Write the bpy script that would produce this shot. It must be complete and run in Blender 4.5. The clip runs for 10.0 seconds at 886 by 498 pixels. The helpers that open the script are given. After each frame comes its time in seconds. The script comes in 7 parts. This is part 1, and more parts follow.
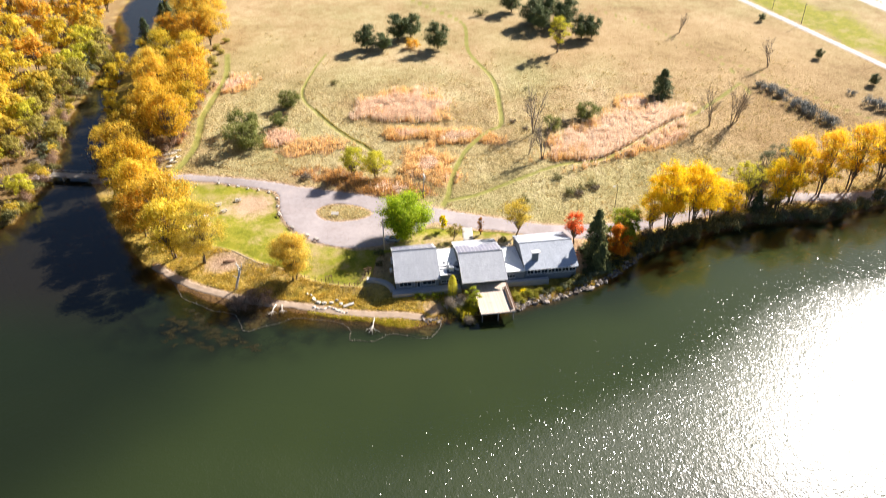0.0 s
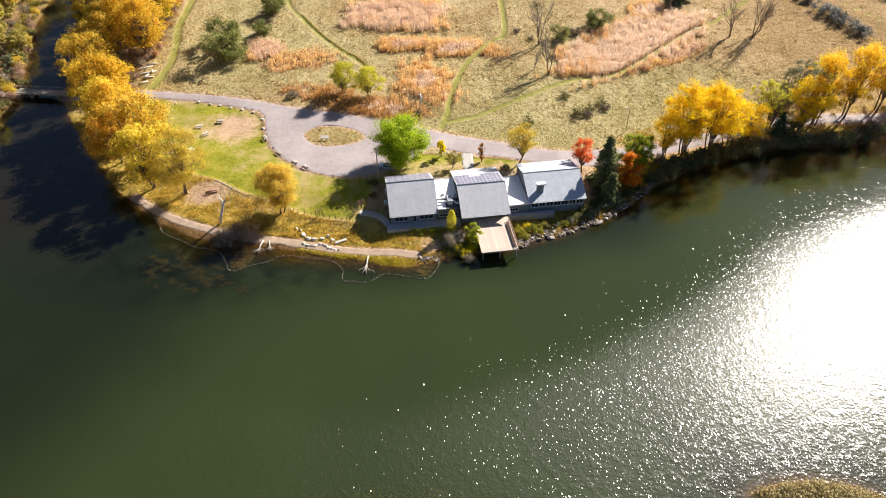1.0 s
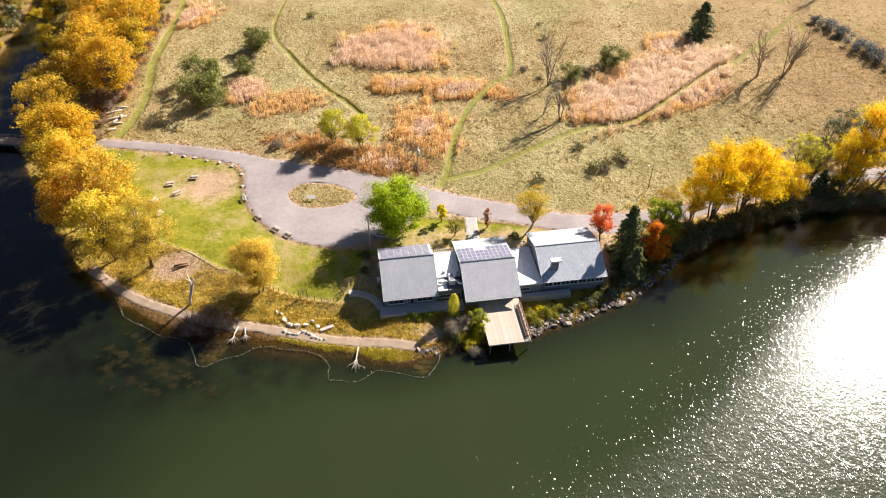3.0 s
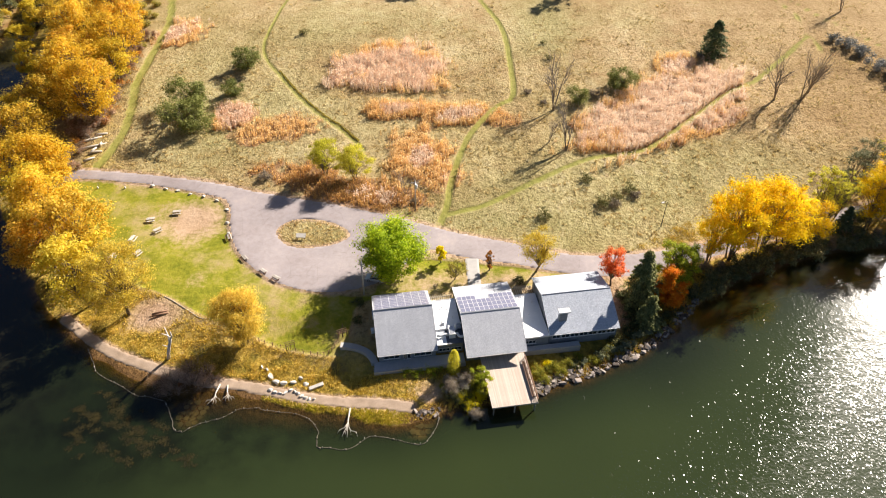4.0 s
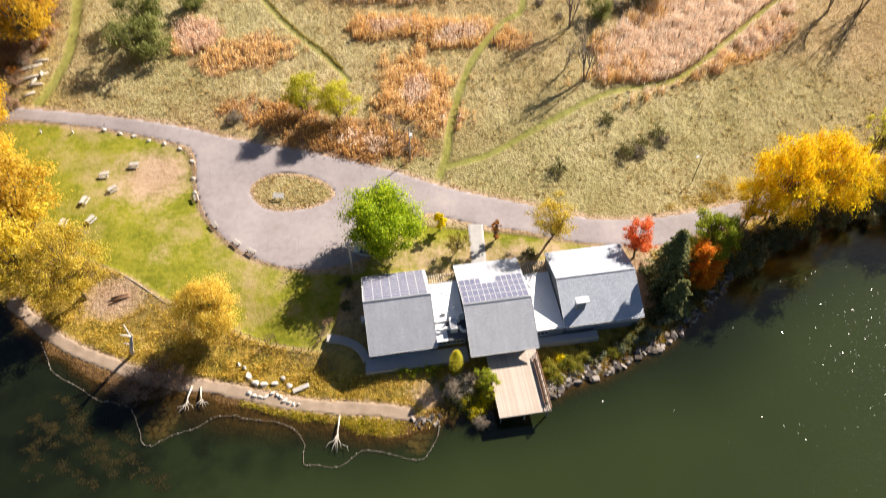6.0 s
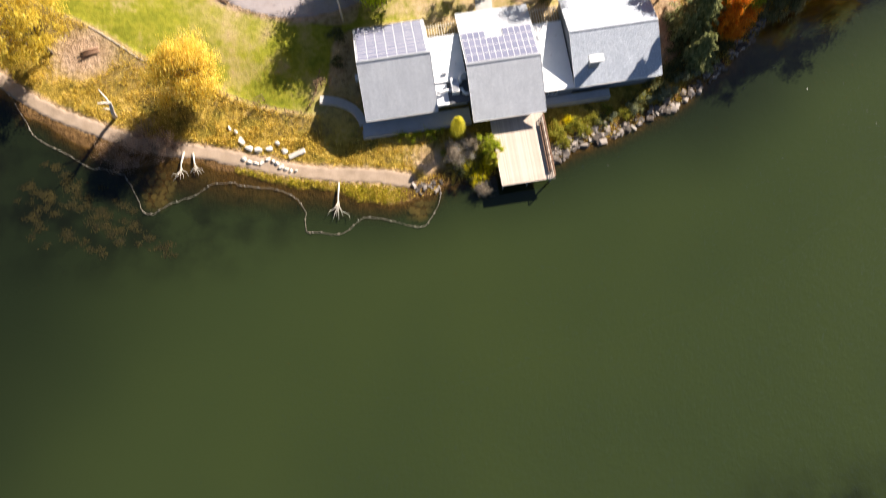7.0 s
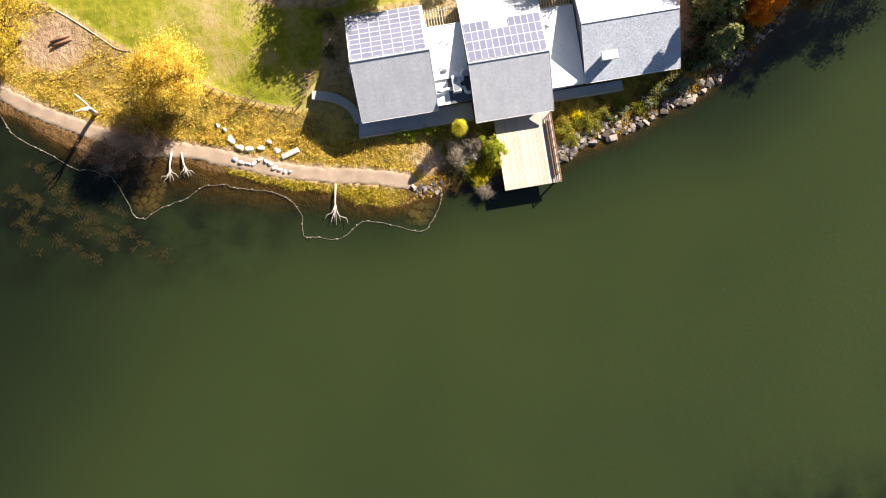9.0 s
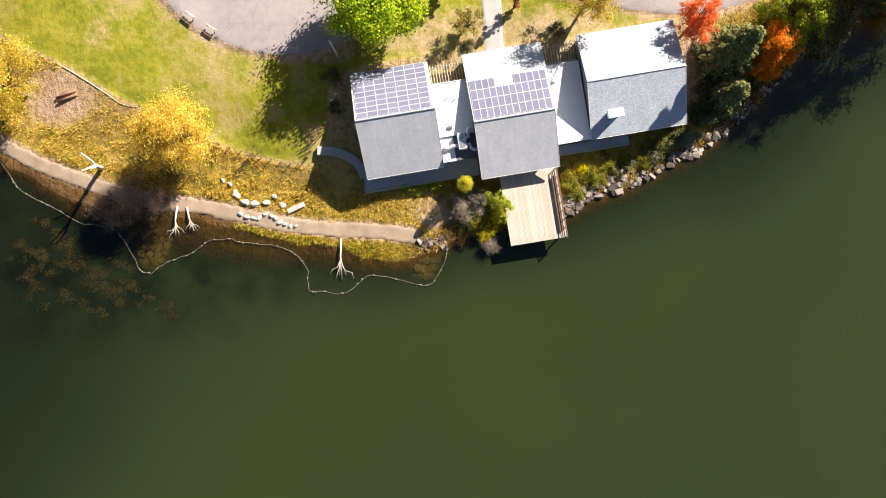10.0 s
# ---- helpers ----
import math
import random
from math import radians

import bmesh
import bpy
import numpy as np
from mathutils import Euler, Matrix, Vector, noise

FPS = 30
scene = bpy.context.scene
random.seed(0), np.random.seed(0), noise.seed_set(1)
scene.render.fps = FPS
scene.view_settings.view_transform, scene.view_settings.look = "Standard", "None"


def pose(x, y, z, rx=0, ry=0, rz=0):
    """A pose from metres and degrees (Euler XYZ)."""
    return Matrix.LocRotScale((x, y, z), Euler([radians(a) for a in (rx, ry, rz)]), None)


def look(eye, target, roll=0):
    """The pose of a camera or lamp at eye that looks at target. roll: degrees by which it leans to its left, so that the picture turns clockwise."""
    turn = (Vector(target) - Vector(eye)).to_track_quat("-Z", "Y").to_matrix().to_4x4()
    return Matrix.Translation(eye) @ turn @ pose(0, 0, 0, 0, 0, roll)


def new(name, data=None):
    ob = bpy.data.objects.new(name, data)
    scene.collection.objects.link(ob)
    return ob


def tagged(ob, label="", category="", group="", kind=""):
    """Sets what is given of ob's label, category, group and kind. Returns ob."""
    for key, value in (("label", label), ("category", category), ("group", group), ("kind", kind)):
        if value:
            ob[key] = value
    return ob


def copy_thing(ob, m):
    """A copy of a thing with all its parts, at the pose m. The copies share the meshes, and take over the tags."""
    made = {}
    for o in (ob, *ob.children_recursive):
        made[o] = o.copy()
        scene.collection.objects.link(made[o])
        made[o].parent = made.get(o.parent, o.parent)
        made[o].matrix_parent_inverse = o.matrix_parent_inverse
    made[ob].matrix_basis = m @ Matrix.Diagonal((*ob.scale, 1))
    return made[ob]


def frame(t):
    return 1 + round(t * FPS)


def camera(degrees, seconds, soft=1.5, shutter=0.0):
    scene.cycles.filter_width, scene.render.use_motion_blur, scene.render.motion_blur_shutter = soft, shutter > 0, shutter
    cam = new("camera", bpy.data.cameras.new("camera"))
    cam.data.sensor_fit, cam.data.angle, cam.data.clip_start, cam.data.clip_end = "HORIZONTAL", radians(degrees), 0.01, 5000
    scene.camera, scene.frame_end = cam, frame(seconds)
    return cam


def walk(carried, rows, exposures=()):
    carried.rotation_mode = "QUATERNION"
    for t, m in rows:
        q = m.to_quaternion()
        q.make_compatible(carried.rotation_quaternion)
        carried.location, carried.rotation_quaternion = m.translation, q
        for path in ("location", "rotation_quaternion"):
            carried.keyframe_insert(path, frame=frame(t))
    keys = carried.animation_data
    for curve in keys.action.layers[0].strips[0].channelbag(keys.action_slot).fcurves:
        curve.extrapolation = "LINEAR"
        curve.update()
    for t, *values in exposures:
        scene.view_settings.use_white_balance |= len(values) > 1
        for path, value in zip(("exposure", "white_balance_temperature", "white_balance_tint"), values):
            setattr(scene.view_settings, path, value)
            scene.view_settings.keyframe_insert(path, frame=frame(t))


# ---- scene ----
cam = camera(64.26, 10.0, soft=1.0, shutter=0.3)
# seconds, x, y, z, pitch, roll, yaw
PATH = [
    (0.0, 0.00, -144.49, 118.12, -33.38, 0.31, 0.44),
    (0.5, -0.06, -136.62, 118.09, -40.45, 0.26, 0.38),
    (1.0, -0.26, -128.58, 118.15, -41.68, 0.16, 0.32),
    (1.5, -0.55, -121.01, 118.00, -41.67, 0.14, 0.22),
    (2.0, -0.87, -113.86, 117.80, -41.61, 0.12, 0.18),
    (2.5, -1.17, -106.52, 117.65, -41.60, 0.03, 0.20),
    (4.0, -1.46, -82.36, 117.58, -41.78, -0.11, 0.12),
    (4.5, -1.54, -74.18, 117.49, -41.77, -0.11, 0.06),
    (5.0, -1.68, -66.00, 117.51, -41.78, -0.16, 0.01),
    (5.2, -1.78, -62.95, 117.56, -41.83, -0.18, -0.03),
    (6.3, -2.43, -45.45, 118.30, -60.86, -0.22, -0.39),
    (6.5, -2.49, -42.27, 118.33, -66.24, -0.22, -0.44),
    (7.0, -2.64, -34.83, 118.29, -78.47, -0.22, -0.59),
    (7.5, -2.50, -27.49, 118.00, -89.71, -0.14, -0.63),
    (8.0, -2.33, -20.86, 118.01, -90.30, -0.10, -0.70),
    (8.5, -2.15, -14.74, 118.12, -90.24, -0.07, -0.68),
    (9.0, -2.03, -9.37, 118.07, -90.23, 0.03, -0.72),
    (9.5, -2.12, -4.62, 117.97, -90.23, 0.15, -0.72),
    (10.0, -2.29, -0.33, 117.87, -90.22, 0.30, -0.77),
]
EXPOSURES = [(0, 1.36, 6340, 15), (1, 1.09, 6430, 15), (1.5, 0.98, 6470, 15), (2, 1.05, 6500, 15), (2.5, 1.1, 6540, 15), (4.2, 1.1, 6620, 15), (5.2, 0.98, 6620, 15), (6.5, 1.08, 6620, 15), (7, 1.3, 6620, 15), (7.5, 1.91, 6620, 15), (8, 1.9, 6620, 15), (8.5, 1.65, 6620, 15), (9, 1.37, 6620, 15), (10, 1.18, 6620, 15)]
walk(cam, [(t, pose(x, y, z, 90 + p, r, w)) for t, x, y, z, p, r, w in PATH], EXPOSURES)

# ---------------------------------------------------------------- light
SUN_AZ, SUN_EL = radians(44.4), radians(32.6)
to_sun = Vector((math.sin(SUN_AZ) * math.cos(SUN_EL), math.cos(SUN_AZ) * math.cos(SUN_EL), math.sin(SUN_EL)))
world = bpy.data.worlds.new("sky")
scene.world = world
world.use_nodes = True
sky = world.node_tree.nodes.new("ShaderNodeTexSky")
sky.sky_type, sky.sun_disc = "NISHITA", False
sky.sun_elevation, sky.sun_rotation = SUN_EL, SUN_AZ
sky.air_density, sky.dust_density, sky.ozone_density = 1.0, 1.2, 4.0
world.node_tree.nodes["Background"].inputs["Strength"].default_value = 0.032
world.node_tree.links.new(sky.outputs[0], world.node_tree.nodes["Background"].inputs["Color"])
sun = new("sun", bpy.data.lights.new("sun", "SUN"))
sun.data.energy, sun.data.angle, sun.data.color = 5.0, radians(0.53), (1.0, 0.93, 0.82)
sun.matrix_world = look(to_sun * 400, (0, 0, 0))

# ---------------------------------------------------------------- materials


def material(name, rough=0.8, metal=0.0, ior=1.45):
    m = bpy.data.materials.new(name)
    m.use_nodes = True
    n = m.node_tree.nodes
    p = n["Principled BSDF"]
    p.inputs["Roughness"].default_value, p.inputs["Metallic"].default_value, p.inputs["IOR"].default_value = rough, metal, ior
    return m, n, m.node_tree.links, p


def noise_node(n, l, scale, detail=4.0, rough=0.55, coords=None, stretch=None):
    tex = n.new("ShaderNodeTexNoise")
    tex.inputs["Scale"].default_value, tex.inputs["Detail"].default_value, tex.inputs["Roughness"].default_value = scale, detail, rough
    if coords is None:
        coords = n.new("ShaderNodeNewGeometry").outputs["Position"]
    if stretch:
        mp = n.new("ShaderNodeMapping")
        mp.inputs["Scale"].default_value = stretch
        l.new(coords, mp.inputs[0])
        coords = mp.outputs[0]
    l.new(coords, tex.inputs["Vector"])
    return tex.outputs["Fac"]


def ramp(n, l, fac, stops):
    r = n.new("ShaderNodeValToRGB")
    e = r.color_ramp.elements
    while len(e) < len(stops):
        e.new(0.5)
    for el, (at, c) in zip(e, stops):
        el.position, el.color = at, (*c, 1) if len(c) == 3 else c
    l.new(fac, r.inputs[0])
    return r.outputs[0]


def mix(n, l, fac, a, b, kind="MIX"):
    m = n.new("ShaderNodeMix")
    m.data_type, m.blend_type = "RGBA", kind
    for sock, v in ((m.inputs[0], fac), (m.inputs[6], a), (m.inputs[7], b)):
        if isinstance(v, (int, float)):
            sock.default_value = v
        elif isinstance(v, tuple):
            sock.default_value = (*v, 1)
        else:
            l.new(v, sock)
    return m.outputs[2]


def value(n, l, op, a, b=0.0, c=0.0, clamp=False):
    m = n.new("ShaderNodeMath")
    m.operation, m.use_clamp = op, clamp
    for sock, v in zip(m.inputs, (a, b, c)):
        if isinstance(v, (int, float)):
            sock.default_value = v
        else:
            l.new(v, sock)
    return m.outputs[0]


def bump(n, l, p, height, strength=0.4, distance=0.05):
    b = n.new("ShaderNodeBump")
    b.inputs["Strength"].default_value, b.inputs["Distance"].default_value = strength, distance
    l.new(height, b.inputs["Height"])
    l.new(b.outputs[0], p.inputs["Normal"])


def plain(name, low, high, scale=3.0, rough=0.7, metal=0.0, fine=25.0, relief=0.3, depth=0.02, vary=0.0, stretch=None):
    """A surface whose colour wanders between two tones at two scales, with fine relief."""
    m, n, l, p = material(name, rough, metal)
    big, small = noise_node(n, l, scale, 4, 0.6, None, stretch), noise_node(n, l, fine, 3, 0.6, None, stretch)
    f = value(n, l, "ADD", value(n, l, "MULTIPLY", big, 0.65), value(n, l, "MULTIPLY", small, 0.35))
    if vary:
        info = n.new("ShaderNodeObjectInfo")
        f = value(n, l, "ADD", f, value(n, l, "MULTIPLY", value(n, l, "SUBTRACT", info.outputs["Random"], 0.5), vary))
    col = ramp(n, l, f, [(0.3, low), (0.7, high)])
    l.new(col, p.inputs["Base Color"])
    bump(n, l, p, small, relief, depth)
    return m


def leafy(name, tones, rough=0.6, glow=0.55, shift=0.0):
    """Leaves: each one its own tone, with light coming through."""
    m, n, l, p = material(name, rough)
    geo, info = n.new("ShaderNodeNewGeometry"), n.new("ShaderNodeObjectInfo")
    f = value(n, l, "MULTIPLY", geo.outputs["Random Per Island"], 0.62)
    f = value(n, l, "ADD", f, value(n, l, "MULTIPLY", noise_node(n, l, 0.55, 2), 0.5))
    f = value(n, l, "ADD", f, value(n, l, "MULTIPLY", value(n, l, "SUBTRACT", info.outputs["Random"], 0.5), 0.25 + shift))
    step = 0.72 / max(1, len(tones) - 1)
    col = ramp(n, l, f, [(0.2 + step * i, c) for i, c in enumerate(tones)])
    l.new(col, p.inputs["Base Color"])
    p.inputs["Specular IOR Level"].default_value = 0.25
    tr = n.new("ShaderNodeBsdfTranslucent")
    l.new(col, tr.inputs[0])
    sh = n.new("ShaderNodeMixShader")
    sh.inputs[0].default_value = glow
    l.new(p.outputs[0], sh.inputs[1])
    l.new(tr.outputs[0], sh.inputs[2])
    l.new(sh.outputs[0], n["Material Output"].inputs[0])
    return m


# ---------------------------------------------------------------- mesh helpers


class Shape:
    """Collects corners and faces for one mesh."""

    def __init__(self):
        self.v, self.f = [], []

    def add(self, verts, faces):
        k = len(self.v)
        self.v.extend(tuple(v) for v in verts)
        self.f.extend(tuple(i + k for i in f) for f in faces)
        return self

    def box(self, x0, y0, z0, x1, y1, z1, m=None, taper=0.0):
        t = taper
        c = [(x0, y0, z0), (x1, y0, z0), (x1, y1, z0), (x0, y1, z0), (x0 + t, y0 + t, z1), (x1 - t, y0 + t, z1), (x1 - t, y1 - t, z1), (x0 + t, y1 - t, z1)]
        if m is not None:
            c = [m @ Vector(p) for p in c]
        return self.add(c, [(3, 2, 1, 0), (4, 5, 6, 7), (0, 1, 5, 4), (1, 2, 6, 5), (2, 3, 7, 6), (3, 0, 4, 7)])

    def soft(self, x0, y0, z0, x1, y1, z1, b=0.02, m=None):
        """A box with chamfered upper edges."""
        c = [(x0, y0, z0), (x1, y0, z0), (x1, y1, z0), (x0, y1, z0), (x0, y0, z1 - b), (x1, y0, z1 - b), (x1, y1, z1 - b), (x0, y1, z1 - b),
             (x0 + b, y0 + b, z1), (x1 - b, y0 + b, z1), (x1 - b, y1 - b, z1), (x0 + b, y1 - b, z1)]
        if m is not None:
            c = [m @ Vector(p) for p in c]
        side = [(a + o, (a + 1) % 4 + o, (a + 1) % 4 + o + 4, a + o + 4) for o in (0, 4) for a in range(4)]
        return self.add(c, [(3, 2, 1, 0), (8, 9, 10, 11)] + side)

    def slab(self, corners, depth):
        """A four-cornered or longer plate, given its upper corners in order, with thickness downwards."""
        k = len(corners)
        low = [(x, y, z - depth) for x, y, z in corners]
        return self.add(list(corners) + low, [tuple(range(k)), tuple(reversed(range(k, 2 * k)))] + [(i, i + k, (i + 1) % k + k, (i + 1) % k) for i in range(k)])

    def tube(self, pts, radii, sides=6, cap=True):
        pts = [Vector(p) for p in pts]
        verts, k = [], len(pts)
        for i, p in enumerate(pts):
            d = (pts[min(i + 1, k - 1)] - pts[max(i - 1, 0)]).normalized()
            a = d.orthogonal().normalized() if i == 0 else (a - d * a.dot(d)).normalized()
            b = d.cross(a)
            r = radii[i] if hasattr(radii, "__len__") else radii
            verts += [p + (a * math.cos(2 * math.pi * j / sides) + b * math.sin(2 * math.pi * j / sides)) * r for j in range(sides)]
        faces = [(i * sides + j, i * sides + (j + 1) % sides, (i + 1) * sides + (j + 1) % sides, (i + 1) * sides + j) for i in range(k - 1) for j in range(sides)]
        if cap:
            faces += [tuple(reversed(range(sides))), tuple(range((k - 1) * sides, k * sides))]
        return self.add(verts, faces)

    def mesh(self, name, mat, smooth=False):
        me = bpy.data.meshes.new(name)
        me.from_pydata(self.v, [], self.f)
        if mat:
            me.materials.append(mat)
        if smooth:
            me.shade_smooth()
        return me


def part(name, shape, mat, parent=None, label="", smooth=False, m=None):
    ob = new(name, shape.mesh(name, mat, smooth) if isinstance(shape, Shape) else shape)
    ob.parent = parent
    if m is not None:
        ob.matrix_basis = m
    return tagged(ob, label)


def thing(name, label, category, m=None, group="", kind=""):
    ob = new(name)
    if m is not None:
        ob.matrix_basis = m
    return tagged(ob, label, category, group, kind)


def single(name, shape, mat, label, category, m=None, group="", kind="", smooth=False):
    ob = part(name, shape, mat, None, "", smooth, m)
    return tagged(ob, label, category, group, kind)


def leaves_mesh(name, centre, normal, size, mat, rng, long=1.0):
    """Many four-cornered leaves from arrays of places, facings and sizes."""
    k = len(centre)
    n = normal / (np.linalg.norm(normal, axis=1, keepdims=True) + 1e-9)
    a = np.cross(n, rng.normal(size=(k, 3)))
    a /= np.linalg.norm(a, axis=1, keepdims=True) + 1e-9
    b = np.cross(n, a)
    s = size[:, None]
    bend = n * s * 0.25
    v = np.stack([centre - a * s * long, centre - b * s * 0.6 + bend, centre + a * s * long, centre + b * s * 0.6 + bend], 1).reshape(-1, 3)
    me = bpy.data.meshes.new(name)
    me.vertices.add(4 * k)
    me.vertices.foreach_set("co", v.astype(np.float32).ravel())
    me.loops.add(4 * k)
    me.loops.foreach_set("vertex_index", np.arange(4 * k, dtype=np.int32))
    me.polygons.add(k)
    me.polygons.foreach_set("loop_start", np.arange(0, 4 * k, 4, dtype=np.int32))
    me.update(calc_edges=True)
    me.materials.append(mat)
    return me


def blades_mesh(name, base, tip, side, mat):
    """Many upright three-cornered blades: base places, tips and half-width vectors."""
    k = len(base)
    v = np.stack([base - side, base + side, tip], 1).reshape(-1, 3)
    me = bpy.data.meshes.new(name)
    me.vertices.add(3 * k)
    me.vertices.foreach_set("co", v.astype(np.float32).ravel())
    me.loops.add(3 * k)
    me.loops.foreach_set("vertex_index", np.arange(3 * k, dtype=np.int32))
    me.polygons.add(k)
    me.polygons.foreach_set("loop_start", np.arange(0, 3 * k, 3, dtype=np.int32))
    me.update(calc_edges=True)
    me.materials.append(mat)
    return me


# ---------------------------------------------------------------- plan of the land


def smooth01(x):
    x = np.clip(x, 0, 1)
    return x * x * (3 - 2 * x)


def curve(points, per=6, closed=False):
    """A smooth line through the points."""
    p = np.array(points, float)
    k = len(p)
    out = []
    for i in range(k if closed else k - 1):
        p0, p1, p2, p3 = (p[(i + j) % k] if closed else p[min(max(i + j, 0), k - 1)] for j in (-1, 0, 1, 2))
        for s in range(per):
            t = s / per
            out.append(0.5 * (2 * p1 + (p2 - p0) * t + (2 * p0 - 5 * p1 + 4 * p2 - p3) * t * t + (3 * p1 - p0 - 3 * p2 + p3) * t ** 3))
    if not closed:
        out.append(p[-1])
    return np.array(out)


def line_distance(x, y, pts, closed=False):
    best = np.full(np.shape(x), 1e9)
    k = len(pts)
    for i in range(k if closed else k - 1):
        (ax, ay), (bx, by) = pts[i], pts[(i + 1) % k]
        dx, dy = bx - ax, by - ay
        t = np.clip(((x - ax) * dx + (y - ay) * dy) / (dx * dx + dy * dy + 1e-9), 0, 1)
        best = np.minimum(best, (x - ax - t * dx) ** 2 + (y - ay - t * dy) ** 2)
    return np.sqrt(best)


def inside(x, y, pts):
    odd = np.zeros(np.shape(x), bool)
    k = len(pts)
    for i in range(k):
        (ax, ay), (bx, by) = pts[i], pts[(i + 1) % k]
        if ay == by:
            continue
        odd ^= ((ay > y) != (by > y)) & (x < (bx - ax) * (y - ay) / (by - ay) + ax)
    return odd


def signed(x, y, pts):
    """Metres to the edge of a closed shape, positive inside."""
    d = line_distance(x, y, pts, True)
    return np.where(inside(x, y, pts), d, -d)


_r = np.random.RandomState(5)
_waves = [(_r.normal(size=2), _r.uniform(0, 6.28)) for _ in range(14)]


def wander(x, y, size):
    """A gentle wandering number, about -1 to 1, with features of that size in metres."""
    return sum(np.sin((x * d[0] + y * d[1]) * 3.0 / size + ph) for d, ph in _waves) / 4.0


MAINLAND = [(-235, 900), (-200, 420), (-180, 300), (-171, 250), (-163, 200), (-154, 165), (-143.5, 132), (-135, 102), (-127, 76), (-111, 52), (-96, 33), (-84, 21),
            (-76, 14), (-67, 9.6), (-60, 6.4), (-54, 4.6), (-49, 5.4), (-44, 5.2), (-39, 3.2), (-30, 1.2), (-21, 0), (-16.5, -2.4), (-11, -2.9), (-7.5, -1.6), (-4, -1.0),
            (-2, 0.6), (3, 1.5), (9, 2.5), (17.5, 4.7), (23, 7.6), (28, 9.0), (33.6, 12.0), (39, 14.4), (45, 18.8), (50.6, 23), (54.4, 27.5), (58, 30.5), (70, 38),
            (81, 43), (93, 47.5), (107, 50), (121, 50.5), (145, 60), (220, 80), (500, 130), (3500, 300), (3500, 3500), (-500, 3500)]
WEST_BANK = [(-500, 3500), (-262, 900), (-226, 420), (-205, 300), (-192, 255), (-178, 215), (-171, 185), (-161, 132), (-151, 104), (-143.5, 82), (-143, 63), (-141, 50), (-150, 43), (-200, 38), (-600, 20), (-3500, -100), (-3500, 3500)]
ISLAND = [(52, -66), (55, -62), (61, -60.2), (67, -59.8), (74, -61), (80, -64), (83, -70), (79, -77), (70, -81), (60, -79), (54, -73)]


def land(x, y):
    x, y = np.asarray(x, float), np.asarray(y, float)
    near = smooth01((180 - np.abs(x)) / 60) * smooth01((200 - np.abs(y)) / 60)
    wob = wander(x, y, 5) * 0.35 * near
    main, west, isle = signed(x, y, MAINLAND) + wob, signed(x, y, WEST_BANK) + wob, signed(x, y, ISLAND) + wob * 0.6
    s = np.maximum(np.maximum(main, west), isle)
    lip = 0.16 * np.clip(s, 0, 1)
    rise = 0.062 * np.clip(y - 55, 0, 260) * smooth01(main / 45)
    z_main = lip + 2.68 * smooth01(main / 26) + rise
    z_west = lip + 1.6 * smooth01(west / 15) + 0.05 * np.clip(y - 80, 0, 260) * smooth01(west / 50)
    z_isle = lip + 0.5 * smooth01(isle / 4)
    dry = np.where(main > 0, z_main, np.where(west > 0, z_west, z_isle))
    # shoals: the mouth of the creek, the sheltered corner behind the floating barrier, and round the island
    shoal = np.maximum(smooth01(1 - np.hypot((x + 138) / 26, (y - 34) / 30)), smooth01(1 - np.hypot((x + 36) / 44, (y - 1) / 11)) * 0.9)
    shoal = np.maximum(shoal, smooth01(1 - np.hypot((x - 67) / 30, (y + 69) / 26)) * 0.7)
    shoal = np.maximum(shoal, smooth01(1 - np.hypot((x + 9) / 24, (y + 67) / 12)) * 1.07)
    wet = -0.14 * np.clip(-s, 0, 1) - (3.2 - 2.72 * shoal) * smooth01(-s / (9 + 10 * shoal))
    flags = np.maximum(smooth01(1.6 - np.hypot((x + 51.4) / 2.6, (y + 0.4) / 3.6)), smooth01(1.6 - np.hypot((x + 5.8) / 2.0, (y + 3.6) / 2.6)))
    wet = np.maximum(wet, wet * (1 - flags) - 0.16 * flags)
    z = np.where(s > 0, dry, wet)
    rough = smooth01((main - 14) / 8) * np.clip(smooth01((x + 55) / 15) * smooth01((y - 64) / 8) + smooth01((y - 88) / 8), 0, 1) * smooth01((175 - y) / 60)
    z = z + rough * (0.10 * wander(x, y * 1.3, 1.7) + 0.10 * wander(y, x, 3.2))
    return z + 0.10 * wander(x, y, 9) * near * smooth01(s / 6), s


def height(x, y):
    return float(land(np.array([x]), np.array([y]))[0][0])


ROAD_MAIN = curve([(-150, 81.5), (-128, 79), (-112, 77.5), (-98, 75.6), (-80, 72.6), (-64, 69.2), (-50, 64.6), (-34, 60.5), (-17, 55.2), (-4, 50), (6, 46.8), (16, 44.6), (27, 41.3), (36, 40.4), (45, 41.6), (54, 44.6),
                   (64, 47.8), (75, 52.0), (88, 57), (98, 60.5), (116, 63.8), (140, 66), (190, 78), (300, 110)], 5)
ROAD_HALF = [(-150, 1.9), (-98, 1.9), (-75, 2.1), (-60, 2.6), (-40, 3.2), (-10, 4.2), (8, 4.2), (30, 3.3), (40, 3.6), (55, 2.4), (80, 2.2), (300, 2.2)]
TURN = curve([(-61, 68.5), (-57.2, 62), (-55.4, 54), (-52.4, 46.5), (-47.5, 40), (-41.5, 35), (-34.5, 32), (-27, 31.2), (-20, 32.6), (-14, 36), (-7, 44), (2, 50), (-10, 55), (-30, 60), (-48, 66)], 5, True)
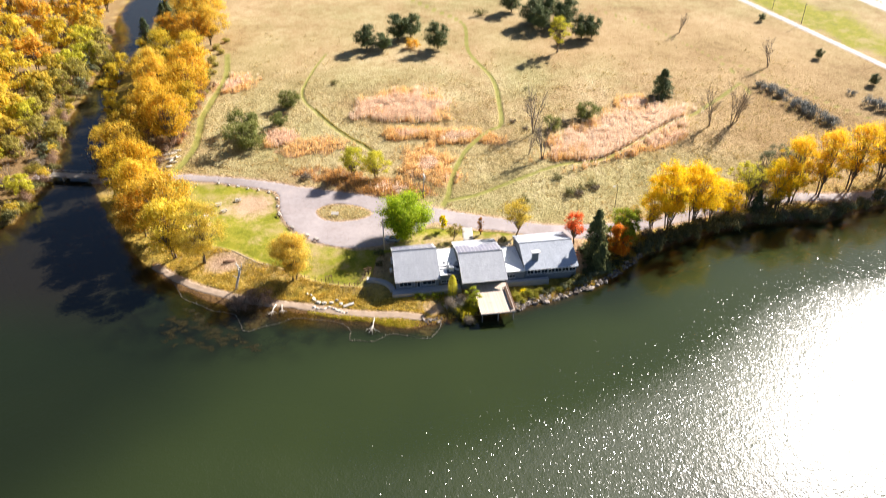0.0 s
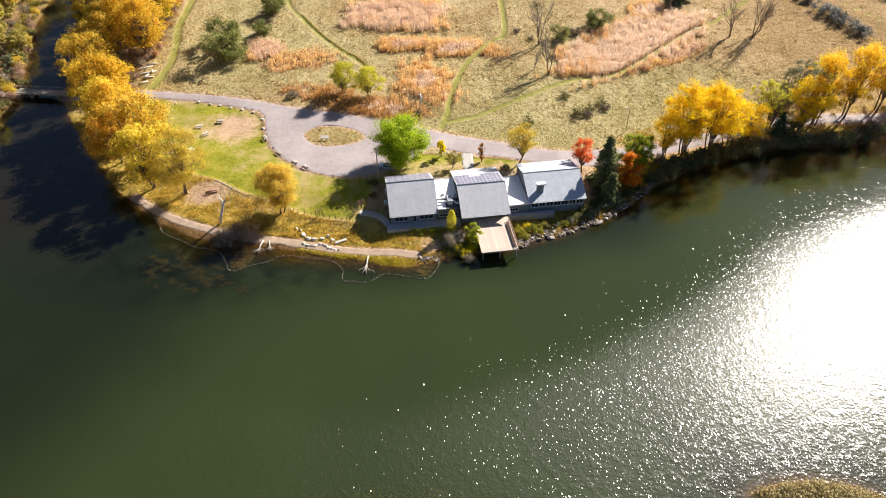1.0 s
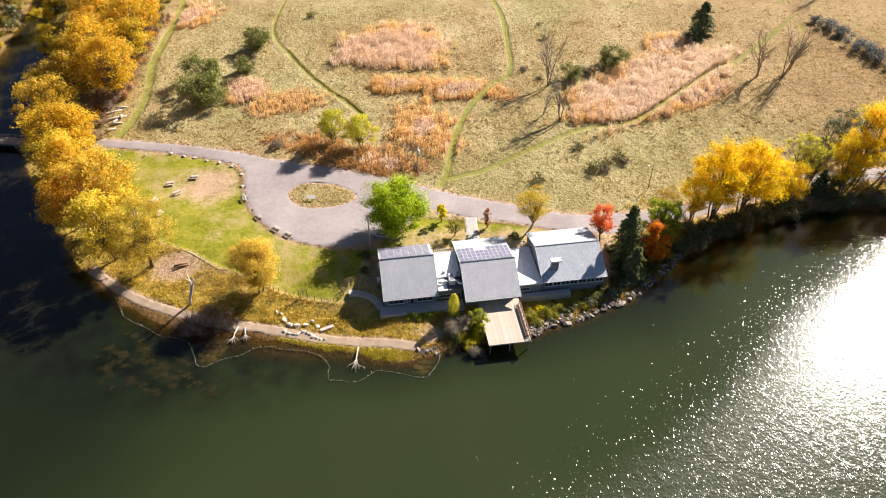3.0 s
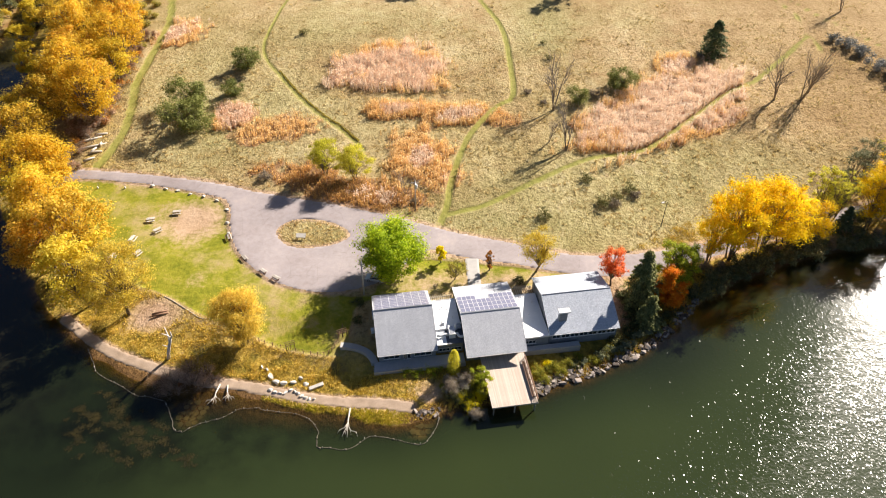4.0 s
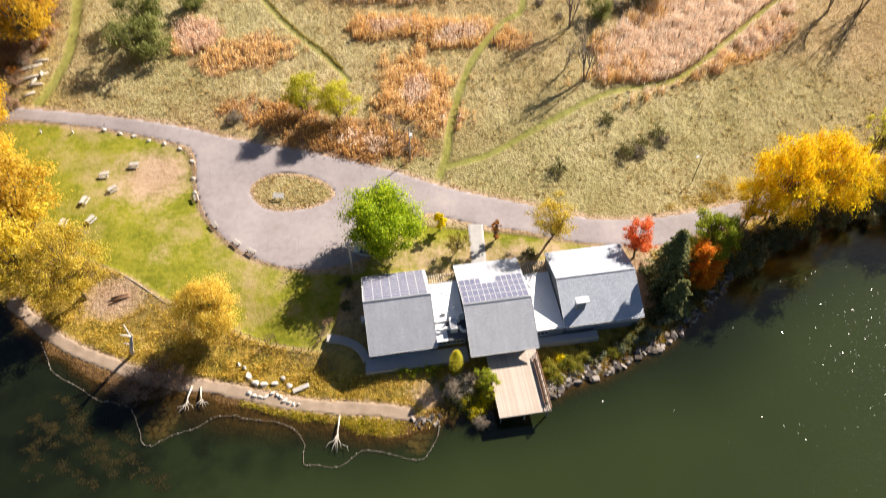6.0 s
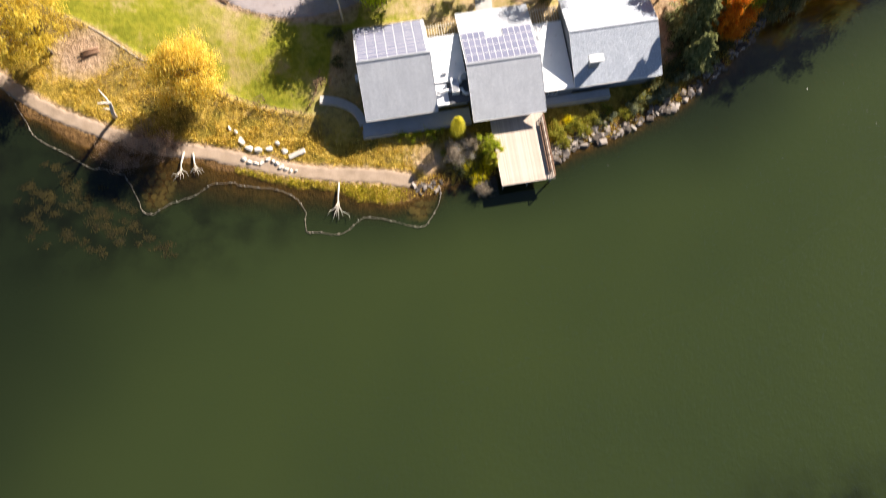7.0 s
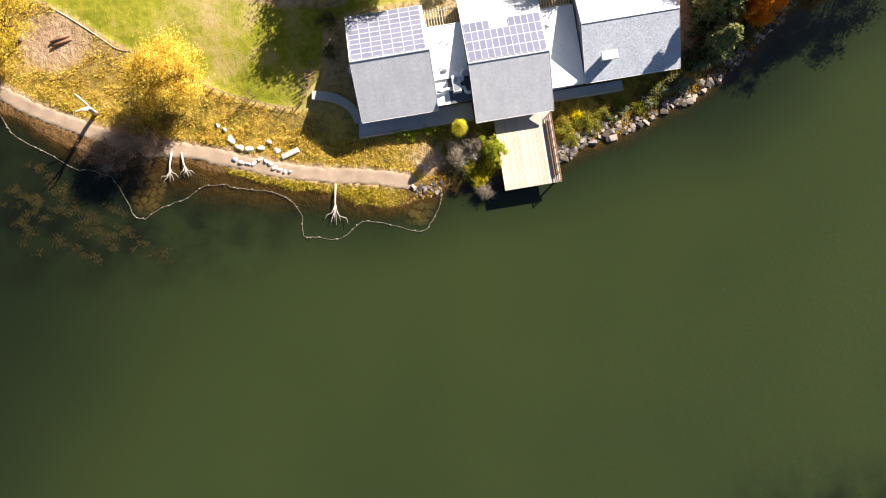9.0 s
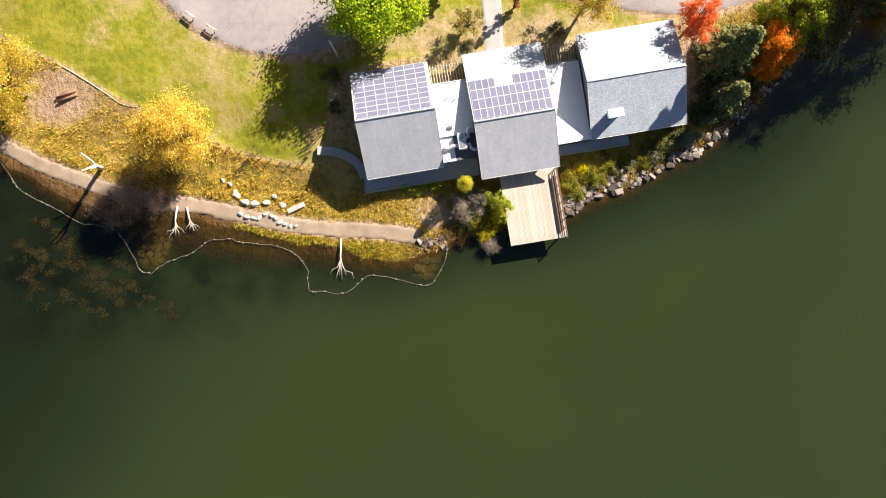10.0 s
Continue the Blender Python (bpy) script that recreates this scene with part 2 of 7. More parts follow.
ISLE = curve([(-43.2, 52.2), (-41, 56), (-35.5, 57.2), (-29, 55.6), (-24.8, 51.4), (-27.5, 48.2), (-33, 46.8), (-39.5, 47.4)], 6, True)
FOOTPATH = curve([(-86, 25), (-79, 19.5), (-74.5, 16.6), (-70.8, 14.6), (-66, 12.6), (-61.4, 10.8), (-55.8, 8.8), (-48.3, 7.4), (-43.6, 6.9), (-37, 5.4), (-31.4, 4.1), (-25.8, 3.2), (-20, 2.6), (-12.6, 2.1), (-8, 1.4)], 5)
LAWN = curve([(-104, 74), (-80, 70.6), (-65, 66.6), (-58.5, 62), (-56, 54), (-52.5, 46), (-47, 39), (-40, 34), (-30, 31), (-18, 30), (-16, 36), (-8, 42), (10, 40.5), (30, 37.6), (36, 36.4), (17, 33), (-17, 29),
              (-21.5, 22), (-22.5, 14), (-31, 14.4), (-38, 16.6), (-46, 21), (-54, 24), (-65, 30.5), (-76, 36), (-90, 48), (-105, 64)], 4, True)
TRACKS = [curve([(-2.7, 54), (-0.6, 61.5), (0.9, 73.3), (5.9, 92.6), (14.6, 107.7), (20.1, 114), (20.6, 131), (18.9, 158), (9, 190), (7, 228), (-10, 252), (-30, 280)], 5),
          curve([(-1.6, 58.5), (4, 60.5), (10.9, 63.6), (24.7, 73.4), (39.5, 82.4), (55.7, 86.5), (69.5, 98.1), (87.5, 115.3), (101, 125), (126, 152)], 5),
          curve([(-98, 78), (-96.2, 86), (-95.4, 97), (-97.6, 111), (-99.6, 121), (-99.5, 138), (-99.8, 160), (-106, 187)], 5),
          curve([(-24, 86), (-30, 94), (-42.5, 107.5), (-53.7, 124), (-62.5, 141), (-62.3, 163.7), (-59, 186)], 5),
          curve([(126, 136), (128, 158), (124, 178), (112, 205), (98, 229), (79, 251)], 5),
          curve([(126, 184), (136, 166), (148, 146), (160, 126), (176, 108)], 5)]
TRACK_HALF = [0.95, 0.85, 1.35, 0.6, 0.45, 0.45]
# centre x, y, half sizes, turn in degrees, height, colour of the plumes
REEDS = [(-19.5, 129.5, 20, 15.5, 8, 2.3, 0.05), (66, 108, 37, 14.5, 40, 2.3, 0.0), (-8.0, 83, 11.5, 12.5, -20, 1.9, 0.9), (-14.5, 106, 11, 5.0, 2, 1.8, 0.75), (-64.5, 103, 6.5, 7.5, 20, 1.7, 0.1), (-48, 95, 12, 9, -8, 1.4, 0.9),
         (-93.5, 153, 9, 8, 45, 1.7, 0.3), (80.5, 100, 13, 4.2, 42, 1.3, 0.2), (-31, 70, 23, 6.5, -22, 1.2, 1.0), (75, 130, 9, 8, 30, 2.0, 0.4), (17, 101, 4, 7, 60, 1.5, 0.9), (4, 103, 10, 6.2, 12, 1.9, 0.62)]


VERGE = [(140, 330), (168, 265), (202, 168), (234, 78), (256, 118), (221, 212), (200, 268), (175, 330)]


def reed_value(x, y, i):
    cx, cy, a, b, turn, _, _ = REEDS[i]
    c, s = math.cos(radians(turn)), math.sin(radians(turn))
    u, v = ((x - cx) * c + (y - cy) * s) / a, (-(x - cx) * s + (y - cy) * c) / b
    return 1 - (np.abs(u) ** 2.4 + np.abs(v) ** 2.4) ** (1 / 2.4) + (0.13 * wander(x, y, 9 + i) + 0.10 * wander(y, x, 3.1)) * (1 + 1.1 * REEDS[i][6])


def road_value(x, y):
    half = np.interp(x, [p[0] for p in ROAD_HALF], [p[1] for p in ROAD_HALF])
    v = np.maximum(half - line_distance(x, y, ROAD_MAIN), signed(x, y, TURN))
    return np.minimum(v, -signed(x, y, ISLE))


def masks(x, y):
    """Where the lawn, mown tracks, reed litter, bare earth and the rough bank lie, each about 0 to 1."""
    lawn = np.clip(signed(x, y, LAWN) / 1.2 + 0.5, 0, 1)
    lawn = np.maximum(lawn, 0.8 * np.clip(signed(x, y, VERGE) / 3 + 0.5, 0, 1))
    track = np.zeros(np.shape(x))
    for t, h in zip(TRACKS, TRACK_HALF):
        track = np.maximum(track, np.clip((h - line_distance(x, y, t)) / 0.8 + 0.5, 0, 1))
    reed = np.zeros(np.shape(x))
    for i in range(len(REEDS)):
        reed = np.maximum(reed, np.clip(reed_value(x, y, i) * 2.6 + 0.3, 0, 1))
    bare = np.clip(1.2 - np.hypot((x + 66) / 7.5, (y - 25) / 6.0), 0, 1)
    bare = np.maximum(bare, 0.95 * np.clip(1.35 - np.hypot((x + 65.0) / 9.5, (y - 56.5) / 8.5), 0, 1))
    bare = np.maximum(bare, 0.45 * np.clip(1.1 - np.hypot((x + 59) / 4.5, (y - 35) / 5), 0, 1))
    bare = np.maximum(bare, 0.9 * np.clip((2.2 - np.abs(road_value(x, y) + 0.2)) / 2.2, 0, 1) ** 2)
    bare = np.maximum(bare, np.clip(1.1 - np.hypot((x - 38.5) / 6, (y - 29) / 12), 0, 1))
    bare = np.maximum(bare, 0.6 * np.clip(1.2 - np.hypot((x - 20) / 6, (y - 36) / 3.5), 0, 1))
    bare = np.maximum(bare, 0.8 * np.clip(1.0 - (line_distance(x, y, FOOTPATH) - 1.2) / 1.2, 0, 1))
    bare = np.maximum(bare, 0.7 * np.clip(1.3 - np.hypot((x + 4) / 4.5, (y - 5.2) / 4.0), 0, 1))
    bare = np.maximum(bare, 0.62 * np.clip(1.35 - np.hypot((x - 6) / 27, (y - 34.5) / 5), 0, 1))
    s = signed(x, y, MAINLAND)
    bank = np.clip(1.4 - s / 16, 0, 1) * (1 - lawn) * (x > -80) * (x < 160)
    bank = np.maximum(bank, np.clip(1.6 - s / 25, 0, 1) * (1 - lawn) * (x < -80) * (y > 20))
    bank = np.maximum(bank, 1.0 * (signed(x, y, WEST_BANK) > 0))
    return lawn, track, reed, bare, bank

# ---------------------------------------------------------------- ground, road, water


def ground_material():
    m, n, l, p = material("ground_cover", 0.95)
    p.inputs["Specular IOR Level"].default_value = 0.15
    attr = {}
    for k in ("lawn", "track", "reed", "bare", "bank", "wet", "hay", "russet", "thin"):
        a = n.new("ShaderNodeAttribute")
        a.attribute_name = k
        attr[k] = a.outputs["Fac"]
    big, mid, fine, grain = noise_node(n, l, 0.035, 3), noise_node(n, l, 0.22, 4, 0.6), noise_node(n, l, 1.05, 4, 0.6), noise_node(n, l, 7.0, 3, 0.6)
    tuft = noise_node(n, l, 1.0, 3, 0.7, None, (1.0, 0.55, 1.0))
    f = value(n, l, "ADD", value(n, l, "MULTIPLY", big, 0.45), value(n, l, "MULTIPLY", mid, 0.35))
    f = value(n, l, "ADD", f, value(n, l, "MULTIPLY", tuft, 0.3))
    tan = ramp(n, l, f, [(0.36, (0.31, 0.20, 0.084)), (0.48, (0.48, 0.333, 0.158)), (0.60, (0.62, 0.455, 0.242)), (0.72, (0.75, 0.585, 0.352))])
    hay = ramp(n, l, f, [(0.36, (0.225, 0.205, 0.072)), (0.48, (0.405, 0.36, 0.15)), (0.60, (0.58, 0.505, 0.247)), (0.72, (0.77, 0.675, 0.413))])
    brown = ramp(n, l, f, [(0.38, (0.23, 0.14, 0.055)), (0.50, (0.40, 0.26, 0.11)), (0.62, (0.54, 0.37, 0.175))])
    shift = value(n, l, "MULTIPLY", value(n, l, "SUBTRACT", value(n, l, "ADD", noise_node(n, l, 0.06, 4, 0.65), mid), 1.0), 1.3)
    meadow = mix(n, l, value(n, l, "ADD", attr["hay"], shift, 0, True), tan, hay)
    meadow = mix(n, l, value(n, l, "ADD", attr["russet"], value(n, l, "MULTIPLY", shift, attr["russet"]), 0, True), meadow, brown)
    streak = ramp(n, l, fine, [(0.34, (0.56, 0.52, 0.42)), (0.52, (1.08, 1.07, 1.05))])
    meadow = mix(n, l, value(n, l, "MULTIPLY_ADD", attr["thin"], -0.55, 0.85), meadow, streak, "MULTIPLY")
    g = value(n, l, "ADD", value(n, l, "MULTIPLY", mid, 0.55), value(n, l, "MULTIPLY", fine, 0.45))
    grass = ramp(n, l, g, [(0.36, (0.225, 0.25, 0.02)), (0.52, (0.385, 0.37, 0.036)), (0.68, (0.54, 0.455, 0.09))])
    dry = ramp(n, l, g, [(0.36, (0.38, 0.31, 0.10)), (0.66, (0.60, 0.47, 0.22))])
    grass = mix(n, l, ramp(n, l, noise_node(n, l, 0.11, 5, 0.68), [(0.49, (0, 0, 0)), (0.68, (0.9, 0.9, 0.9))]), grass, dry)
    bank = ramp(n, l, g, [(0.36, (0.23, 0.155, 0.024)), (0.50, (0.57, 0.39, 0.065)), (0.66, (0.82, 0.585, 0.17))])
    weeds = ramp(n, l, g, [(0.36, (0.10, 0.085, 0.015)), (0.52, (0.31, 0.25, 0.04)), (0.68, (0.52, 0.40, 0.09))])
    bank = mix(n, l, ramp(n, l, noise_node(n, l, 0.30, 4, 0.65), [(0.50, (0, 0, 0)), (0.62, (0.9, 0.9, 0.9))]), bank, weeds)
    mown = ramp(n, l, g, [(0.35, (0.265, 0.275, 0.045)), (0.65, (0.43, 0.415, 0.105))])
    litter = ramp(n, l, g, [(0.35, (0.34, 0.19, 0.08)), (0.65, (0.54, 0.34, 0.18))])
    earth = ramp(n, l, g, [(0.35, (0.54, 0.34, 0.21)), (0.65, (0.82, 0.59, 0.42))])
    # wet shore mud; also the shade painted on the wood floor
    mud_and_shade = ramp(n, l, g, [(0.35, (0.11, 0.060, 0.022)), (0.65, (0.29, 0.165, 0.064))])
    wob = value(n, l, "MULTIPLY", value(n, l, "SUBTRACT", value(n, l, "ADD", mid, fine), 1.0), 0.9)

    def edge(k, sharp=2.4):
        return value(n, l, "MULTIPLY_ADD", value(n, l, "SUBTRACT", value(n, l, "ADD", attr[k], wob), 0.5), sharp, 0.5, True)

    col = mix(n, l, edge("bank", 1.6), meadow, bank)
    col = mix(n, l, edge("lawn"), col, grass)
    col = mix(n, l, edge("reed", 1.5), col, litter)
    col = mix(n, l, value(n, l, "MULTIPLY", edge("track", 1.6), 0.85), col, mown)
    col = mix(n, l, value(n, l, "MULTIPLY", edge("bare", 1.6), 0.9), col, earth)
    col = mix(n, l, edge("wet", 1.3), col, mud_and_shade)
    col = mix(n, l, 1.0, col, ramp(n, l, grain, [(0.35, (0.62, 0.62, 0.62)), (0.65, (0.80, 0.80, 0.80))]), "MULTIPLY")
    l.new(col, p.inputs["Base Color"])
    relief = value(n, l, "ADD", value(n, l, "ADD", fine, value(n, l, "MULTIPLY", tuft, 0.8)), value(n, l, "MULTIPLY", grain, 0.4))
    short = value(n, l, "MAXIMUM", value(n, l, "MAXIMUM", attr["lawn"], attr["track"]), attr["thin"])
    short = value(n, l, "MULTIPLY_ADD", short, -0.75, 1.0)
    bump(n, l, p, value(n, l, "MULTIPLY", relief, short), 1.0, 0.42)
    return m


def spaced(stops):
    """Grid lines from (place, step) stops."""
    out, (at, step) = [stops[0][0]], stops[0]
    for nxt, nstep in stops[1:]:
        k = max(1, int(round((nxt - at) / ((step + nstep) / 2))))
        t = np.arange(1, k + 1) / k
        g = step * t + (nstep - step) * t * t / 2
        out += list(at + g / g[-1] * (nxt - at))
        at, step = nxt, nstep
    return np.array(out)


def sheet(name, xs, ys, zf, mat):
    gx, gy = np.meshgrid(xs, ys)
    z, extra = zf(gx, gy)
    me = bpy.data.meshes.new(name)
    k, w = gx.size, len(xs)
    me.vertices.add(k)
    me.vertices.foreach_set("co", np.stack([gx, gy, z], -1).astype(np.float32).ravel())
    i = (np.arange(len(ys) - 1)[:, None] * w + np.arange(w - 1)[None]).ravel()
    q = np.stack([i, i + 1, i + w + 1, i + w], 1).astype(np.int32)
    me.loops.add(q.size)
    me.loops.foreach_set("vertex_index", q.ravel())
    me.polygons.add(len(q))
    me.polygons.foreach_set("loop_start", np.arange(0, q.size, 4, dtype=np.int32))
    me.update(calc_edges=True)
    me.shade_smooth()
    for key, val in extra.items():
        a = me.attributes.new(key, "FLOAT", "POINT")
        a.data.foreach_set("value", np.asarray(val, np.float32).ravel())
    me.materials.append(mat)
    return me


def ground_at(x, y):
    z, s = land(x, y)
    lawn, track, reed, bare, bank = masks(x, y)
    cove = smooth01((x + 92) / 8) * np.maximum(smooth01((-36 - x) / 3), smooth01((x + 11) / 3) * (x < 0))
    wet = np.clip(0.5 - s / 0.9, 0, 1)
    wet = np.maximum(wet, cove * np.clip((3.4 - s) / 1.6, 0, 1))
    # wood floor: brown litter, with the trees' shade painted in through the wet mask
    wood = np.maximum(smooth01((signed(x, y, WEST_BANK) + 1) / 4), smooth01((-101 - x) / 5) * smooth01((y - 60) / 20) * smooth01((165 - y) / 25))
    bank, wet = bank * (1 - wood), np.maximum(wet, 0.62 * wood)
    wet = np.maximum(wet, (x > 0) * (x < 170) * np.clip((3.0 - s) / 1.5, 0, 1))
    def spot(cx, cy, a, b):
        return np.exp(-((x - cx) / a) ** 2 - ((y - cy) / b) ** 2)

    hay = 0.30 + 0.22 * wander(x, y, 40) + 0.8 * spot(30, 66, 55, 24) + 0.5 * spot(74, 78, 40, 22) + 0.5 * spot(-75, 110, 40, 60) + 0.75 * spot(34, 165, 14, 42) + 0.5 * spot(-92, 185, 18, 30) - 0.5 * spot(130, 140, 50, 80)
    russet = 0.75 * spot(150, 128, 48, 62) + 0.45 * spot(-85, 178, 32, 34) + 0.8 * spot(-20, 68, 26, 6) + 0.5 * spot(66, 205, 60, 30) + 0.35 * spot(100, 62, 30, 10) + 0.3 * spot(150, 200, 60, 40) + 0.15 * spot(112, 92, 34, 34) + 0.25 * spot(34, 98, 26, 20)
    return z, dict(lawn=lawn, track=track, reed=reed, bare=bare, bank=bank, wet=wet, hay=np.clip(hay, 0, 1), russet=np.clip(russet, 0, 0.9), thin=smooth01((y - 135) / 60))


xs = spaced([(-3500, 700), (-400, 60), (-230, 4), (-130, 1.6), (-88, 0.5), (62, 0.5), (110, 1.3), (180, 3), (300, 30), (3500, 700)])
ys = spaced([(-3500, 700), (-300, 60), (-90, 2.0), (-40, 2.2), (-12, 0.4), (20, 0.45), (62, 0.6), (130, 1.3), (200, 2.4), (330, 8), (500, 50), (3500, 700)])
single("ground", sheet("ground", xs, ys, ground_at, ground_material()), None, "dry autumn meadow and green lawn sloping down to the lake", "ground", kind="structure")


def attribute(n, key):
    a = n.new("ShaderNodeAttribute")
    a.attribute_name = key
    return a.outputs["Fac"]


def water_material():
    """Murky water: a soft green body, clear in the shallows, under a rippled reflecting surface."""
    m = bpy.data.materials.new("lake_water")
    m.use_nodes = True
    n, l = m.node_tree.nodes, m.node_tree.links
    n.remove(n["Principled BSDF"])
    col = ramp(n, l, noise_node(n, l, 0.02, 2), [(0.3, (0.0178, 0.0270, 0.0102)), (0.7, (0.0226, 0.0328, 0.0110))])
    body = n.new("ShaderNodeBsdfDiffuse")
    weedy = value(n, l, "MULTIPLY", attribute(n, "weed"), ramp(n, l, noise_node(n, l, 0.16, 4, 0.6), [(0.40, (0.25, 0.25, 0.25)), (0.62, (1, 1, 1))]))
    col = mix(n, l, weedy, col, (0.0085, 0.0115, 0.0052))
    # shore and west cove shade painted into the body; offshore water lightened
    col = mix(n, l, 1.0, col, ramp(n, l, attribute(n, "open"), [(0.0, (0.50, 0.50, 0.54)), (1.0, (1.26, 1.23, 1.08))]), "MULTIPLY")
    # creek water is dark; tree shade and brown reflections are painted in too
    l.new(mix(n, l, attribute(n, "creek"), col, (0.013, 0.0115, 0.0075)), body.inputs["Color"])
    swell, chop, fine = noise_node(n, l, 0.8, 2, 0.5, None, (1.0, 0.6, 1.0)), noise_node(n, l, 1.9, 1, 0.5), noise_node(n, l, 3.4, 1, 0.5)
    gusts, flecks = noise_node(n, l, 0.05, 2), ramp(n, l, noise_node(n, l, 0.5, 2), [(0.48, (0, 0, 0)), (0.66, (1, 1, 1))])
    h = value(n, l, "ADD", value(n, l, "MULTIPLY", swell, 0.4), value(n, l, "MULTIPLY", chop, 0.5))
    h = value(n, l, "ADD", h, value(n, l, "MULTIPLY", value(n, l, "MULTIPLY", fine, flecks), 0.6))
    h = value(n, l, "MULTIPLY", h, value(n, l, "MULTIPLY_ADD", gusts, 0.8, 0.5))
    h = value(n, l, "MULTIPLY", h, attribute(n, "chop"))
    b = n.new("ShaderNodeBump")
    b.inputs["Strength"].default_value, b.inputs["Distance"].default_value = 1.0, 0.08
    l.new(h, b.inputs["Height"])
    gloss, fres = n.new("ShaderNodeBsdfGlossy"), n.new("ShaderNodeFresnel")
    # most of the surface is lightly ruffled; the rest, in gusts, reflects more broadly
    rest, both = n.new("ShaderNodeBsdfGlossy"), n.new("ShaderNodeAddShader")
    rest.distribution = gloss.distribution = "BECKMANN"
    l.new(mix(n, l, 0.62, (0, 0, 0), fres.outputs[0]), gloss.inputs["Color"])
    l.new(mix(n, l, 0.21, (0, 0, 0), fres.outputs[0]), rest.inputs["Color"])
    l.new(value(n, l, "MULTIPLY_ADD", attribute(n, "chop"), 0.21, 0.04), gloss.inputs["Roughness"])
    l.new(value(n, l, "MULTIPLY_ADD", attribute(n, "chop"), 0.37, 0.04), rest.inputs["Roughness"])
    fres.inputs["IOR"].default_value = 1.45
    # wind waves are steeper across the breeze than along it
    for g, a in ((gloss, 0.34), (rest, 0.34)):
        g.inputs["Anisotropy"].default_value = a
        along = n.new("ShaderNodeCombineXYZ")
        along.inputs[1].default_value = 1.0
        l.new(along.outputs[0], g.inputs["Tangent"])
    l.new(b.outputs[0], gloss.inputs["Normal"])
    l.new(b.outputs[0], rest.inputs["Normal"])
    l.new(b.outputs[0], fres.inputs["Normal"])
    clear, deep, sh = n.new("ShaderNodeBsdfTransparent"), n.new("ShaderNodeMixShader"), n.new("ShaderNodeAddShader")
    clear.inputs[0].default_value = (0.74, 0.72, 0.52, 1)
    l.new(attribute(n, "murk"), deep.inputs[0])
    l.new(clear.outputs[0], deep.inputs[1])
    l.new(body.outputs[0], deep.inputs[2])
    l.new(deep.outputs[0], sh.inputs[0])
    l.new(gloss.outputs[0], both.inputs[0])
    l.new(rest.outputs[0], both.inputs[1])
    l.new(both.outputs[0], sh.inputs[1])
    l.new(sh.outputs[0], n["Material Output"].inputs[0])
    return m


def ripple_material():
    """The tilted face of a ripple: a film of water that shows only by what it reflects."""
    m = bpy.data.materials.new("ripple_film")
    m.use_nodes = True
    n, l = m.node_tree.nodes, m.node_tree.links
    n.remove(n["Principled BSDF"])
    gloss, clear, sh = n.new("ShaderNodeBsdfGlossy"), n.new("ShaderNodeBsdfTransparent"), n.new("ShaderNodeMixShader")
    gloss.inputs["Color"].default_value, gloss.inputs["Roughness"].default_value = (1, 1, 1, 1), 0.225
    gloss.distribution = "BECKMANN"
    sh.inputs[0].default_value = 0.045
    l.new(clear.outputs[0], sh.inputs[1])
    l.new(gloss.outputs[0], sh.inputs[2])
    l.new(sh.outputs[0], n["Material Output"].inputs[0])
    return m


def water_at(x, y):
    z, _ = land(x, y)
    depth = np.clip(-z, 0, 10)
    lee = -signed(x, y, MAINLAND)
    weed = 0.95 * smooth01(1.45 - np.hypot((x + 58) / 38, (y + 1) / 13.5))
    weed = np.maximum(weed, smooth01(1.7 - np.hypot((x - 63) / 19, (y + 66) / 15)))
    # last two masks paint tree and shore shade into the water's body
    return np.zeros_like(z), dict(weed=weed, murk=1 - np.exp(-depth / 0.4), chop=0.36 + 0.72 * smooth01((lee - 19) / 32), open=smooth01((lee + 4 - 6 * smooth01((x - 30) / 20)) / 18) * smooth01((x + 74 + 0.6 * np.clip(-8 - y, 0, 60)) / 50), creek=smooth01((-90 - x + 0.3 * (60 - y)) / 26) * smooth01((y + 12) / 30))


wx = spaced([(-3500, 700), (-400, 60), (-210, 4), (-90, 1.2), (60, 1.2), (100, 3), (300, 30), (3500, 700)])
wy = spaced([(-3500, 700), (-300, 60), (-95, 2.0), (-50, 2.5), (-20, 1.0), (40, 1.2), (100, 4), (400, 15), (900, 200)])
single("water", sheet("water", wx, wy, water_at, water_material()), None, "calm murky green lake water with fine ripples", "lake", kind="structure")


def facets_mesh(name, centre, normal, size, mat, rng):
    """Many small three-cornered facets from arrays of places, facings and sizes."""
    k = len(centre)
    n = normal / np.linalg.norm(normal, axis=1, keepdims=True)
    a = np.cross(n, np.array([1.0, 0.35, 0.0]) + rng.normal(size=(k, 3)) * 0.35)
    a /= np.linalg.norm(a, axis=1, keepdims=True)
    b = np.cross(n, a)
    s = size[:, None]
    return blades_mesh(name, centre - a * s, centre + a * s * 1.6, b * s * 0.75, mat)


rr = np.random.RandomState(91)
k = 640000
rx, ry = rr.uniform(-45, 175, k), rr.uniform(-120, 58, k)
off_shore = -signed(rx, ry, MAINLAND)
keep = (land(rx, ry)[0] < -0.4) & (rr.uniform(size=k) < np.clip((rx + 38) / 55, 0.05, 1) * np.clip((off_shore - 15) / 30, 0.02, 1))
rx, ry, off_shore = rx[keep], ry[keep], off_shore[keep]
k = len(rx)
calm = 0.5 + 0.5 * smooth01((off_shore - 16) / 32)
slope = rr.normal(size=(k, 2)) * (np.where(rr.uniform(size=k) < 0.6, 1.0, 1.75) * calm)[:, None] * np.array([6.4, 2.8])
slope = np.tan(np.radians(np.clip(slope, (-24, -8), (24, 8))))
facing = np.concatenate([slope, np.ones((k, 1))], 1)
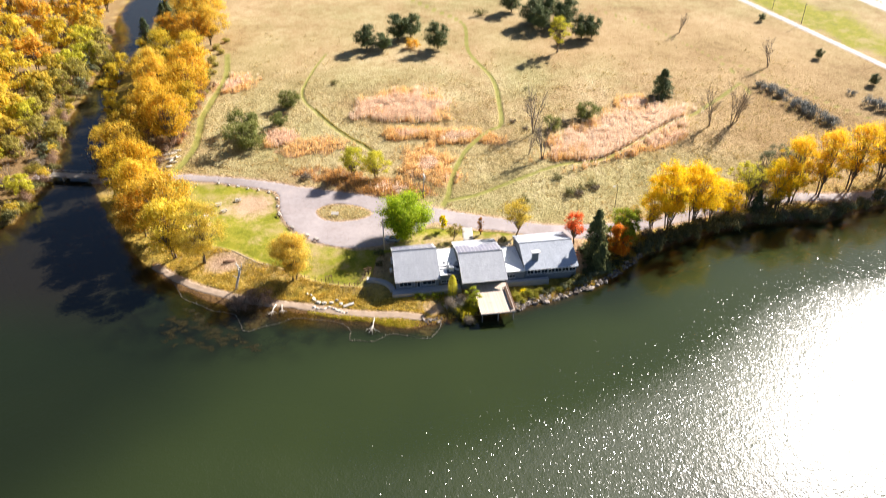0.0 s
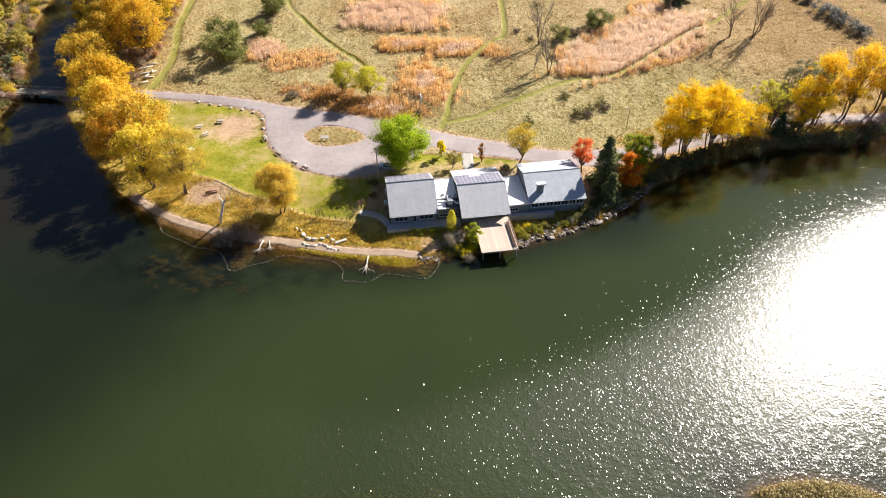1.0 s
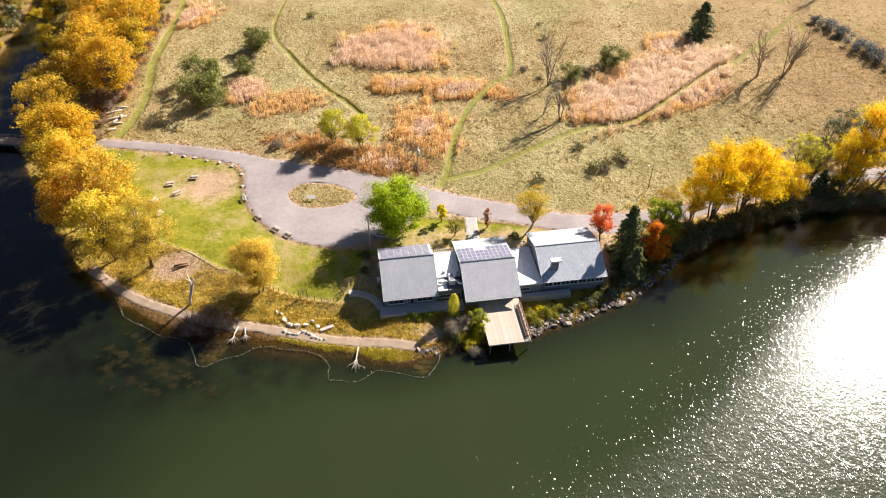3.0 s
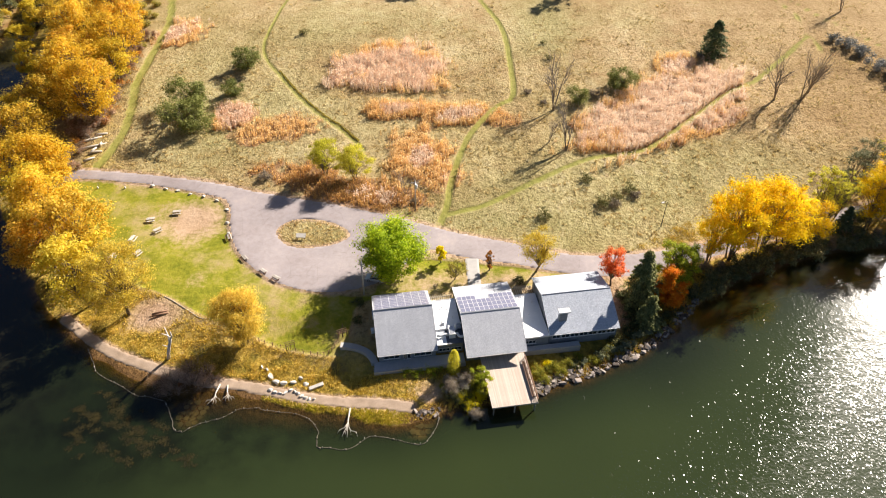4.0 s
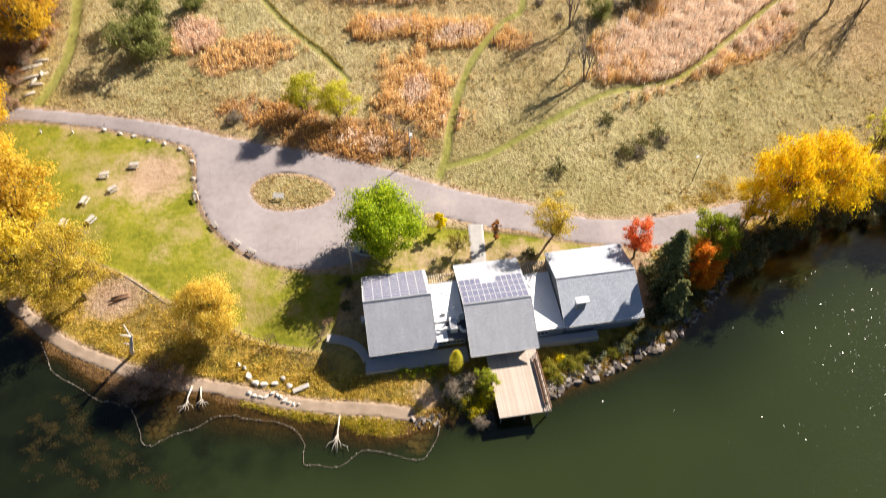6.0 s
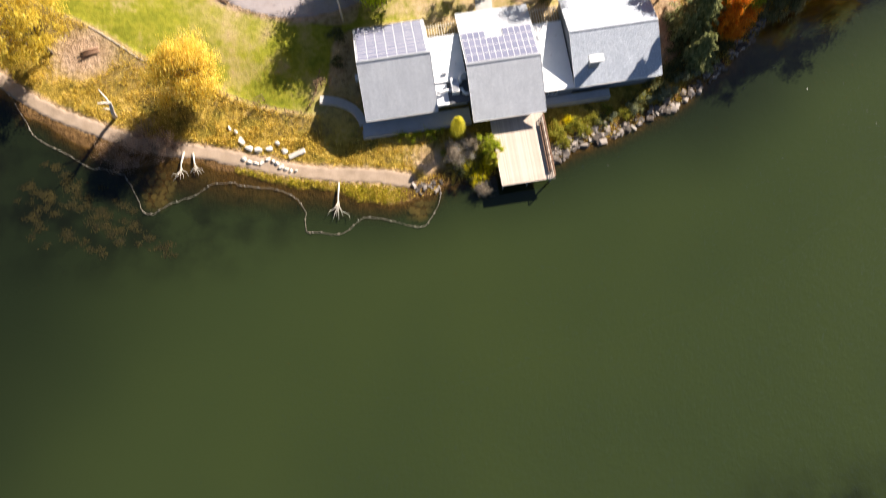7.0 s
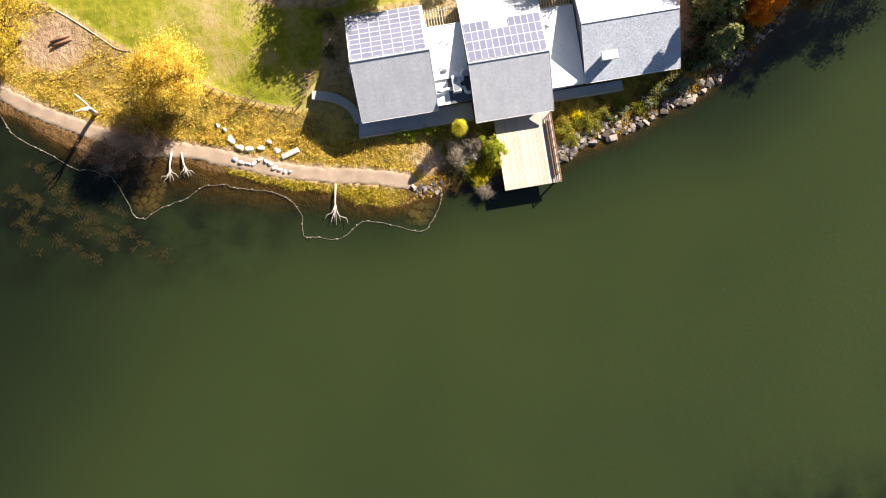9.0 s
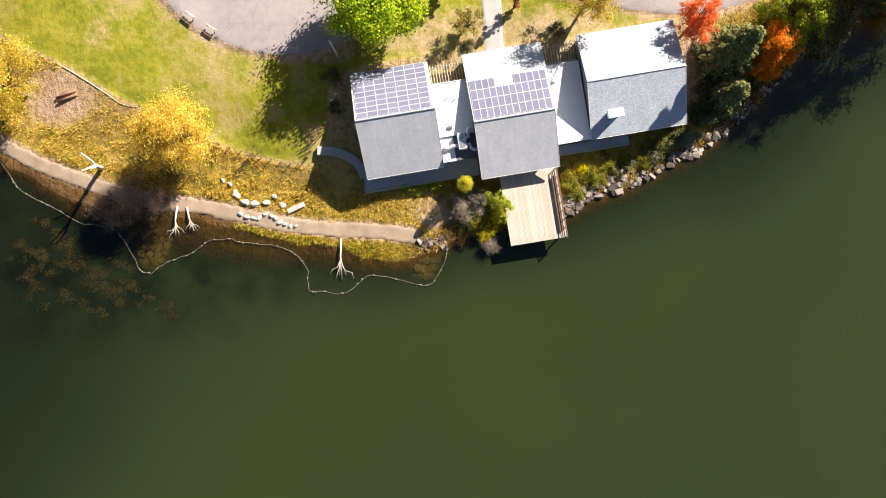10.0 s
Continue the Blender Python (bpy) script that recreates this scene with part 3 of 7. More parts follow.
single("ripples", facets_mesh("ripples", np.stack([rx, ry, np.full(k, 0.035)], 1), facing, rr.uniform(0.05, 0.125, k), ripple_material(), rr), None, "small wind ripples scattered over the lake", "ripples", kind="stuff")


def laid(name, value_at, x0, x1, y0, y1, cell, lift, mat, label, category):
    """A thin surface laid on the land wherever value_at is positive, its border drawn in to the edge."""
    xs, ys = np.arange(x0, x1, cell), np.arange(y0, y1, cell)
    gx, gy = np.meshgrid(xs, ys)
    v = value_at(gx, gy)
    keep = v > 0
    w = len(xs)
    cells = keep[:-1, :-1] | keep[1:, :-1] | keep[:-1, 1:] | keep[1:, 1:]
    px, py, pv = gx.copy(), gy.copy(), v.copy()
    for _ in range(4):
        e = 0.15
        dx, dy = (value_at(px + e, py) - value_at(px - e, py)) / (2 * e), (value_at(px, py + e) - value_at(px, py - e)) / (2 * e)
        g = np.maximum(dx * dx + dy * dy, 0.2)
        move = ~keep & (pv > -2.5 * cell)
        px, py = np.where(move, px - pv * dx / g, px), np.where(move, py - pv * dy / g, py)
        pv = value_at(px, py)
    z = land(px, py)[0] + np.where(keep, lift, -0.04)
    jj, ii = np.nonzero(cells)
    quads = np.stack([jj * w + ii, jj * w + ii + 1, (jj + 1) * w + ii + 1, (jj + 1) * w + ii], 1)
    used, inv = np.unique(quads, return_inverse=True)
    pts = np.stack([px.ravel()[used], py.ravel()[used], z.ravel()[used]], 1)
    me = bpy.data.meshes.new(name)
    me.from_pydata(pts.tolist(), [], inv.reshape(-1, 4).tolist())
    me.shade_smooth()
    me.materials.append(mat)
    return single(name, me, None, label, category, kind="structure")


def road_material():
    m, n, l, p = material("worn_asphalt", 0.85)
    big, mid, grain = noise_node(n, l, 0.10, 4, 0.6), noise_node(n, l, 0.9, 4, 0.65), noise_node(n, l, 9.0, 2, 0.7)
    f = value(n, l, "ADD", value(n, l, "MULTIPLY", big, 0.6), value(n, l, "MULTIPLY", mid, 0.4))
    col = ramp(n, l, f, [(0.35, (0.30, 0.255, 0.245)), (0.55, (0.375, 0.33, 0.325)), (0.7, (0.44, 0.375, 0.35))])
    col = mix(n, l, 0.6, col, ramp(n, l, grain, [(0.3, (0.8, 0.8, 0.8)), (0.7, (1.08, 1.08, 1.08))]), "MULTIPLY")
    v = n.new("ShaderNodeTexVoronoi")
    v.feature = "DISTANCE_TO_EDGE"
    v.inputs["Scale"].default_value = 0.16
    l.new(n.new("ShaderNodeNewGeometry").outputs["Position"], v.inputs["Vector"])
    crack = ramp(n, l, value(n, l, "ADD", v.outputs["Distance"], value(n, l, "MULTIPLY", mid, 0.02)), [(0.010, (0.72, 0.70, 0.68)), (0.022, (1, 1, 1))])
    l.new(mix(n, l, 0.5, col, crack, "MULTIPLY"), p.inputs["Base Color"])
    bump(n, l, p, grain, 0.3, 0.02)
    return m


asphalt = road_material()
gravel = plain("path_gravel", (0.27, 0.20, 0.135), (0.46, 0.35, 0.26), 0.5, 0.95, 0, 6.0, 0.6, 0.05)
concrete = plain("pale_concrete", (0.38, 0.365, 0.34), (0.50, 0.485, 0.455), 0.6, 0.85, 0, 8.0, 0.2, 0.02)
laid("road", road_value, -150, 200, 30, 84, 0.8, 0.06, asphalt, "worn grey asphalt lane widening into a turning circle", "road")
laid("footpath", lambda x, y: 1.25 - line_distance(x, y, FOOTPATH) + 0.10 * wander(x, y, 2.2) + 0.08 * wander(y, x, 0.9), -88, -5, -2, 28, 0.4, 0.12, gravel, "pale gravel footpath along the lake shore", "path")
laid("pavement", lambda x, y: np.minimum(1.65 - np.abs(x - 5.6 + (y - 38) * 0.05), np.minimum(y - 30.5, 43 - y)), 2, 10, 30, 44, 0.5, 0.065, concrete, "pale concrete walk from the lane to the entrance", "pavement")
lane_concrete = plain("worn_lane_concrete", (0.46, 0.44, 0.42), (0.60, 0.58, 0.555), 0.15, 0.9, 0, 2.0, 0.2, 0.02)
HIGHWAY = [(150, 310), (163.6, 268), (197.6, 171), (230, 80)]
laid("cycle_track", lambda x, y: 2.1 - line_distance(x, y, HIGHWAY), 155, 215, 120, 300, 1.0, 0.08, lane_concrete, "pale paved track beside the far highway", "road")
HIGHWAY_FAR = [(222, 345), (241, 285), (259, 222), (291, 130)]
laid("highway", lambda x, y: np.minimum(17.0 - line_distance(x, y, HIGHWAY_FAR), np.abs(line_distance(x, y, HIGHWAY_FAR) - 7.5) - 1.0), 195, 330, 110, 330, 1.5, 0.08, lane_concrete, "wide pale concrete highway beyond the meadow", "road")

# ---------------------------------------------------------------- plants
bark = plain("grey_bark", (0.10, 0.075, 0.05), (0.24, 0.19, 0.14), 1.5, 0.95, 0, 14.0, 0.8, 0.05)
brush_bark = plain("purple_brown_bark", (0.22, 0.14, 0.10), (0.50, 0.36, 0.27), 1.5, 0.95, 0, 14.0, 0.8, 0.05)
twig_bark = plain("pale_grey_bark", (0.20, 0.16, 0.12), (0.38, 0.32, 0.25), 1.5, 0.95, 0, 14.0, 0.8, 0.05)
dead_wood = plain("bleached_wood", (0.42, 0.37, 0.30), (0.66, 0.61, 0.53), 1.5, 0.9, 0, 12.0, 0.6, 0.03)
GOLD = leafy("gold_leaves", [(0.44, 0.28, 0.022), (0.80, 0.52, 0.035), (0.92, 0.64, 0.05), (0.95, 0.74, 0.13)], 0.6, 0.55)
TAWNY = leafy("tawny_leaves", [(0.44, 0.25, 0.022), (0.79, 0.45, 0.035), (0.92, 0.58, 0.065), (0.94, 0.70, 0.18)], 0.6, 0.55)
OCHRE = leafy("ochre_leaves", [(0.38, 0.26, 0.03), (0.72, 0.49, 0.045), (0.88, 0.62, 0.07), (0.93, 0.73, 0.16)], 0.6, 0.55)
OLIVEGOLD = leafy("olive_gold_leaves", [(0.32, 0.24, 0.03), (0.60, 0.45, 0.045), (0.79, 0.60, 0.07), (0.88, 0.71, 0.16)], 0.6, 0.5)
YELLOW = leafy("yellow_leaves", [(0.40, 0.32, 0.03), (0.70, 0.53, 0.035), (0.85, 0.66, 0.05), (0.90, 0.75, 0.12)], 0.6, 0.5)
AMBER = leafy("amber_leaves", [(0.62, 0.40, 0.01), (0.95, 0.66, 0.012), (0.99, 0.77, 0.015), (0.99, 0.83, 0.03)], 0.6, 0.68)
SAFFRON = leafy("saffron_leaves", [(0.60, 0.36, 0.012), (0.92, 0.58, 0.016), (0.98, 0.70, 0.03), (0.98, 0.78, 0.07)], 0.6, 0.62)
OLIVE = leafy("olive_leaves", [(0.18, 0.17, 0.03), (0.33, 0.29, 0.05), (0.48, 0.38, 0.07), (0.56, 0.45, 0.13)])
MOSS = leafy("dull_moss_leaves", [(0.24, 0.22, 0.05), (0.42, 0.37, 0.075), (0.58, 0.49, 0.12), (0.66, 0.56, 0.19)])
LIME = leafy("lime_leaves", [(0.06, 0.13, 0.005), (0.26, 0.40, 0.012), (0.54, 0.67, 0.02), (0.78, 0.84, 0.04)], 0.6, 0.5)
GREEN = leafy("mid_green_leaves", [(0.14, 0.20, 0.012), (0.31, 0.39, 0.022), (0.48, 0.53, 0.035), (0.62, 0.60, 0.07)])
YELLOWGREEN = leafy("yellow_green_leaves", [(0.37, 0.36, 0.033), (0.62, 0.59, 0.05), (0.77, 0.71, 0.066), (0.83, 0.75, 0.14)])
LEAFGREEN = leafy("deck_bush_leaves", [(0.10, 0.12, 0.012), (0.27, 0.27, 0.03), (0.47, 0.43, 0.05), (0.62, 0.55, 0.11)])
PALEGOLD = leafy("pale_gold_leaves", [(0.48, 0.34, 0.045), (0.82, 0.59, 0.075), (0.94, 0.73, 0.13), (0.97, 0.83, 0.27)], 0.6, 0.55)
LEMON = leafy("lemon_leaves", [(0.88, 0.74, 0.01), (0.97, 0.86, 0.02)], 0.6, 0.65)
RED = leafy("red_leaves", [(0.60, 0.10, 0.03), (0.90, 0.22, 0.05), (0.95, 0.38, 0.12)])
ORANGE = leafy("orange_leaves", [(0.58, 0.17, 0.01), (0.88, 0.31, 0.012), (0.95, 0.47, 0.04)])
RUST = leafy("rust_leaves", [(0.34, 0.13, 0.03), (0.58, 0.26, 0.05), (0.66, 0.38, 0.10)])
PINE = leafy("pine_needles", [(0.07, 0.095, 0.036), (0.135, 0.175, 0.066), (0.215, 0.26, 0.105)], 0.7, 0.15)
NEEDLE = leafy("dark_needles", [(0.04, 0.06, 0.03), (0.08, 0.115, 0.055), (0.13, 0.17, 0.085)], 0.7, 0.12)
JUNIPER = leafy("juniper_needles", [(0.11, 0.13, 0.03), (0.22, 0.25, 0.06), (0.36, 0.36, 0.11)], 0.7, 0.35)
SPRUCE = leafy("spruce_needles", [(0.13, 0.15, 0.05), (0.27, 0.285, 0.10), (0.43, 0.42, 0.165)], 0.7, 0.3)
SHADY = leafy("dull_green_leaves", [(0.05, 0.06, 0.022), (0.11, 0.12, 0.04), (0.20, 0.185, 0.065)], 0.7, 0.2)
DULL = leafy("shore_bush_leaves", [(0.07, 0.078, 0.034), (0.17, 0.17, 0.068), (0.31, 0.28, 0.12)], 0.7, 0.25)
SCRUB = leafy("scrub_leaves", [(0.10, 0.10, 0.035), (0.19, 0.185, 0.06), (0.30, 0.27, 0.10)], 0.7, 0.3)
SAGE = leafy("sage_leaves", [(0.10, 0.12, 0.06), (0.22, 0.24, 0.13), (0.34, 0.34, 0.20)], 0.8, 0.2)
BLUEGREY = leafy("blue_grey_leaves", [(0.13, 0.14, 0.125), (0.26, 0.27, 0.245), (0.41, 0.42, 0.395)], 0.8, 0.15)
BROWNTWIG = leafy("brown_twigs", [(0.20, 0.12, 0.07), (0.42, 0.27, 0.17), (0.66, 0.49, 0.36)], 0.9, 0.3)
GREYTWIG = leafy("grey_twigs", [(0.14, 0.11, 0.08), (0.26, 0.21, 0.15), (0.36, 0.30, 0.22)], 0.9, 0.1)


def broadleaf(kind, seed, tall, wide, mat, label, leaves=5600, lumps=16, low=0.28, leaf=0.30, stems=1, sparse=0.0, category="tree", clump=1.0):
    """A tree: a tapered trunk with limbs, and a crown of many leaves in uneven clumps."""
    rng = np.random.RandomState(seed)
    leaves, leaf, lumps = int(leaves * 2.3), leaf * 0.64, int(lumps * 4.2)
    root = thing(kind, label, category)
    wood = Shape()
    cen, rad = [], []
    for i in range(lumps):
        u = rng.uniform(-1, 1)
        ang, rr = rng.uniform(0, 6.283), math.sqrt(max(0.0, 1 - u * u)) * rng.uniform(0.5, 1.0)
        rr = rr * (1.0 if i % 3 else 0.45)
        hz = tall * (low + (1 - low) * (0.5 + 0.44 * u))
        cen.append((wide * 0.92 * rr * math.cos(ang), wide * 0.92 * rr * math.sin(ang), hz))
        rad.append(wide * clump * (0.11 + 0.24 * rng.uniform() ** 1.6))
    cen, rad = np.array(cen), np.array(rad)
    base_r = 0.02 * tall + 0.03
    for s in range(stems):
        off = Vector((rng.normal() * 0.35, rng.normal() * 0.35, 0)) * (stems > 1)
        top = Vector((rng.normal() * 0.06 * tall + off.x * 3, rng.normal() * 0.06 * tall + off.y * 3, tall * 0.72))
        mid = (off + top) / 2 + Vector((rng.normal() * 0.25, rng.normal() * 0.25, 0))
        r = base_r / math.sqrt(stems)
        wood.tube([off - Vector((0, 0, 0.3)), off + Vector((0, 0, 0.4)), mid, top], [r * 1.4, r, r * 0.7, r * 0.2], 7)
        for i in range(s, lumps, stems):
            c = Vector(cen[i])
            t = min(0.9, max(0.2, (c.z / tall) * 0.55))
            fr = off.lerp(mid, t * 2) if t < 0.5 else mid.lerp(top, t * 2 - 1)
            bow = fr.lerp(c, 0.5) + Vector((rng.normal() * 0.3, rng.normal() * 0.3, 0.05 * tall))
            wood.tube([fr, bow, c], [r * 0.42, r * 0.25, r * 0.08], 5)
            for _ in range(2):
                tip = c + Vector(rng.normal(size=3)) * rad[i] * 0.55
                wood.tube([bow.lerp(c, rng.uniform(0.2, 0.9)), tip], [r * 0.13, r * 0.04], 4, False)
    part("trunk", wood, bark, root, smooth=True)
    share = rad ** 2 / (rad ** 2).sum()
    pick = rng.choice(lumps, leaves, p=share)
    d = rng.normal(size=(leaves, 3))
    d /= np.linalg.norm(d, axis=1, keepdims=True)
    d[:, 2] = np.where(d[:, 2] < -0.3, -0.5 * d[:, 2], d[:, 2])
    shell = rng.uniform(0.45 - 0.25 * sparse, 1.06, leaves) ** 0.8
    # small sprays inside each clump give the crown gaps and a ragged edge
    spray = rng.normal(size=(lumps * 14, 3))
    spray /= np.linalg.norm(spray, axis=1, keepdims=True)
    sp = spray[pick * 14 + rng.randint(0, 14, leaves)]
    d = d * 0.6 + sp * rng.uniform(0.4, 0.85, leaves)[:, None]
    pos = cen[pick] + d * (rad[pick] * shell)[:, None] * np.array([1, 1, 0.85])
    pos[:, 2] = np.maximum(pos[:, 2], tall * low * 0.55)
    nor = d + rng.normal(size=(leaves, 3)) * 0.6 + np.array([0, 0, 0.5])
    part("crown", leaves_mesh("crown", pos, nor, leaf * rng.uniform(0.6, 1.3, leaves), mat, rng), None, root)
    return root


def conifer(kind, seed, tall, wide, mat, label, leaves=3600, full=0.85):
    rng = np.random.RandomState(seed)
    root = thing(kind, label, "tree")
    wood = Shape().tube([(0, 0, -0.3), (0, 0, tall * 0.5), (0, 0, tall * 0.97)], [0.03 * tall, 0.018 * tall, 0.01], 7)
    tiers, pos, nor = int(tall * 1.7), [], []
    per = leaves // (tiers * 7)
    for i in range(tiers):
        f = i / tiers
        z, reach = tall * (0.06 + 0.92 * f), wide * (1 - f) ** full * rng.uniform(0.8, 1.1) + 0.15
        for j in range(7):
            a = rng.uniform(0, 6.283)
            arm = reach * rng.uniform(0.7, 1.12)
            tip = Vector((math.cos(a) * arm, math.sin(a) * arm, z - 0.22 * arm))
            wood.tube([(0, 0, z), tip], [0.03, 0.008], 4, False)
            u = rng.uniform(0.15, 1.0, per) ** 0.7
            side = rng.normal(size=(per, 3)) * 0.16 * arm * (1.1 - u)[:, None] + rng.normal(size=(per, 3)) * 0.08
            pos.append(np.array([0, 0, z]) + (np.array(tip) - np.array([0, 0, z])) * u[:, None] + side)
            nor.append(np.tile([math.cos(a) * 0.5, math.sin(a) * 0.5, 0.8], (per, 1)) + rng.normal(size=(per, 3)) * 0.4)
    part("trunk", wood, bark, root, smooth=True)
    pos, nor = np.concatenate(pos), np.concatenate(nor)
    part("crown", leaves_mesh("crown", pos, nor, rng.uniform(0.14, 0.32, len(pos)), mat, rng, 1.3), None, root)
    return root


def bare_tree(kind, seed, tall, label, mat=None, spread=0.42, stems=3, twigs=4, category="bare tree"):
    mat = mat or twig_bark
    rng = np.random.RandomState(seed)
    root = thing(kind, label, category)
    wood = Shape()

    def grow(at, way, length, r, depth):
        end = at + way * length
        bow = at.lerp(end, 0.5) + Vector(rng.normal(size=3)) * length * 0.06
        wood.tube([at, bow, end], [r, r * 0.8, r * 0.55], 6 if depth > 1 else 4, depth > 1)
        if depth == 0:
            return
        for _ in range(twigs if depth < 3 else 4):
            w = (way + Vector(rng.normal(size=3)) * spread + Vector((0, 0, 0.12))).normalized()
            grow(at.lerp(end, rng.uniform(0.45, 1.0)), w, length * rng.uniform(0.5, 0.78), r * 0.5, depth - 1)

    for _ in range(stems):
        grow(Vector((rng.normal() * 0.15, rng.normal() * 0.15, -0.2)), Vector((rng.normal() * 0.22, rng.normal() * 0.22, 1)).normalized(), tall * 0.42, 0.0105 * tall + 0.012, 3)
    part("trunk", wood, mat or bark, root, smooth=True)
    return root


def shrub(kind, seed, tall, wide, mat, label, leaves=900, leaf=0.17, lumps=7, category="shrub"):
    twiggy = mat in (GREYTWIG, BROWNTWIG)
    leaves, leaf = (leaves * 2, leaf * 0.30) if twiggy else (leaves, leaf)
    rng = np.random.RandomState(seed)
    root = thing(kind, label, category)
    wood = Shape()
    cen = np.stack([rng.uniform(-0.62, 0.62, lumps) * wide, rng.uniform(-0.62, 0.62, lumps) * wide, rng.uniform(0.35, 0.72, lumps) * tall], 1)
    rad = rng.uniform(0.35, 0.55, lumps) * min(wide, tall * 1.2)
    for c in cen:
        wood.tube([(c[0] * 0.2, c[1] * 0.2, -0.15), (c[0] * 0.7, c[1] * 0.7, c[2] * 0.6), tuple(c)], [0.05, 0.035, 0.012], 5, False)
    part("stem", wood, bark, root)
    pick = rng.randint(0, lumps, leaves)
    d = rng.normal(size=(leaves, 3))
    d /= np.linalg.norm(d, axis=1, keepdims=True)
    spray = rng.normal(size=(lumps * 9, 3))
    spray /= np.linalg.norm(spray, axis=1, keepdims=True)
    d = d * 0.6 + spray[pick * 9 + rng.randint(0, 9, leaves)] * 0.65
    pos = cen[pick] + d * (rad[pick] * rng.uniform(0.4, 1.1, leaves))[:, None]
    pos[:, 2] = np.abs(pos[:, 2]) + 0.03
    part("foliage", leaves_mesh("foliage", pos, d + rng.normal(size=(leaves, 3)) * 0.6 + np.array([0, 0, 0.4]), leaf * rng.uniform(0.6, 1.3, leaves), mat, rng, 6.0 if twiggy else 1.0), None, root)
    return root


def put(ob, x, y, turn=0.0, size=1.0, sink=0.05):
    ob.matrix_basis = pose(x, y, height(x, y) - sink, 0, 0, turn) @ Matrix.Diagonal((size, size, size, 1))
    return ob


def repeat(model, spots, group, seed=3):
    """The model at the first spot and copies at the others: x, y, size."""
    rng = random.Random(seed)
    for i, (x, y, size) in enumerate(spots):
        turn = rng.uniform(0, 360)
        ob = model if i == 0 else copy_thing(model, Matrix())
        put(ob, x, y, turn, size)
        ob["group"] = group
    return model


# golden cottonwoods along the creek
creek = "cottonwoods along the creek"
repeat(broadleaf("cottonwood", 11, 17.5, 8.8, GOLD, "tall cottonwood with golden autumn leaves on the creek bank", 4400, 20, 0.2, 0.40, 2), [(-97, 50, 1.15), (-108, 66, 1.15), (-106.5, 70.5, 0.95), (-104, 100, 1.15), (-114, 112, 1.21), (-106, 128, 1.15), (-123, 140, 1.15), (-112, 150, 1.15)], creek, 1)
repeat(broadleaf("cottonwood", 12, 17.5, 9.2, OCHRE, "broad cottonwood with ochre yellow leaves leaning over the water", 4400, 20, 0.2, 0.40, 3), [(-88, 41, 1.2), (-119, 84, 1.09), (-119, 100, 1.03), (-130, 152, 1.15), (-124, 216, 1.3), (-137, 236, 1.3), (-117, 199, 1.1)], creek, 2)
repeat(broadleaf("cottonwood", 13, 16, 8.6, YELLOW, "cottonwood turning from green to yellow on the creek bank", 4200, 18, 0.2, 0.39, 2), [(-81.5, 28.8, 1.2), (-104.5, 58, 1.05), (-105, 122, 0.92), (-134, 178, 1.15), (-118, 172, 1.03)], creek, 3)
repeat(broadleaf("cottonwood", 14, 17, 8.6, TAWNY, "cottonwood with amber orange autumn leaves", 4200, 18, 0.2, 0.40, 2), [(-95, 41, 0.98), (-107, 107, 0.98), (-118, 126, 1.09), (-107, 140, 1.03), (-121, 190, 1.15), (-137, 205, 1.03)], creek, 4)
west = "trees on the west bank"
repeat(broadleaf("cottonwood", 15, 18, 8.6, GOLD, "tall golden cottonwood in the wood across the creek", 1550, 9, 0.2, 0.64, 2), [(-177, 100, 1.15), (-186, 128, 1.26), (-205, 165, 1.26), (-226, 215, 1.26), (-172, 82, 1.03), (-206, 220, 1.15), (-190, 96, 1.15), (-178, 100, 1.0), (-214, 118, 1.2), (-236, 160, 1.2), (-198, 240, 1.1), (-216, 262, 1.2), (-240, 250, 1.2), (-204, 266, 1.25), (-212, 288, 1.3), (-219, 312, 1.3), (-226, 335, 1.3)], west, 5)
repeat(broadleaf("cottonwood", 16, 17, 8.4, YELLOW, "yellow cottonwood in the wood across the creek", 1550, 9, 0.2, 0.64, 2), [(-171, 70, 1.03), (-176, 115, 1.15), (-190, 150, 1.26), (-210, 195, 1.26), (-184, 66, 1.15), (-230, 185, 1.26), (-208, 110, 1.15), (-175, 88, 0.9), (-176, 76, 1.0), (-198, 80, 1.1), (-226, 100, 1.2), (-184, 104, 1.0), (-196, 208, 1.1), (-234, 280, 1.2), (-212, 300, 1.2)], west, 6)
repeat(broadleaf("cottonwood", 17, 13, 7.4, YELLOWGREEN, "yellow green tree in the wood across the creek", 1400, 9, 0.15, 0.57, 3), [(-154, 58, 0.92), (-169, 118, 1.03), (-178, 178, 1.15), (-179, 148, 0.92), (-166, 84, 0.86), (-188, 215, 1.15), (-180, 196, 1.03), (-146, 66, 0.69)], west, 7)
repeat(broadleaf("cottonwood", 18, 16, 8.0, TAWNY, "amber cottonwood in the wood across the creek", 1500, 9, 0.2, 0.64, 2), [(-180, 90, 1.03), (-214, 140, 1.15), (-196, 182, 1.15), (-222, 236, 1.15), (-164, 54, 0.80)], west, 8)
repeat(bare_tree("bare_tree", 21, 10, "grey leafless tree standing at the water's edge", None, 0.5, 3, 4), [(-159, 96, 0.9), (-167, 140, 1.0), (-157, 78, 0.8), (-175, 168, 1.1), (-133, 92, 0.7), (-103, 90, 0.6)], west, 9)
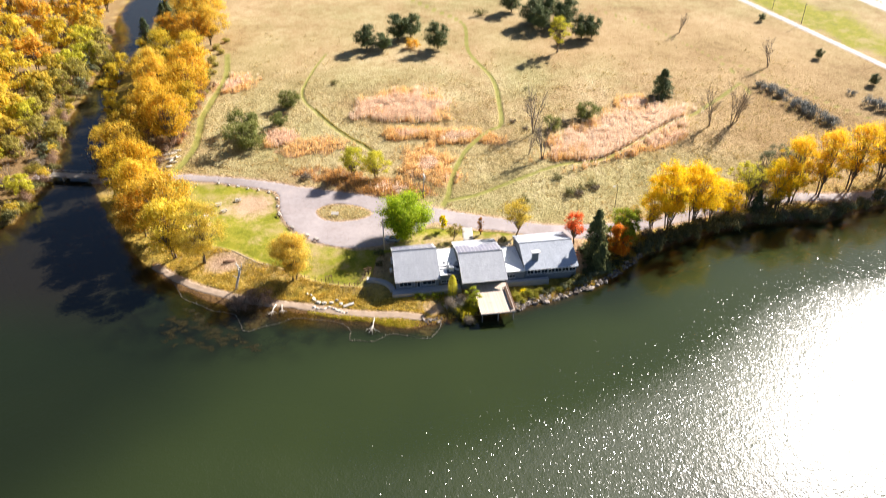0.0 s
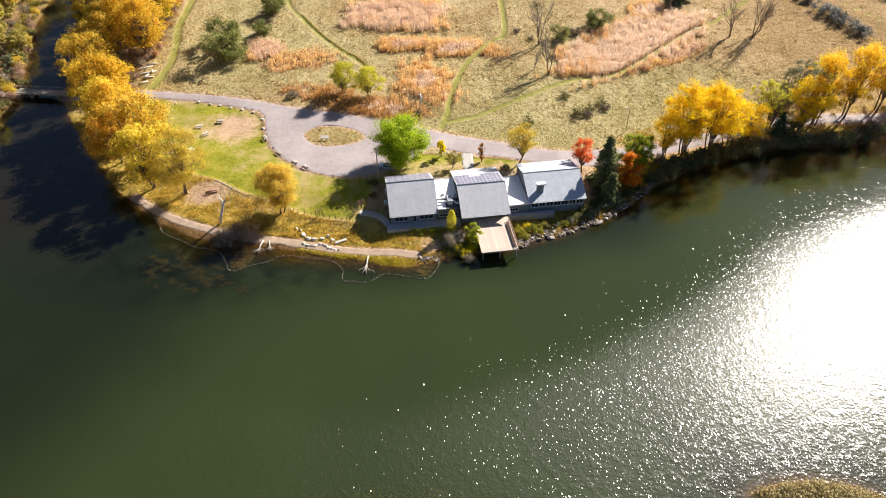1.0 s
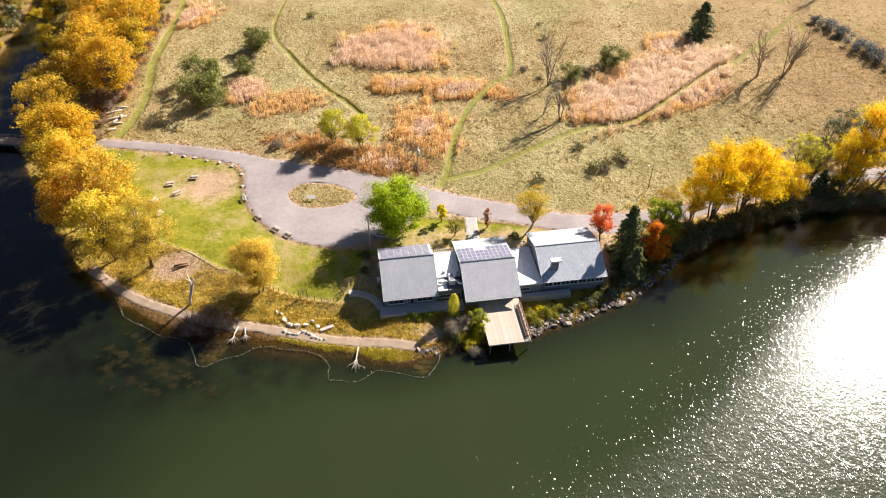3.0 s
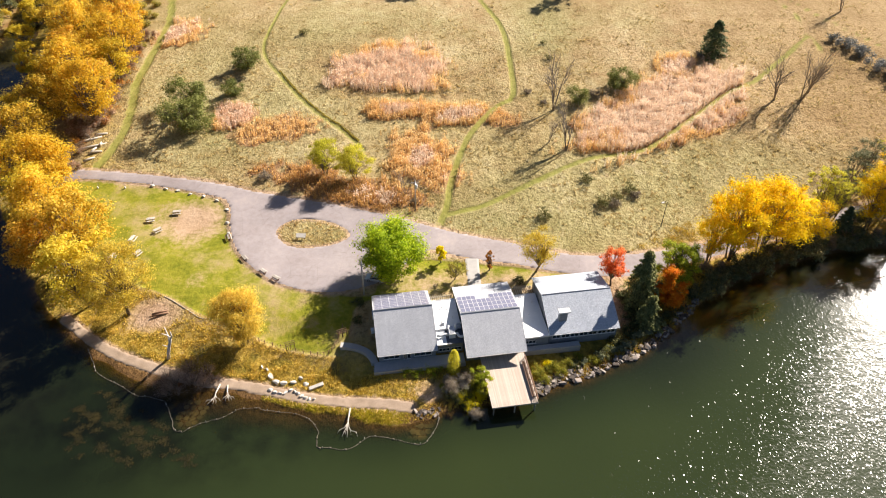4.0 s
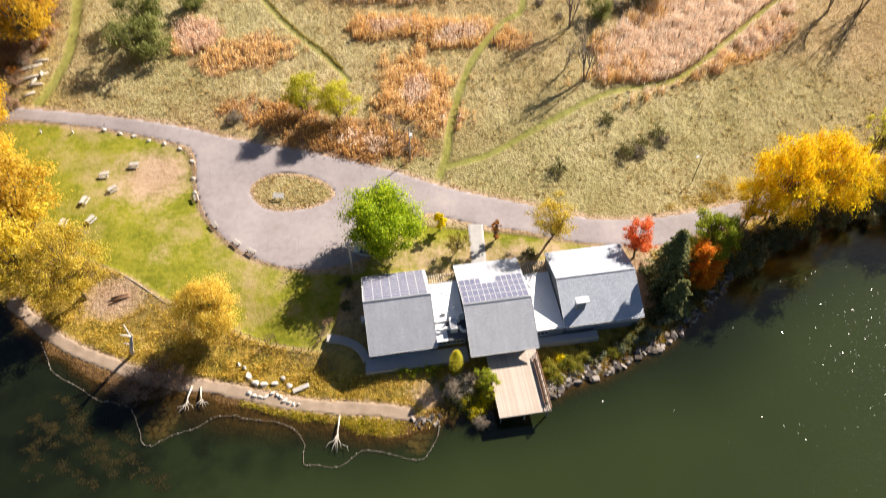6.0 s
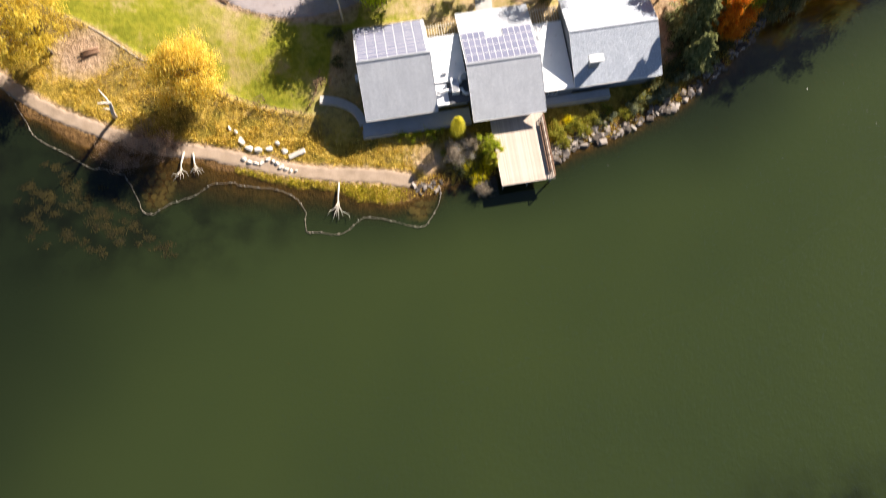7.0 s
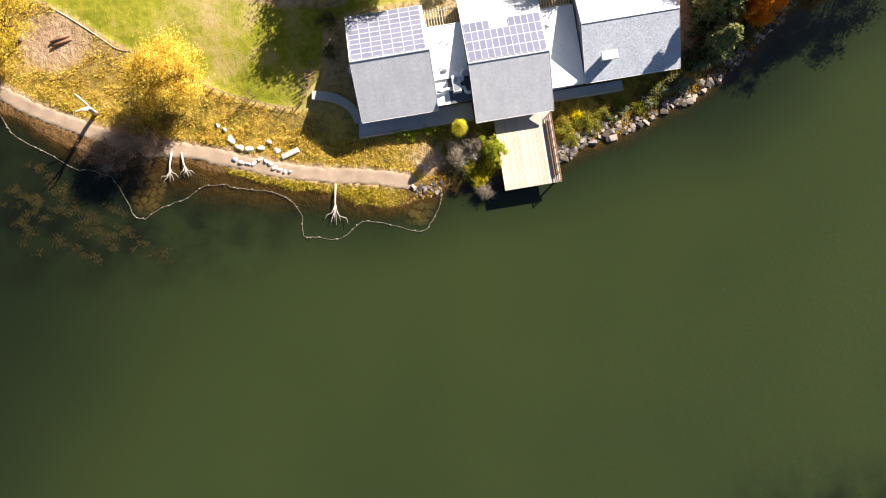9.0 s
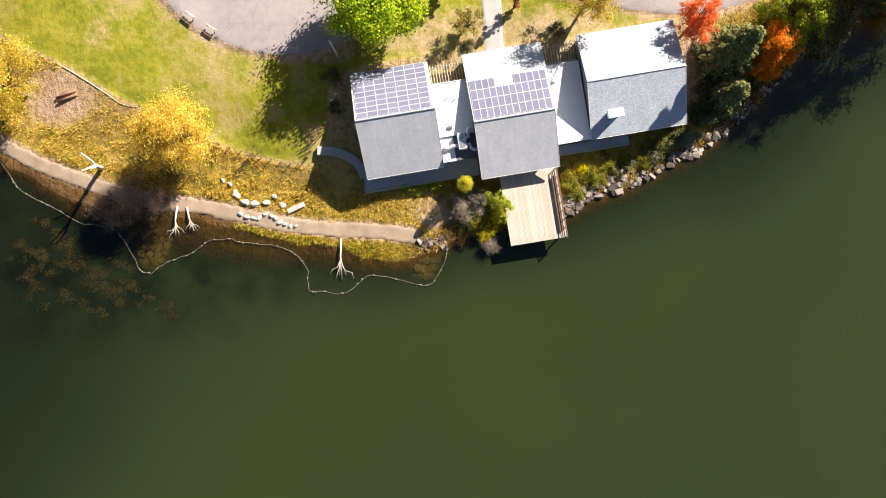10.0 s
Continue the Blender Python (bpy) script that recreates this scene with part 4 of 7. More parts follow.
repeat(shrub("shrub", 31, 3.2, 3.2, GREYTWIG, "grey brown leafless thicket on the creek bank", 1300, 0.2), [(-154, 72, 1.0), (-152, 88, 1.1), (-161, 106, 1.2), (-170, 128, 1.2), (-109, 88, 0.8), (-106, 96, 0.7), (-128, 92, 1.0), (-138, 118, 1.0), (-108, 82, 0.7), (-150, 50, 1.0), (-158, 46, 1.2), (-146, 58, 0.9), (-165, 44, 1.1)], "thickets by the creek", 10)

repeat(broadleaf("cottonwood", 19, 12, 6.6, MOSS, "dull olive tree at the creek's edge", 1400, 9, 0.12, 0.55, 3), [(-161, 108, 0.9), (-169, 124, 1.0), (-173, 140, 1.0), (-175, 158, 1.0), (-172, 172, 1.1), (-176, 200, 1.1), (-184, 222, 1.1), (-161, 92, 0.8), (-202, 250, 1.2), (-155, 112, 0.7)], west, 32)
repeat(broadleaf("cottonwood", 20, 14, 7.4, OLIVEGOLD, "olive gold tree at the creek's edge", 1600, 9, 0.15, 0.59, 2), [(-167, 100, 1.0), (-177, 122, 1.1), (-176, 146, 1.1), (-182, 168, 1.1), (-169, 78, 0.9), (-192, 232, 1.2), (-161, 74, 0.7)], west, 33)
repeat(shrub("shrub", 32, 3.4, 3.4, OLIVE, "olive brown thicket along the west bank", 1300, 0.2), [(-155, 106, 1.0), (-159, 116, 1.1), (-163, 126, 1.2), (-165, 136, 1.2), (-169, 150, 1.2), (-172, 164, 1.3), (-175, 178, 1.3), (-180, 192, 1.3), (-174, 206, 1.3), (-180, 216, 1.3), (-150, 70, 1.0), (-151, 84, 1.1), (-141, 58, 0.9), (-145, 50, 1.0)], "thickets by the creek", 34)

repeat(shrub("shrub", 33, 3.0, 3.2, BROWNTWIG, "russet brown leafless thicket under the creek trees", 900, 0.2), [(-106.5, 95, 0.9), (-104, 98.5, 1.0), (-104, 103, 1.1), (-103.4, 110, 1.0), (-105.5, 116, 1.1), (-105, 124, 1.0), (-105.6, 132, 1.1), (-106, 140, 1.0), (-104, 148, 1.1), (-108, 94, 1.2), (-110, 100, 1.2), (-106.5, 86, 0.9), (-104.5, 78.5, 0.8)], "thickets by the creek", 35)
repeat(shrub("shrub", 34, 2.6, 2.6, RUST, "rust leaved bush at the edge of the creek wood", 700, 0.16), [(-102.6, 100, 0.8), (-102.5, 106, 0.9), (-103.8, 120, 1.0), (-104, 128, 0.9), (-103.5, 137, 0.8), (-107, 90, 0.8)], "thickets by the creek", 36)

# low growth hanging over both edges of the creek
rng = random.Random(77)
edge = curve([p for p in WEST_BANK if 45 < p[1] < 260], 4)
for model, start in ((shrub("shrub", 37, 4.2, 3.4, SCRUB, "olive grey bush leaning over the creek", 1100, 0.24), 1), (shrub("shrub", 38, 3.8, 3.4, BROWNTWIG, "taupe brown thicket leaning over the creek", 900, 0.22), 0),
                     (shrub("shrub", 39, 4.6, 3.0, OLIVEGOLD, "straggling yellow green bush leaning over the creek", 1100, 0.24), 2)):
    repeat(model, [(edge[i][0] - rng.uniform(0.2, 2.2), edge[i][1] + rng.uniform(-1.5, 1.5), rng.uniform(0.75, 1.25)) for i in range(start, len(edge), 3)], "thickets by the creek", 52 + start)
repeat(shrub("shrub", 40, 2.2, 3.2, MOSS, "olive brown scrub between the creek wood and the meadow", 900, 0.19), [(-107, 157, 1.0), (-110, 165, 1.1), (-107.5, 172, 0.9), (-111.5, 179, 1.2), (-109, 187, 1.0), (-112.5, 161, 1.0), (-113, 171, 1.0), (-114, 194, 1.1), (-106, 150, 0.8), (-110, 202, 1.0), (-105, 143, 0.8), (-106.5, 165, 0.7)], "thickets by the creek", 57)
repeat(broadleaf("cottonwood", 22, 10, 5.2, YELLOW, "small yellow tree leaning over the creek", 2400, 13, 0.1, 0.36, 3, 0.6), [(-153.5, 158, 1.0), (-145, 139, 0.75), (-137, 112, 0.75), (-148, 147, 0.8), (-160, 180, 1.0), (-162, 196, 0.9), (-134, 128, 1.0)], creek, 55)
repeat(broadleaf("willow", 23, 9, 5.4, SAGE, "grey green willow at the edge of the creek", 2200, 12, 0.08, 0.34, 3, 0.5), [(-178, 192, 1.0), (-170, 166, 0.8), (-181, 205, 0.9), (-160, 116, 0.75), (-153, 96, 0.7)], west, 56)

put(broadleaf("cottonwood", 25, 20.0, 8.8, OLIVEGOLD, "spreading olive gold cottonwood at the bend of the shore", 10000, 26, 0.2, 0.24, 4, 0.8), -71.8, 25.8, 60)

# golden trees along the eastern shore
east = "trees along the eastern shore"
repeat(broadleaf("cottonwood", 41, 16.5, 7.4, AMBER, "bright yellow cottonwood with several bare lower stems", 9000, 20, 0.32, 0.23, 5, 1.0), [(68.3, 44.8, 1.38), (77, 47.5, 1.34)], east, 11)
repeat(broadleaf("cottonwood", 42, 16, 7.6, AMBER, "thin-crowned golden cottonwood with branches showing", 6200, 16, 0.3, 0.23, 4, 1.0), [(83, 50.6, 1.0), (107, 56.5, 1.15), (63, 44, 0.85), (88.5, 50.6, 0.85)], east, 12)
repeat(broadleaf("cottonwood", 43, 18.5, 7.8, SAFFRON, "tall orange gold cottonwood over the shore", 5200, 17, 0.28, 0.27, 4, 0.8), [(113, 61, 1.22), (124, 65, 1.26), (136, 69, 1.3), (150, 76, 1.23), (164, 84, 1.23)], east, 13)
repeat(broadleaf("willow", 44, 14, 5.4, SAGE, "pale grey green willow behind the shore trees", 2400, 12, 0.25, 0.24, 3, 0.8), [(104, 66, 1.12), (113, 75, 0.90)], east, 14)
repeat(broadleaf("willow", 45, 12, 4.8, YELLOWGREEN, "yellow green willow with thin leaves", 2200, 12, 0.25, 0.24, 3, 0.8), [(97, 63, 1.12), (121, 78, 1.01)], east, 15)
repeat(shrub("shrub", 46, 3.6, 3.6, DULL, "dull green shore bushes overhanging the lake", 2400, 0.2), [(62.5, 36, 1.08), (68.5, 39.4, 0.95), (75, 42.4, 1.12), (82, 44.9, 0.85), (89, 47.4, 1.17), (98, 49.8, 0.81), (103, 51.2, 1.17), (112, 52.4, 0.85), (119, 52.6, 1.12), (126, 55, 1.04), (137, 60, 0.85), (58.6, 33, 0.9), (106, 59, 1.04), (145, 63.5, 1.12), (65.5, 39.7, 0.81), (71, 42.4, 1.04), (79, 46.4, 0.9), (85.5, 48.2, 0.99), (93, 51.2, 0.77)], "bushes on the eastern shore", 16)
repeat(shrub("shrub", 47, 2.2, 2.8, GREYTWIG, "brown leafless shrub at the shore", 900, 0.18), [(80, 46, 1.2), (88, 51.5, 1.0), (101, 54.5, 1.3), (95, 50.2, 1.1), (66, 41.5, 1.0), (109, 53, 1.2), (115, 54, 1.1), (60.5, 41.5, 1.0), (123, 56, 1.2), (131, 59, 1.2)], "bushes on the eastern shore", 17)

repeat(shrub("shrub", 48, 3.0, 2.8, SAGE, "pale grey green bush on the eastern shore", 1200, 0.17), [(72.5, 41, 0.9), (84, 46.2, 1.0), (92, 48.4, 0.9), (99, 50.6, 1.1), (108, 51.8, 1.0), (116, 52.6, 1.1), (122, 54, 1.0), (131, 57.5, 1.1)], "bushes on the eastern shore", 41)

put(broadleaf("willow", 49, 17.5, 4.6, YELLOWGREEN, "tall thin olive willow on the eastern shore", 2000, 14, 0.3, 0.2, 3, 1.0), 97.5, 57.5, 0)
put(conifer("cedar", 50, 9.5, 3.4, NEEDLE, "dark cedar beside the lane on the eastern shore", 4200), 99.5, 54.5, 0)

# garden trees round the house
put(broadleaf("maple", 51, 13.4, 8.0, LIME, "full bright lime green maple beside the parked car", 16500, 26, 0.08, 0.33, 1, clump=1.3), -13.3, 37.6, 40, 1.0)
put(broadleaf("sapling", 52, 5.4, 1.5, LEMON, "small lemon yellow sapling on the lawn", 2200, 8, 0.15, 0.24, 1), -2.0, 41.2, 0)
put(broadleaf("sapling", 53, 5.2, 3.0, OLIVE, "small thin olive green tree by the entrance walk", 900, 9, 0.3, 0.2, 1, 0.6), 1.3, 35.4, 0)
put(broadleaf("sapling", 54, 6.2, 1.3, RUST, "slender rust orange sapling by the entrance walk", 1500, 9, 0.12, 0.18, 1), 9.5, 38.7, 0)
put(broadleaf("ash", 55, 11.6, 6.3, OLIVEGOLD, "olive gold young tree with a thin crown", 3200, 13, 0.42, 0.22, 1, 0.8), 20.5, 38.2, 70)
put(broadleaf("maple", 56, 10.2, 4.1, RED, "bright red young maple by the lane", 3200, 12, 0.36, 0.22, 1), 37.4, 34.4, 20)
put(conifer("spruce", 57, 16.4, 5.0, SPRUCE, "grey green spruce at the end of the house", 12000, 0.68), 43.0, 29.8, 0)
put(conifer("spruce", 58, 9.6, 4.0, SPRUCE, "smaller grey green spruce beside the taller one", 7000, 0.68), 43.8, 23.6, 90)
put(broadleaf("maple", 59, 10.6, 4.7, ORANGE, "deep orange maple between the spruces and the shore", 7600, 15, 0.16, 0.24, 2), 49.4, 29.8, 0)
put(broadleaf("ash", 60, 13.2, 5.6, GREEN, "round mid green tree behind the orange maple", 8200, 20, 0.14, 0.26, 1), 52.4, 35.2, 0)
put(broadleaf("linden", 61, 14.4, 6.2, PALEGOLD, "dense rounded golden ochre tree on the grassy bank", 17000, 24, 0.12, 0.215, 2, clump=1.4), -44.2, 17.3, 0)
rng = np.random.RandomState(62)
ball = thing("shrub", "tall rounded yellow green column of an evergreen by the terrace", "shrub")
part("stem", Shape().tube([(0, 0, -0.2), (0, 0, 3.5), (0, 0, 6.6)], [0.12, 0.08, 0.02], 6), bark, ball)
d = rng.normal(size=(5600, 3))
d /= np.linalg.norm(d, axis=1, keepdims=True)
up_ = rng.uniform(0.05, 1, 5600)
d[:, 2] *= 0.4
r_ = 1.4 * np.sqrt(np.clip(1.02 - up_ ** 3, 0, 1)) * rng.uniform(0.72, 1.03, 5600) * (1 + 0.06 * np.sin(d[:, 0] * 7 + d[:, 1] * 5) + 0.05 * np.sin(d[:, 2] * 9 - d[:, 1] * 6))
part("foliage", leaves_mesh("foliage", d * r_[:, None] + np.stack([0 * up_, 0 * up_, up_ * 7.2], 1), d + rng.normal(size=(5600, 3)) * 0.5, rng.uniform(0.06, 0.12, 5600), YELLOWGREEN, rng), None, ball)
put(ball, 0.8, 9.7)

repeat(shrub("brush", 68, 5.0, 2.8, BROWNTWIG, "purple brown leafless brush at the water's edge", 420, 0.10, 12), [(-60.5, 6.5, 0.8), (-57.5, 4.6, 0.9), (-48.8, 7.6, 0.8), (-53, 7.5, 1.2), (-56.5, 6.6, 1.1), (-50.5, 9.2, 1.0), (-58.5, 8.6, 0.9), (-54, 10.4, 1.0), (-51, 6.2, 0.8)], "brush below the round tree", 31)

repeat(bare_tree("brush", 85, 4.4, "many-stemmed leafless brush leaning over the water", brush_bark, 0.5, 7, 4, "brush"), [(-53.5, 6.8, 1.0), (-56.8, 6.0, 0.95), (-51, 8.4, 0.9), (-58.8, 7.8, 0.8), (-54.6, 9.6, 0.9), (-50.4, 6.4, 0.8), (-57.4, 4.4, 0.8), (-55, 4.6, 0.8), (-49.2, 8.0, 0.7)], "brush below the round tree", 42)

# shrubs between the terrace, deck and shore
bed = "shrubs on the bank below the house"
repeat(shrub("shrub", 63, 2.4, 2.4, GREYTWIG, "grey brown leafless shrub below the terrace", 1100, 0.15), [(0.5, 5.8, 1.0), (2.8, 7.2, 1.0), (4.8, 0.0, 0.9), (-0.2, 7.2, 0.8)], bed, 18)
repeat(bare_tree("bare_shrub", 69, 2.9, "pale grey many-stemmed leafless shrub below the terrace", dead_wood, 0.55, 7, 4, "shrub"), [(0.6, 6.2, 1.0), (2.4, 7.4, 1.2), (-0.6, 4.9, 0.9), (3.4, 5.6, 1.1), (5.0, -0.8, 1.0), (1.6, 4.6, 1.0), (0.2, 7.6, 1.0), (4.2, 7.6, 1.0), (2.2, 5.8, 1.0), (5.4, 0.2, 0.8)], bed, 36)
repeat(shrub("shrub", 64, 1.5, 2.5, LEAFGREEN, "green leafy bush against the deck", 1700, 0.11, 17), [(5.4, 6.0, 1.2), (4.4, 4.4, 0.9), (2.0, 2.8, 0.9), (-1.6, 6.0, 0.6), (3.0, 3.4, 0.7), (18.6, 10.4, 1.0), (21.0, 11.6, 1.0), (30.6, 13.8, 0.8), (24.5, 12.9, 0.8), (19.2, 8.4, 0.8), (22.8, 10.4, 0.8), (6.2, 9.0, 0.9), (27.6, 14.4, 0.7), (34, 16.8, 0.7)], bed, 19)
repeat(shrub("shrub", 65, 1.8, 1.9, LEMON, "yellow leafed bush beside the deck", 700, 0.14), [(5.0, 2.0, 1.1), (6.0, 3.2, 1.0), (2.6, 3.2, 0.8), (4.4, 1.0, 0.8), (20.2, 12.6, 0.7)], bed, 20)
repeat(shrub("shrub", 66, 2.0, 2.0, SAGE, "grey green willow bush among the shore rocks", 800, 0.16), [(38.5, 17.6, 1.0), (41, 19.6, 0.9), (36.6, 15.9, 0.8), (31.5, 14.0, 0.8), (43.8, 21.4, 0.8), (28.5, 12.6, 0.6), (46, 23, 0.7), (34.4, 16.0, 0.7)], bed, 21)
repeat(shrub("shrub", 67, 2.4, 2.4, SHADY, "dark green bush on the shaded bank", 900, 0.17), [(1.2, 4.0, 0.9), (3.6, 2.2, 0.8), (26.2, 12.0, 0.7), (32.8, 15.0, 0.8), (36, 18.4, 0.9), (39.6, 21, 1.0), (40.6, 24.6, 1.0), (41, 27.8, 1.0), (39.6, 31, 0.8), (46.8, 25.5, 1.0), (41.5, 22.5, 0.9), (52, 29, 0.9), (56, 33, 0.9), (49.5, 26, 0.8), (16, 34.6, 0.7), (1.8, 32.2, 0.6), (-20.5, 27.5, 0.8), (-20.2, 22.5, 0.6)], bed, 22)

put(broadleaf("young_tree", 82, 6.2, 2.4, GREEN, "small green and yellow tree leaning over the deck", 2200, 9, 0.2, 0.17, 3, 0.3), 6.0, 6.4, 0)
put(broadleaf("young_tree", 83, 3.4, 1.7, YELLOWGREEN, "small yellowing tree beside the deck", 1100, 8, 0.2, 0.16, 2, 0.5), 6.6, 4.6, 0)

repeat(shrub("shrub", 84, 1.3, 1.5, GREEN, "low dark green planting along the terrace edge", 500, 0.11), [(-9.6, 9.2, 0.8), (-8.0, 9.5, 0.9), (-6.4, 9.7, 0.8), (-4.9, 10.0, 0.9), (-3.3, 10.2, 0.9), (-1.6, 10.3, 0.8), (-6.9, 8.7, 0.6), (-3.6, 9.0, 0.6)], bed, 40)

# meadow trees
meadow_group = "trees in the meadow"
repeat(broadleaf("willow", 71, 10.2, 6.2, YELLOWGREEN, "low yellow green willow in the meadow", 5600, 14, 0.14, 0.22, 4), [(-33.5, 75.5, 1.0), (-25.5, 73.5, 0.95)], meadow_group, 23)
repeat(broadleaf("juniper", 72, 6.5, 5.6, JUNIPER, "spreading grey green juniper in the dry grass", 3600, 14, 0.06, 0.24, 3), [(-78.5, 107, 1.4), (-75.5, 96, 1.55), (-66, 130, 1.1), (-67, 114, 0.8), (54, 118, 1.1), (40, 110, 0.8)], meadow_group, 24)
put(conifer("pine", 73, 12.6, 5.6, PINE, "rugged dark green pine standing alone in the meadow", 9000, 0.58), 89, 139, 0)
repeat(broadleaf("pine", 74, 12.4, 6.0, PINE, "dark green pine in a clump on the far meadow", 4200, 13, 0.1, 0.40, 2, clump=1.35), [(-40, 193, 0.95), (-32, 192, 0.7), (-25.5, 206, 1.05), (-19.5, 209, 0.95), (-5.5, 193, 1.05), (33.5, 246, 1.0), (43, 226, 1.1), (47, 219, 0.95), (52, 236, 1.1), (60, 230, 1.05), (58, 222, 0.9), (65.5, 206, 0.95), (70.5, 207, 0.9), (163, 231, 0.32), (172, 180, 0.36), (183, 150, 0.4)], meadow_group, 26)
put(shrub("shrub", 86, 4.6, 4.6, TAWNY, "tawny gold bush among the far pines", 1500, 0.26), -17.5, 194, 0)
repeat(conifer("pine", 87, 14, 5.0, PINE, "dark conical pine beside the creek pool", 6000, 0.6), [(-165, 238, 1.05), (-158, 250, 1.15), (-150, 258, 1.15), (-160, 262, 1.05)], creek, 51)
put(broadleaf("willow", 75, 17, 6.2, YELLOWGREEN, "tall pale yellow tree beside the far pines", 3000, 14, 0.25, 0.29, 2, 1.0), 51.5, 188, 0)
repeat(bare_tree("bare_tree", 76, 11, "slender leafless tree in the meadow", None, 0.34, 3, 4), [(32, 106, 1.75), (33.5, 86.5, 1.55), (101, 112, 1.6), (109.5, 112, 1.75), (113, 116, 1.3), (144.5, 170, 1.3), (116, 214, 1.0), (29, 90, 0.8)], "leafless trees in the meadow", 27)
put(bare_tree("bare_tree", 77, 9.5, "spreading leafless tree behind the street lamp", None, 0.55, 3, 4), -11.5, 67, 0)
repeat(shrub("shrub", 78, 2.2, 2.7, SCRUB, "dull green scrubby bush in the dry grass", 800, 0.16), [(24, 57.8, 1.0), (48, 68.5, 0.9), (41, 63.5, 1.1), (37, 72.5, 0.9), (44, 65.5, 0.8), (-50, 152, 0.8), (33, 146, 0.5), (33.5, 135.5, 0.7), (17, 240, 1.5), (-78, 102, 0.9)], "scrub in the meadow", 28)
repeat(shrub("shrub", 79, 2.0, 2.6, GREYTWIG, "grey leafless scrub in the dry grass", 800, 0.16), [(-50, 73.6, 1.0), (25, 115.5, 0.7), (43, 62.8, 0.9), (45.5, 114, 1.0), (-9, 64, 0.6), (49.5, 66.5, 0.8), (29.5, 110, 0.6), (84, 137, 0.7)], "scrub in the meadow", 29)
repeat(shrub("shrub", 80, 2.2, 3.0, BLUEGREY, "blue grey bushes in a line across the meadow", 900, 0.18), [(134, 147.5, 1.2), (136, 144.5, 1.3), (138, 141.5, 1.4), (140, 138, 1.2), (140.5, 130.5, 1.4), (142.5, 127, 1.5), (144, 123.5, 1.5), (145.5, 120, 1.4), (147.5, 116, 1.5), (149, 112, 1.3), (172, 131, 1.4), (174.5, 127.5, 1.5), (177, 124, 1.5), (169, 141, 0.8)], "hedge across the meadow", 30)

# reeds, grass: too many to count
plume = leafy("pink_plumes", [(0.72, 0.46, 0.29), (0.97, 0.78, 0.59), (0.99, 0.92, 0.79)], 0.9, 0.3)
plume_gold = leafy("tawny_plumes", [(0.74, 0.45, 0.16), (0.92, 0.66, 0.30), (0.98, 0.80, 0.46)], 0.9, 0.35)
plume_russet = leafy("russet_grass_heads", [(0.42, 0.22, 0.06), (0.68, 0.39, 0.12), (0.82, 0.55, 0.22)], 0.9, 0.3)
straw = leafy("straw_blades", [(0.42, 0.31, 0.115), (0.62, 0.48, 0.21), (0.77, 0.62, 0.32), (0.83, 0.71, 0.42)], 0.9, 0.35)
rank = leafy("rank_grass_blades", [(0.17, 0.135, 0.022), (0.49, 0.37, 0.05), (0.78, 0.55, 0.08), (0.91, 0.69, 0.20)], 0.9, 0.25)
sedge = leafy("shore_sedge_blades", [(0.26, 0.24, 0.02), (0.52, 0.46, 0.035), (0.72, 0.58, 0.07)], 0.9, 0.4)
island_reed = leafy("island_reed_blades", [(0.24, 0.20, 0.075), (0.42, 0.35, 0.16), (0.56, 0.48, 0.27)], 0.9, 0.25)


def stalks(x, y, z, tall, mats, name, label, seed, wide=0.11, per=3, lean=0.16, category="reeds"):
    """Upright stalks, each of some blades; one object that nobody could count."""
    rng = np.random.RandomState(seed)
    base = np.repeat(np.stack([x, y, z - 0.05], 1), per, 0)
    k = len(base)
    base[:, :2] += rng.normal(size=(k, 2)) * 0.14
    t = np.repeat(tall, per) * rng.uniform(0.65, 1.15, k)
    tip = base + np.stack([rng.normal(size=k) * lean * t, rng.normal(size=k) * lean * t, t], 1)
    a = rng.uniform(0, 6.283, k)
    side = np.stack([np.cos(a), np.sin(a), 0 * a], 1) * (wide * rng.uniform(0.6, 1.3, k))[:, None]
    ob = single(name, blades_mesh(name, base, tip, side, mats[0]), None, label, category, kind="stuff")
    if len(mats) > 1:
        up = base + (tip - base) * rng.uniform(0.62, 0.8, k)[:, None]
        sel = np.arange(0, k, 1)
        nor = rng.normal(size=(len(sel), 3)) * 0.6 + np.array([0.5, 0.45, 0.9])
        part("plume", leaves_mesh("plume", (tip[sel] + up[sel]) / 2 + np.array([0, 0, 0.12]), nor, rng.uniform(0.11, 0.23, len(sel)), mats[1], rng, 1.2), None, ob)
    return ob


def scatter(x0, x1, y0, y1, per_m2, seed):
    rng = np.random.RandomState(seed)
    k = int((x1 - x0) * (y1 - y0) * per_m2)
    return rng.uniform(x0, x1, k), rng.uniform(y0, y1, k), rng


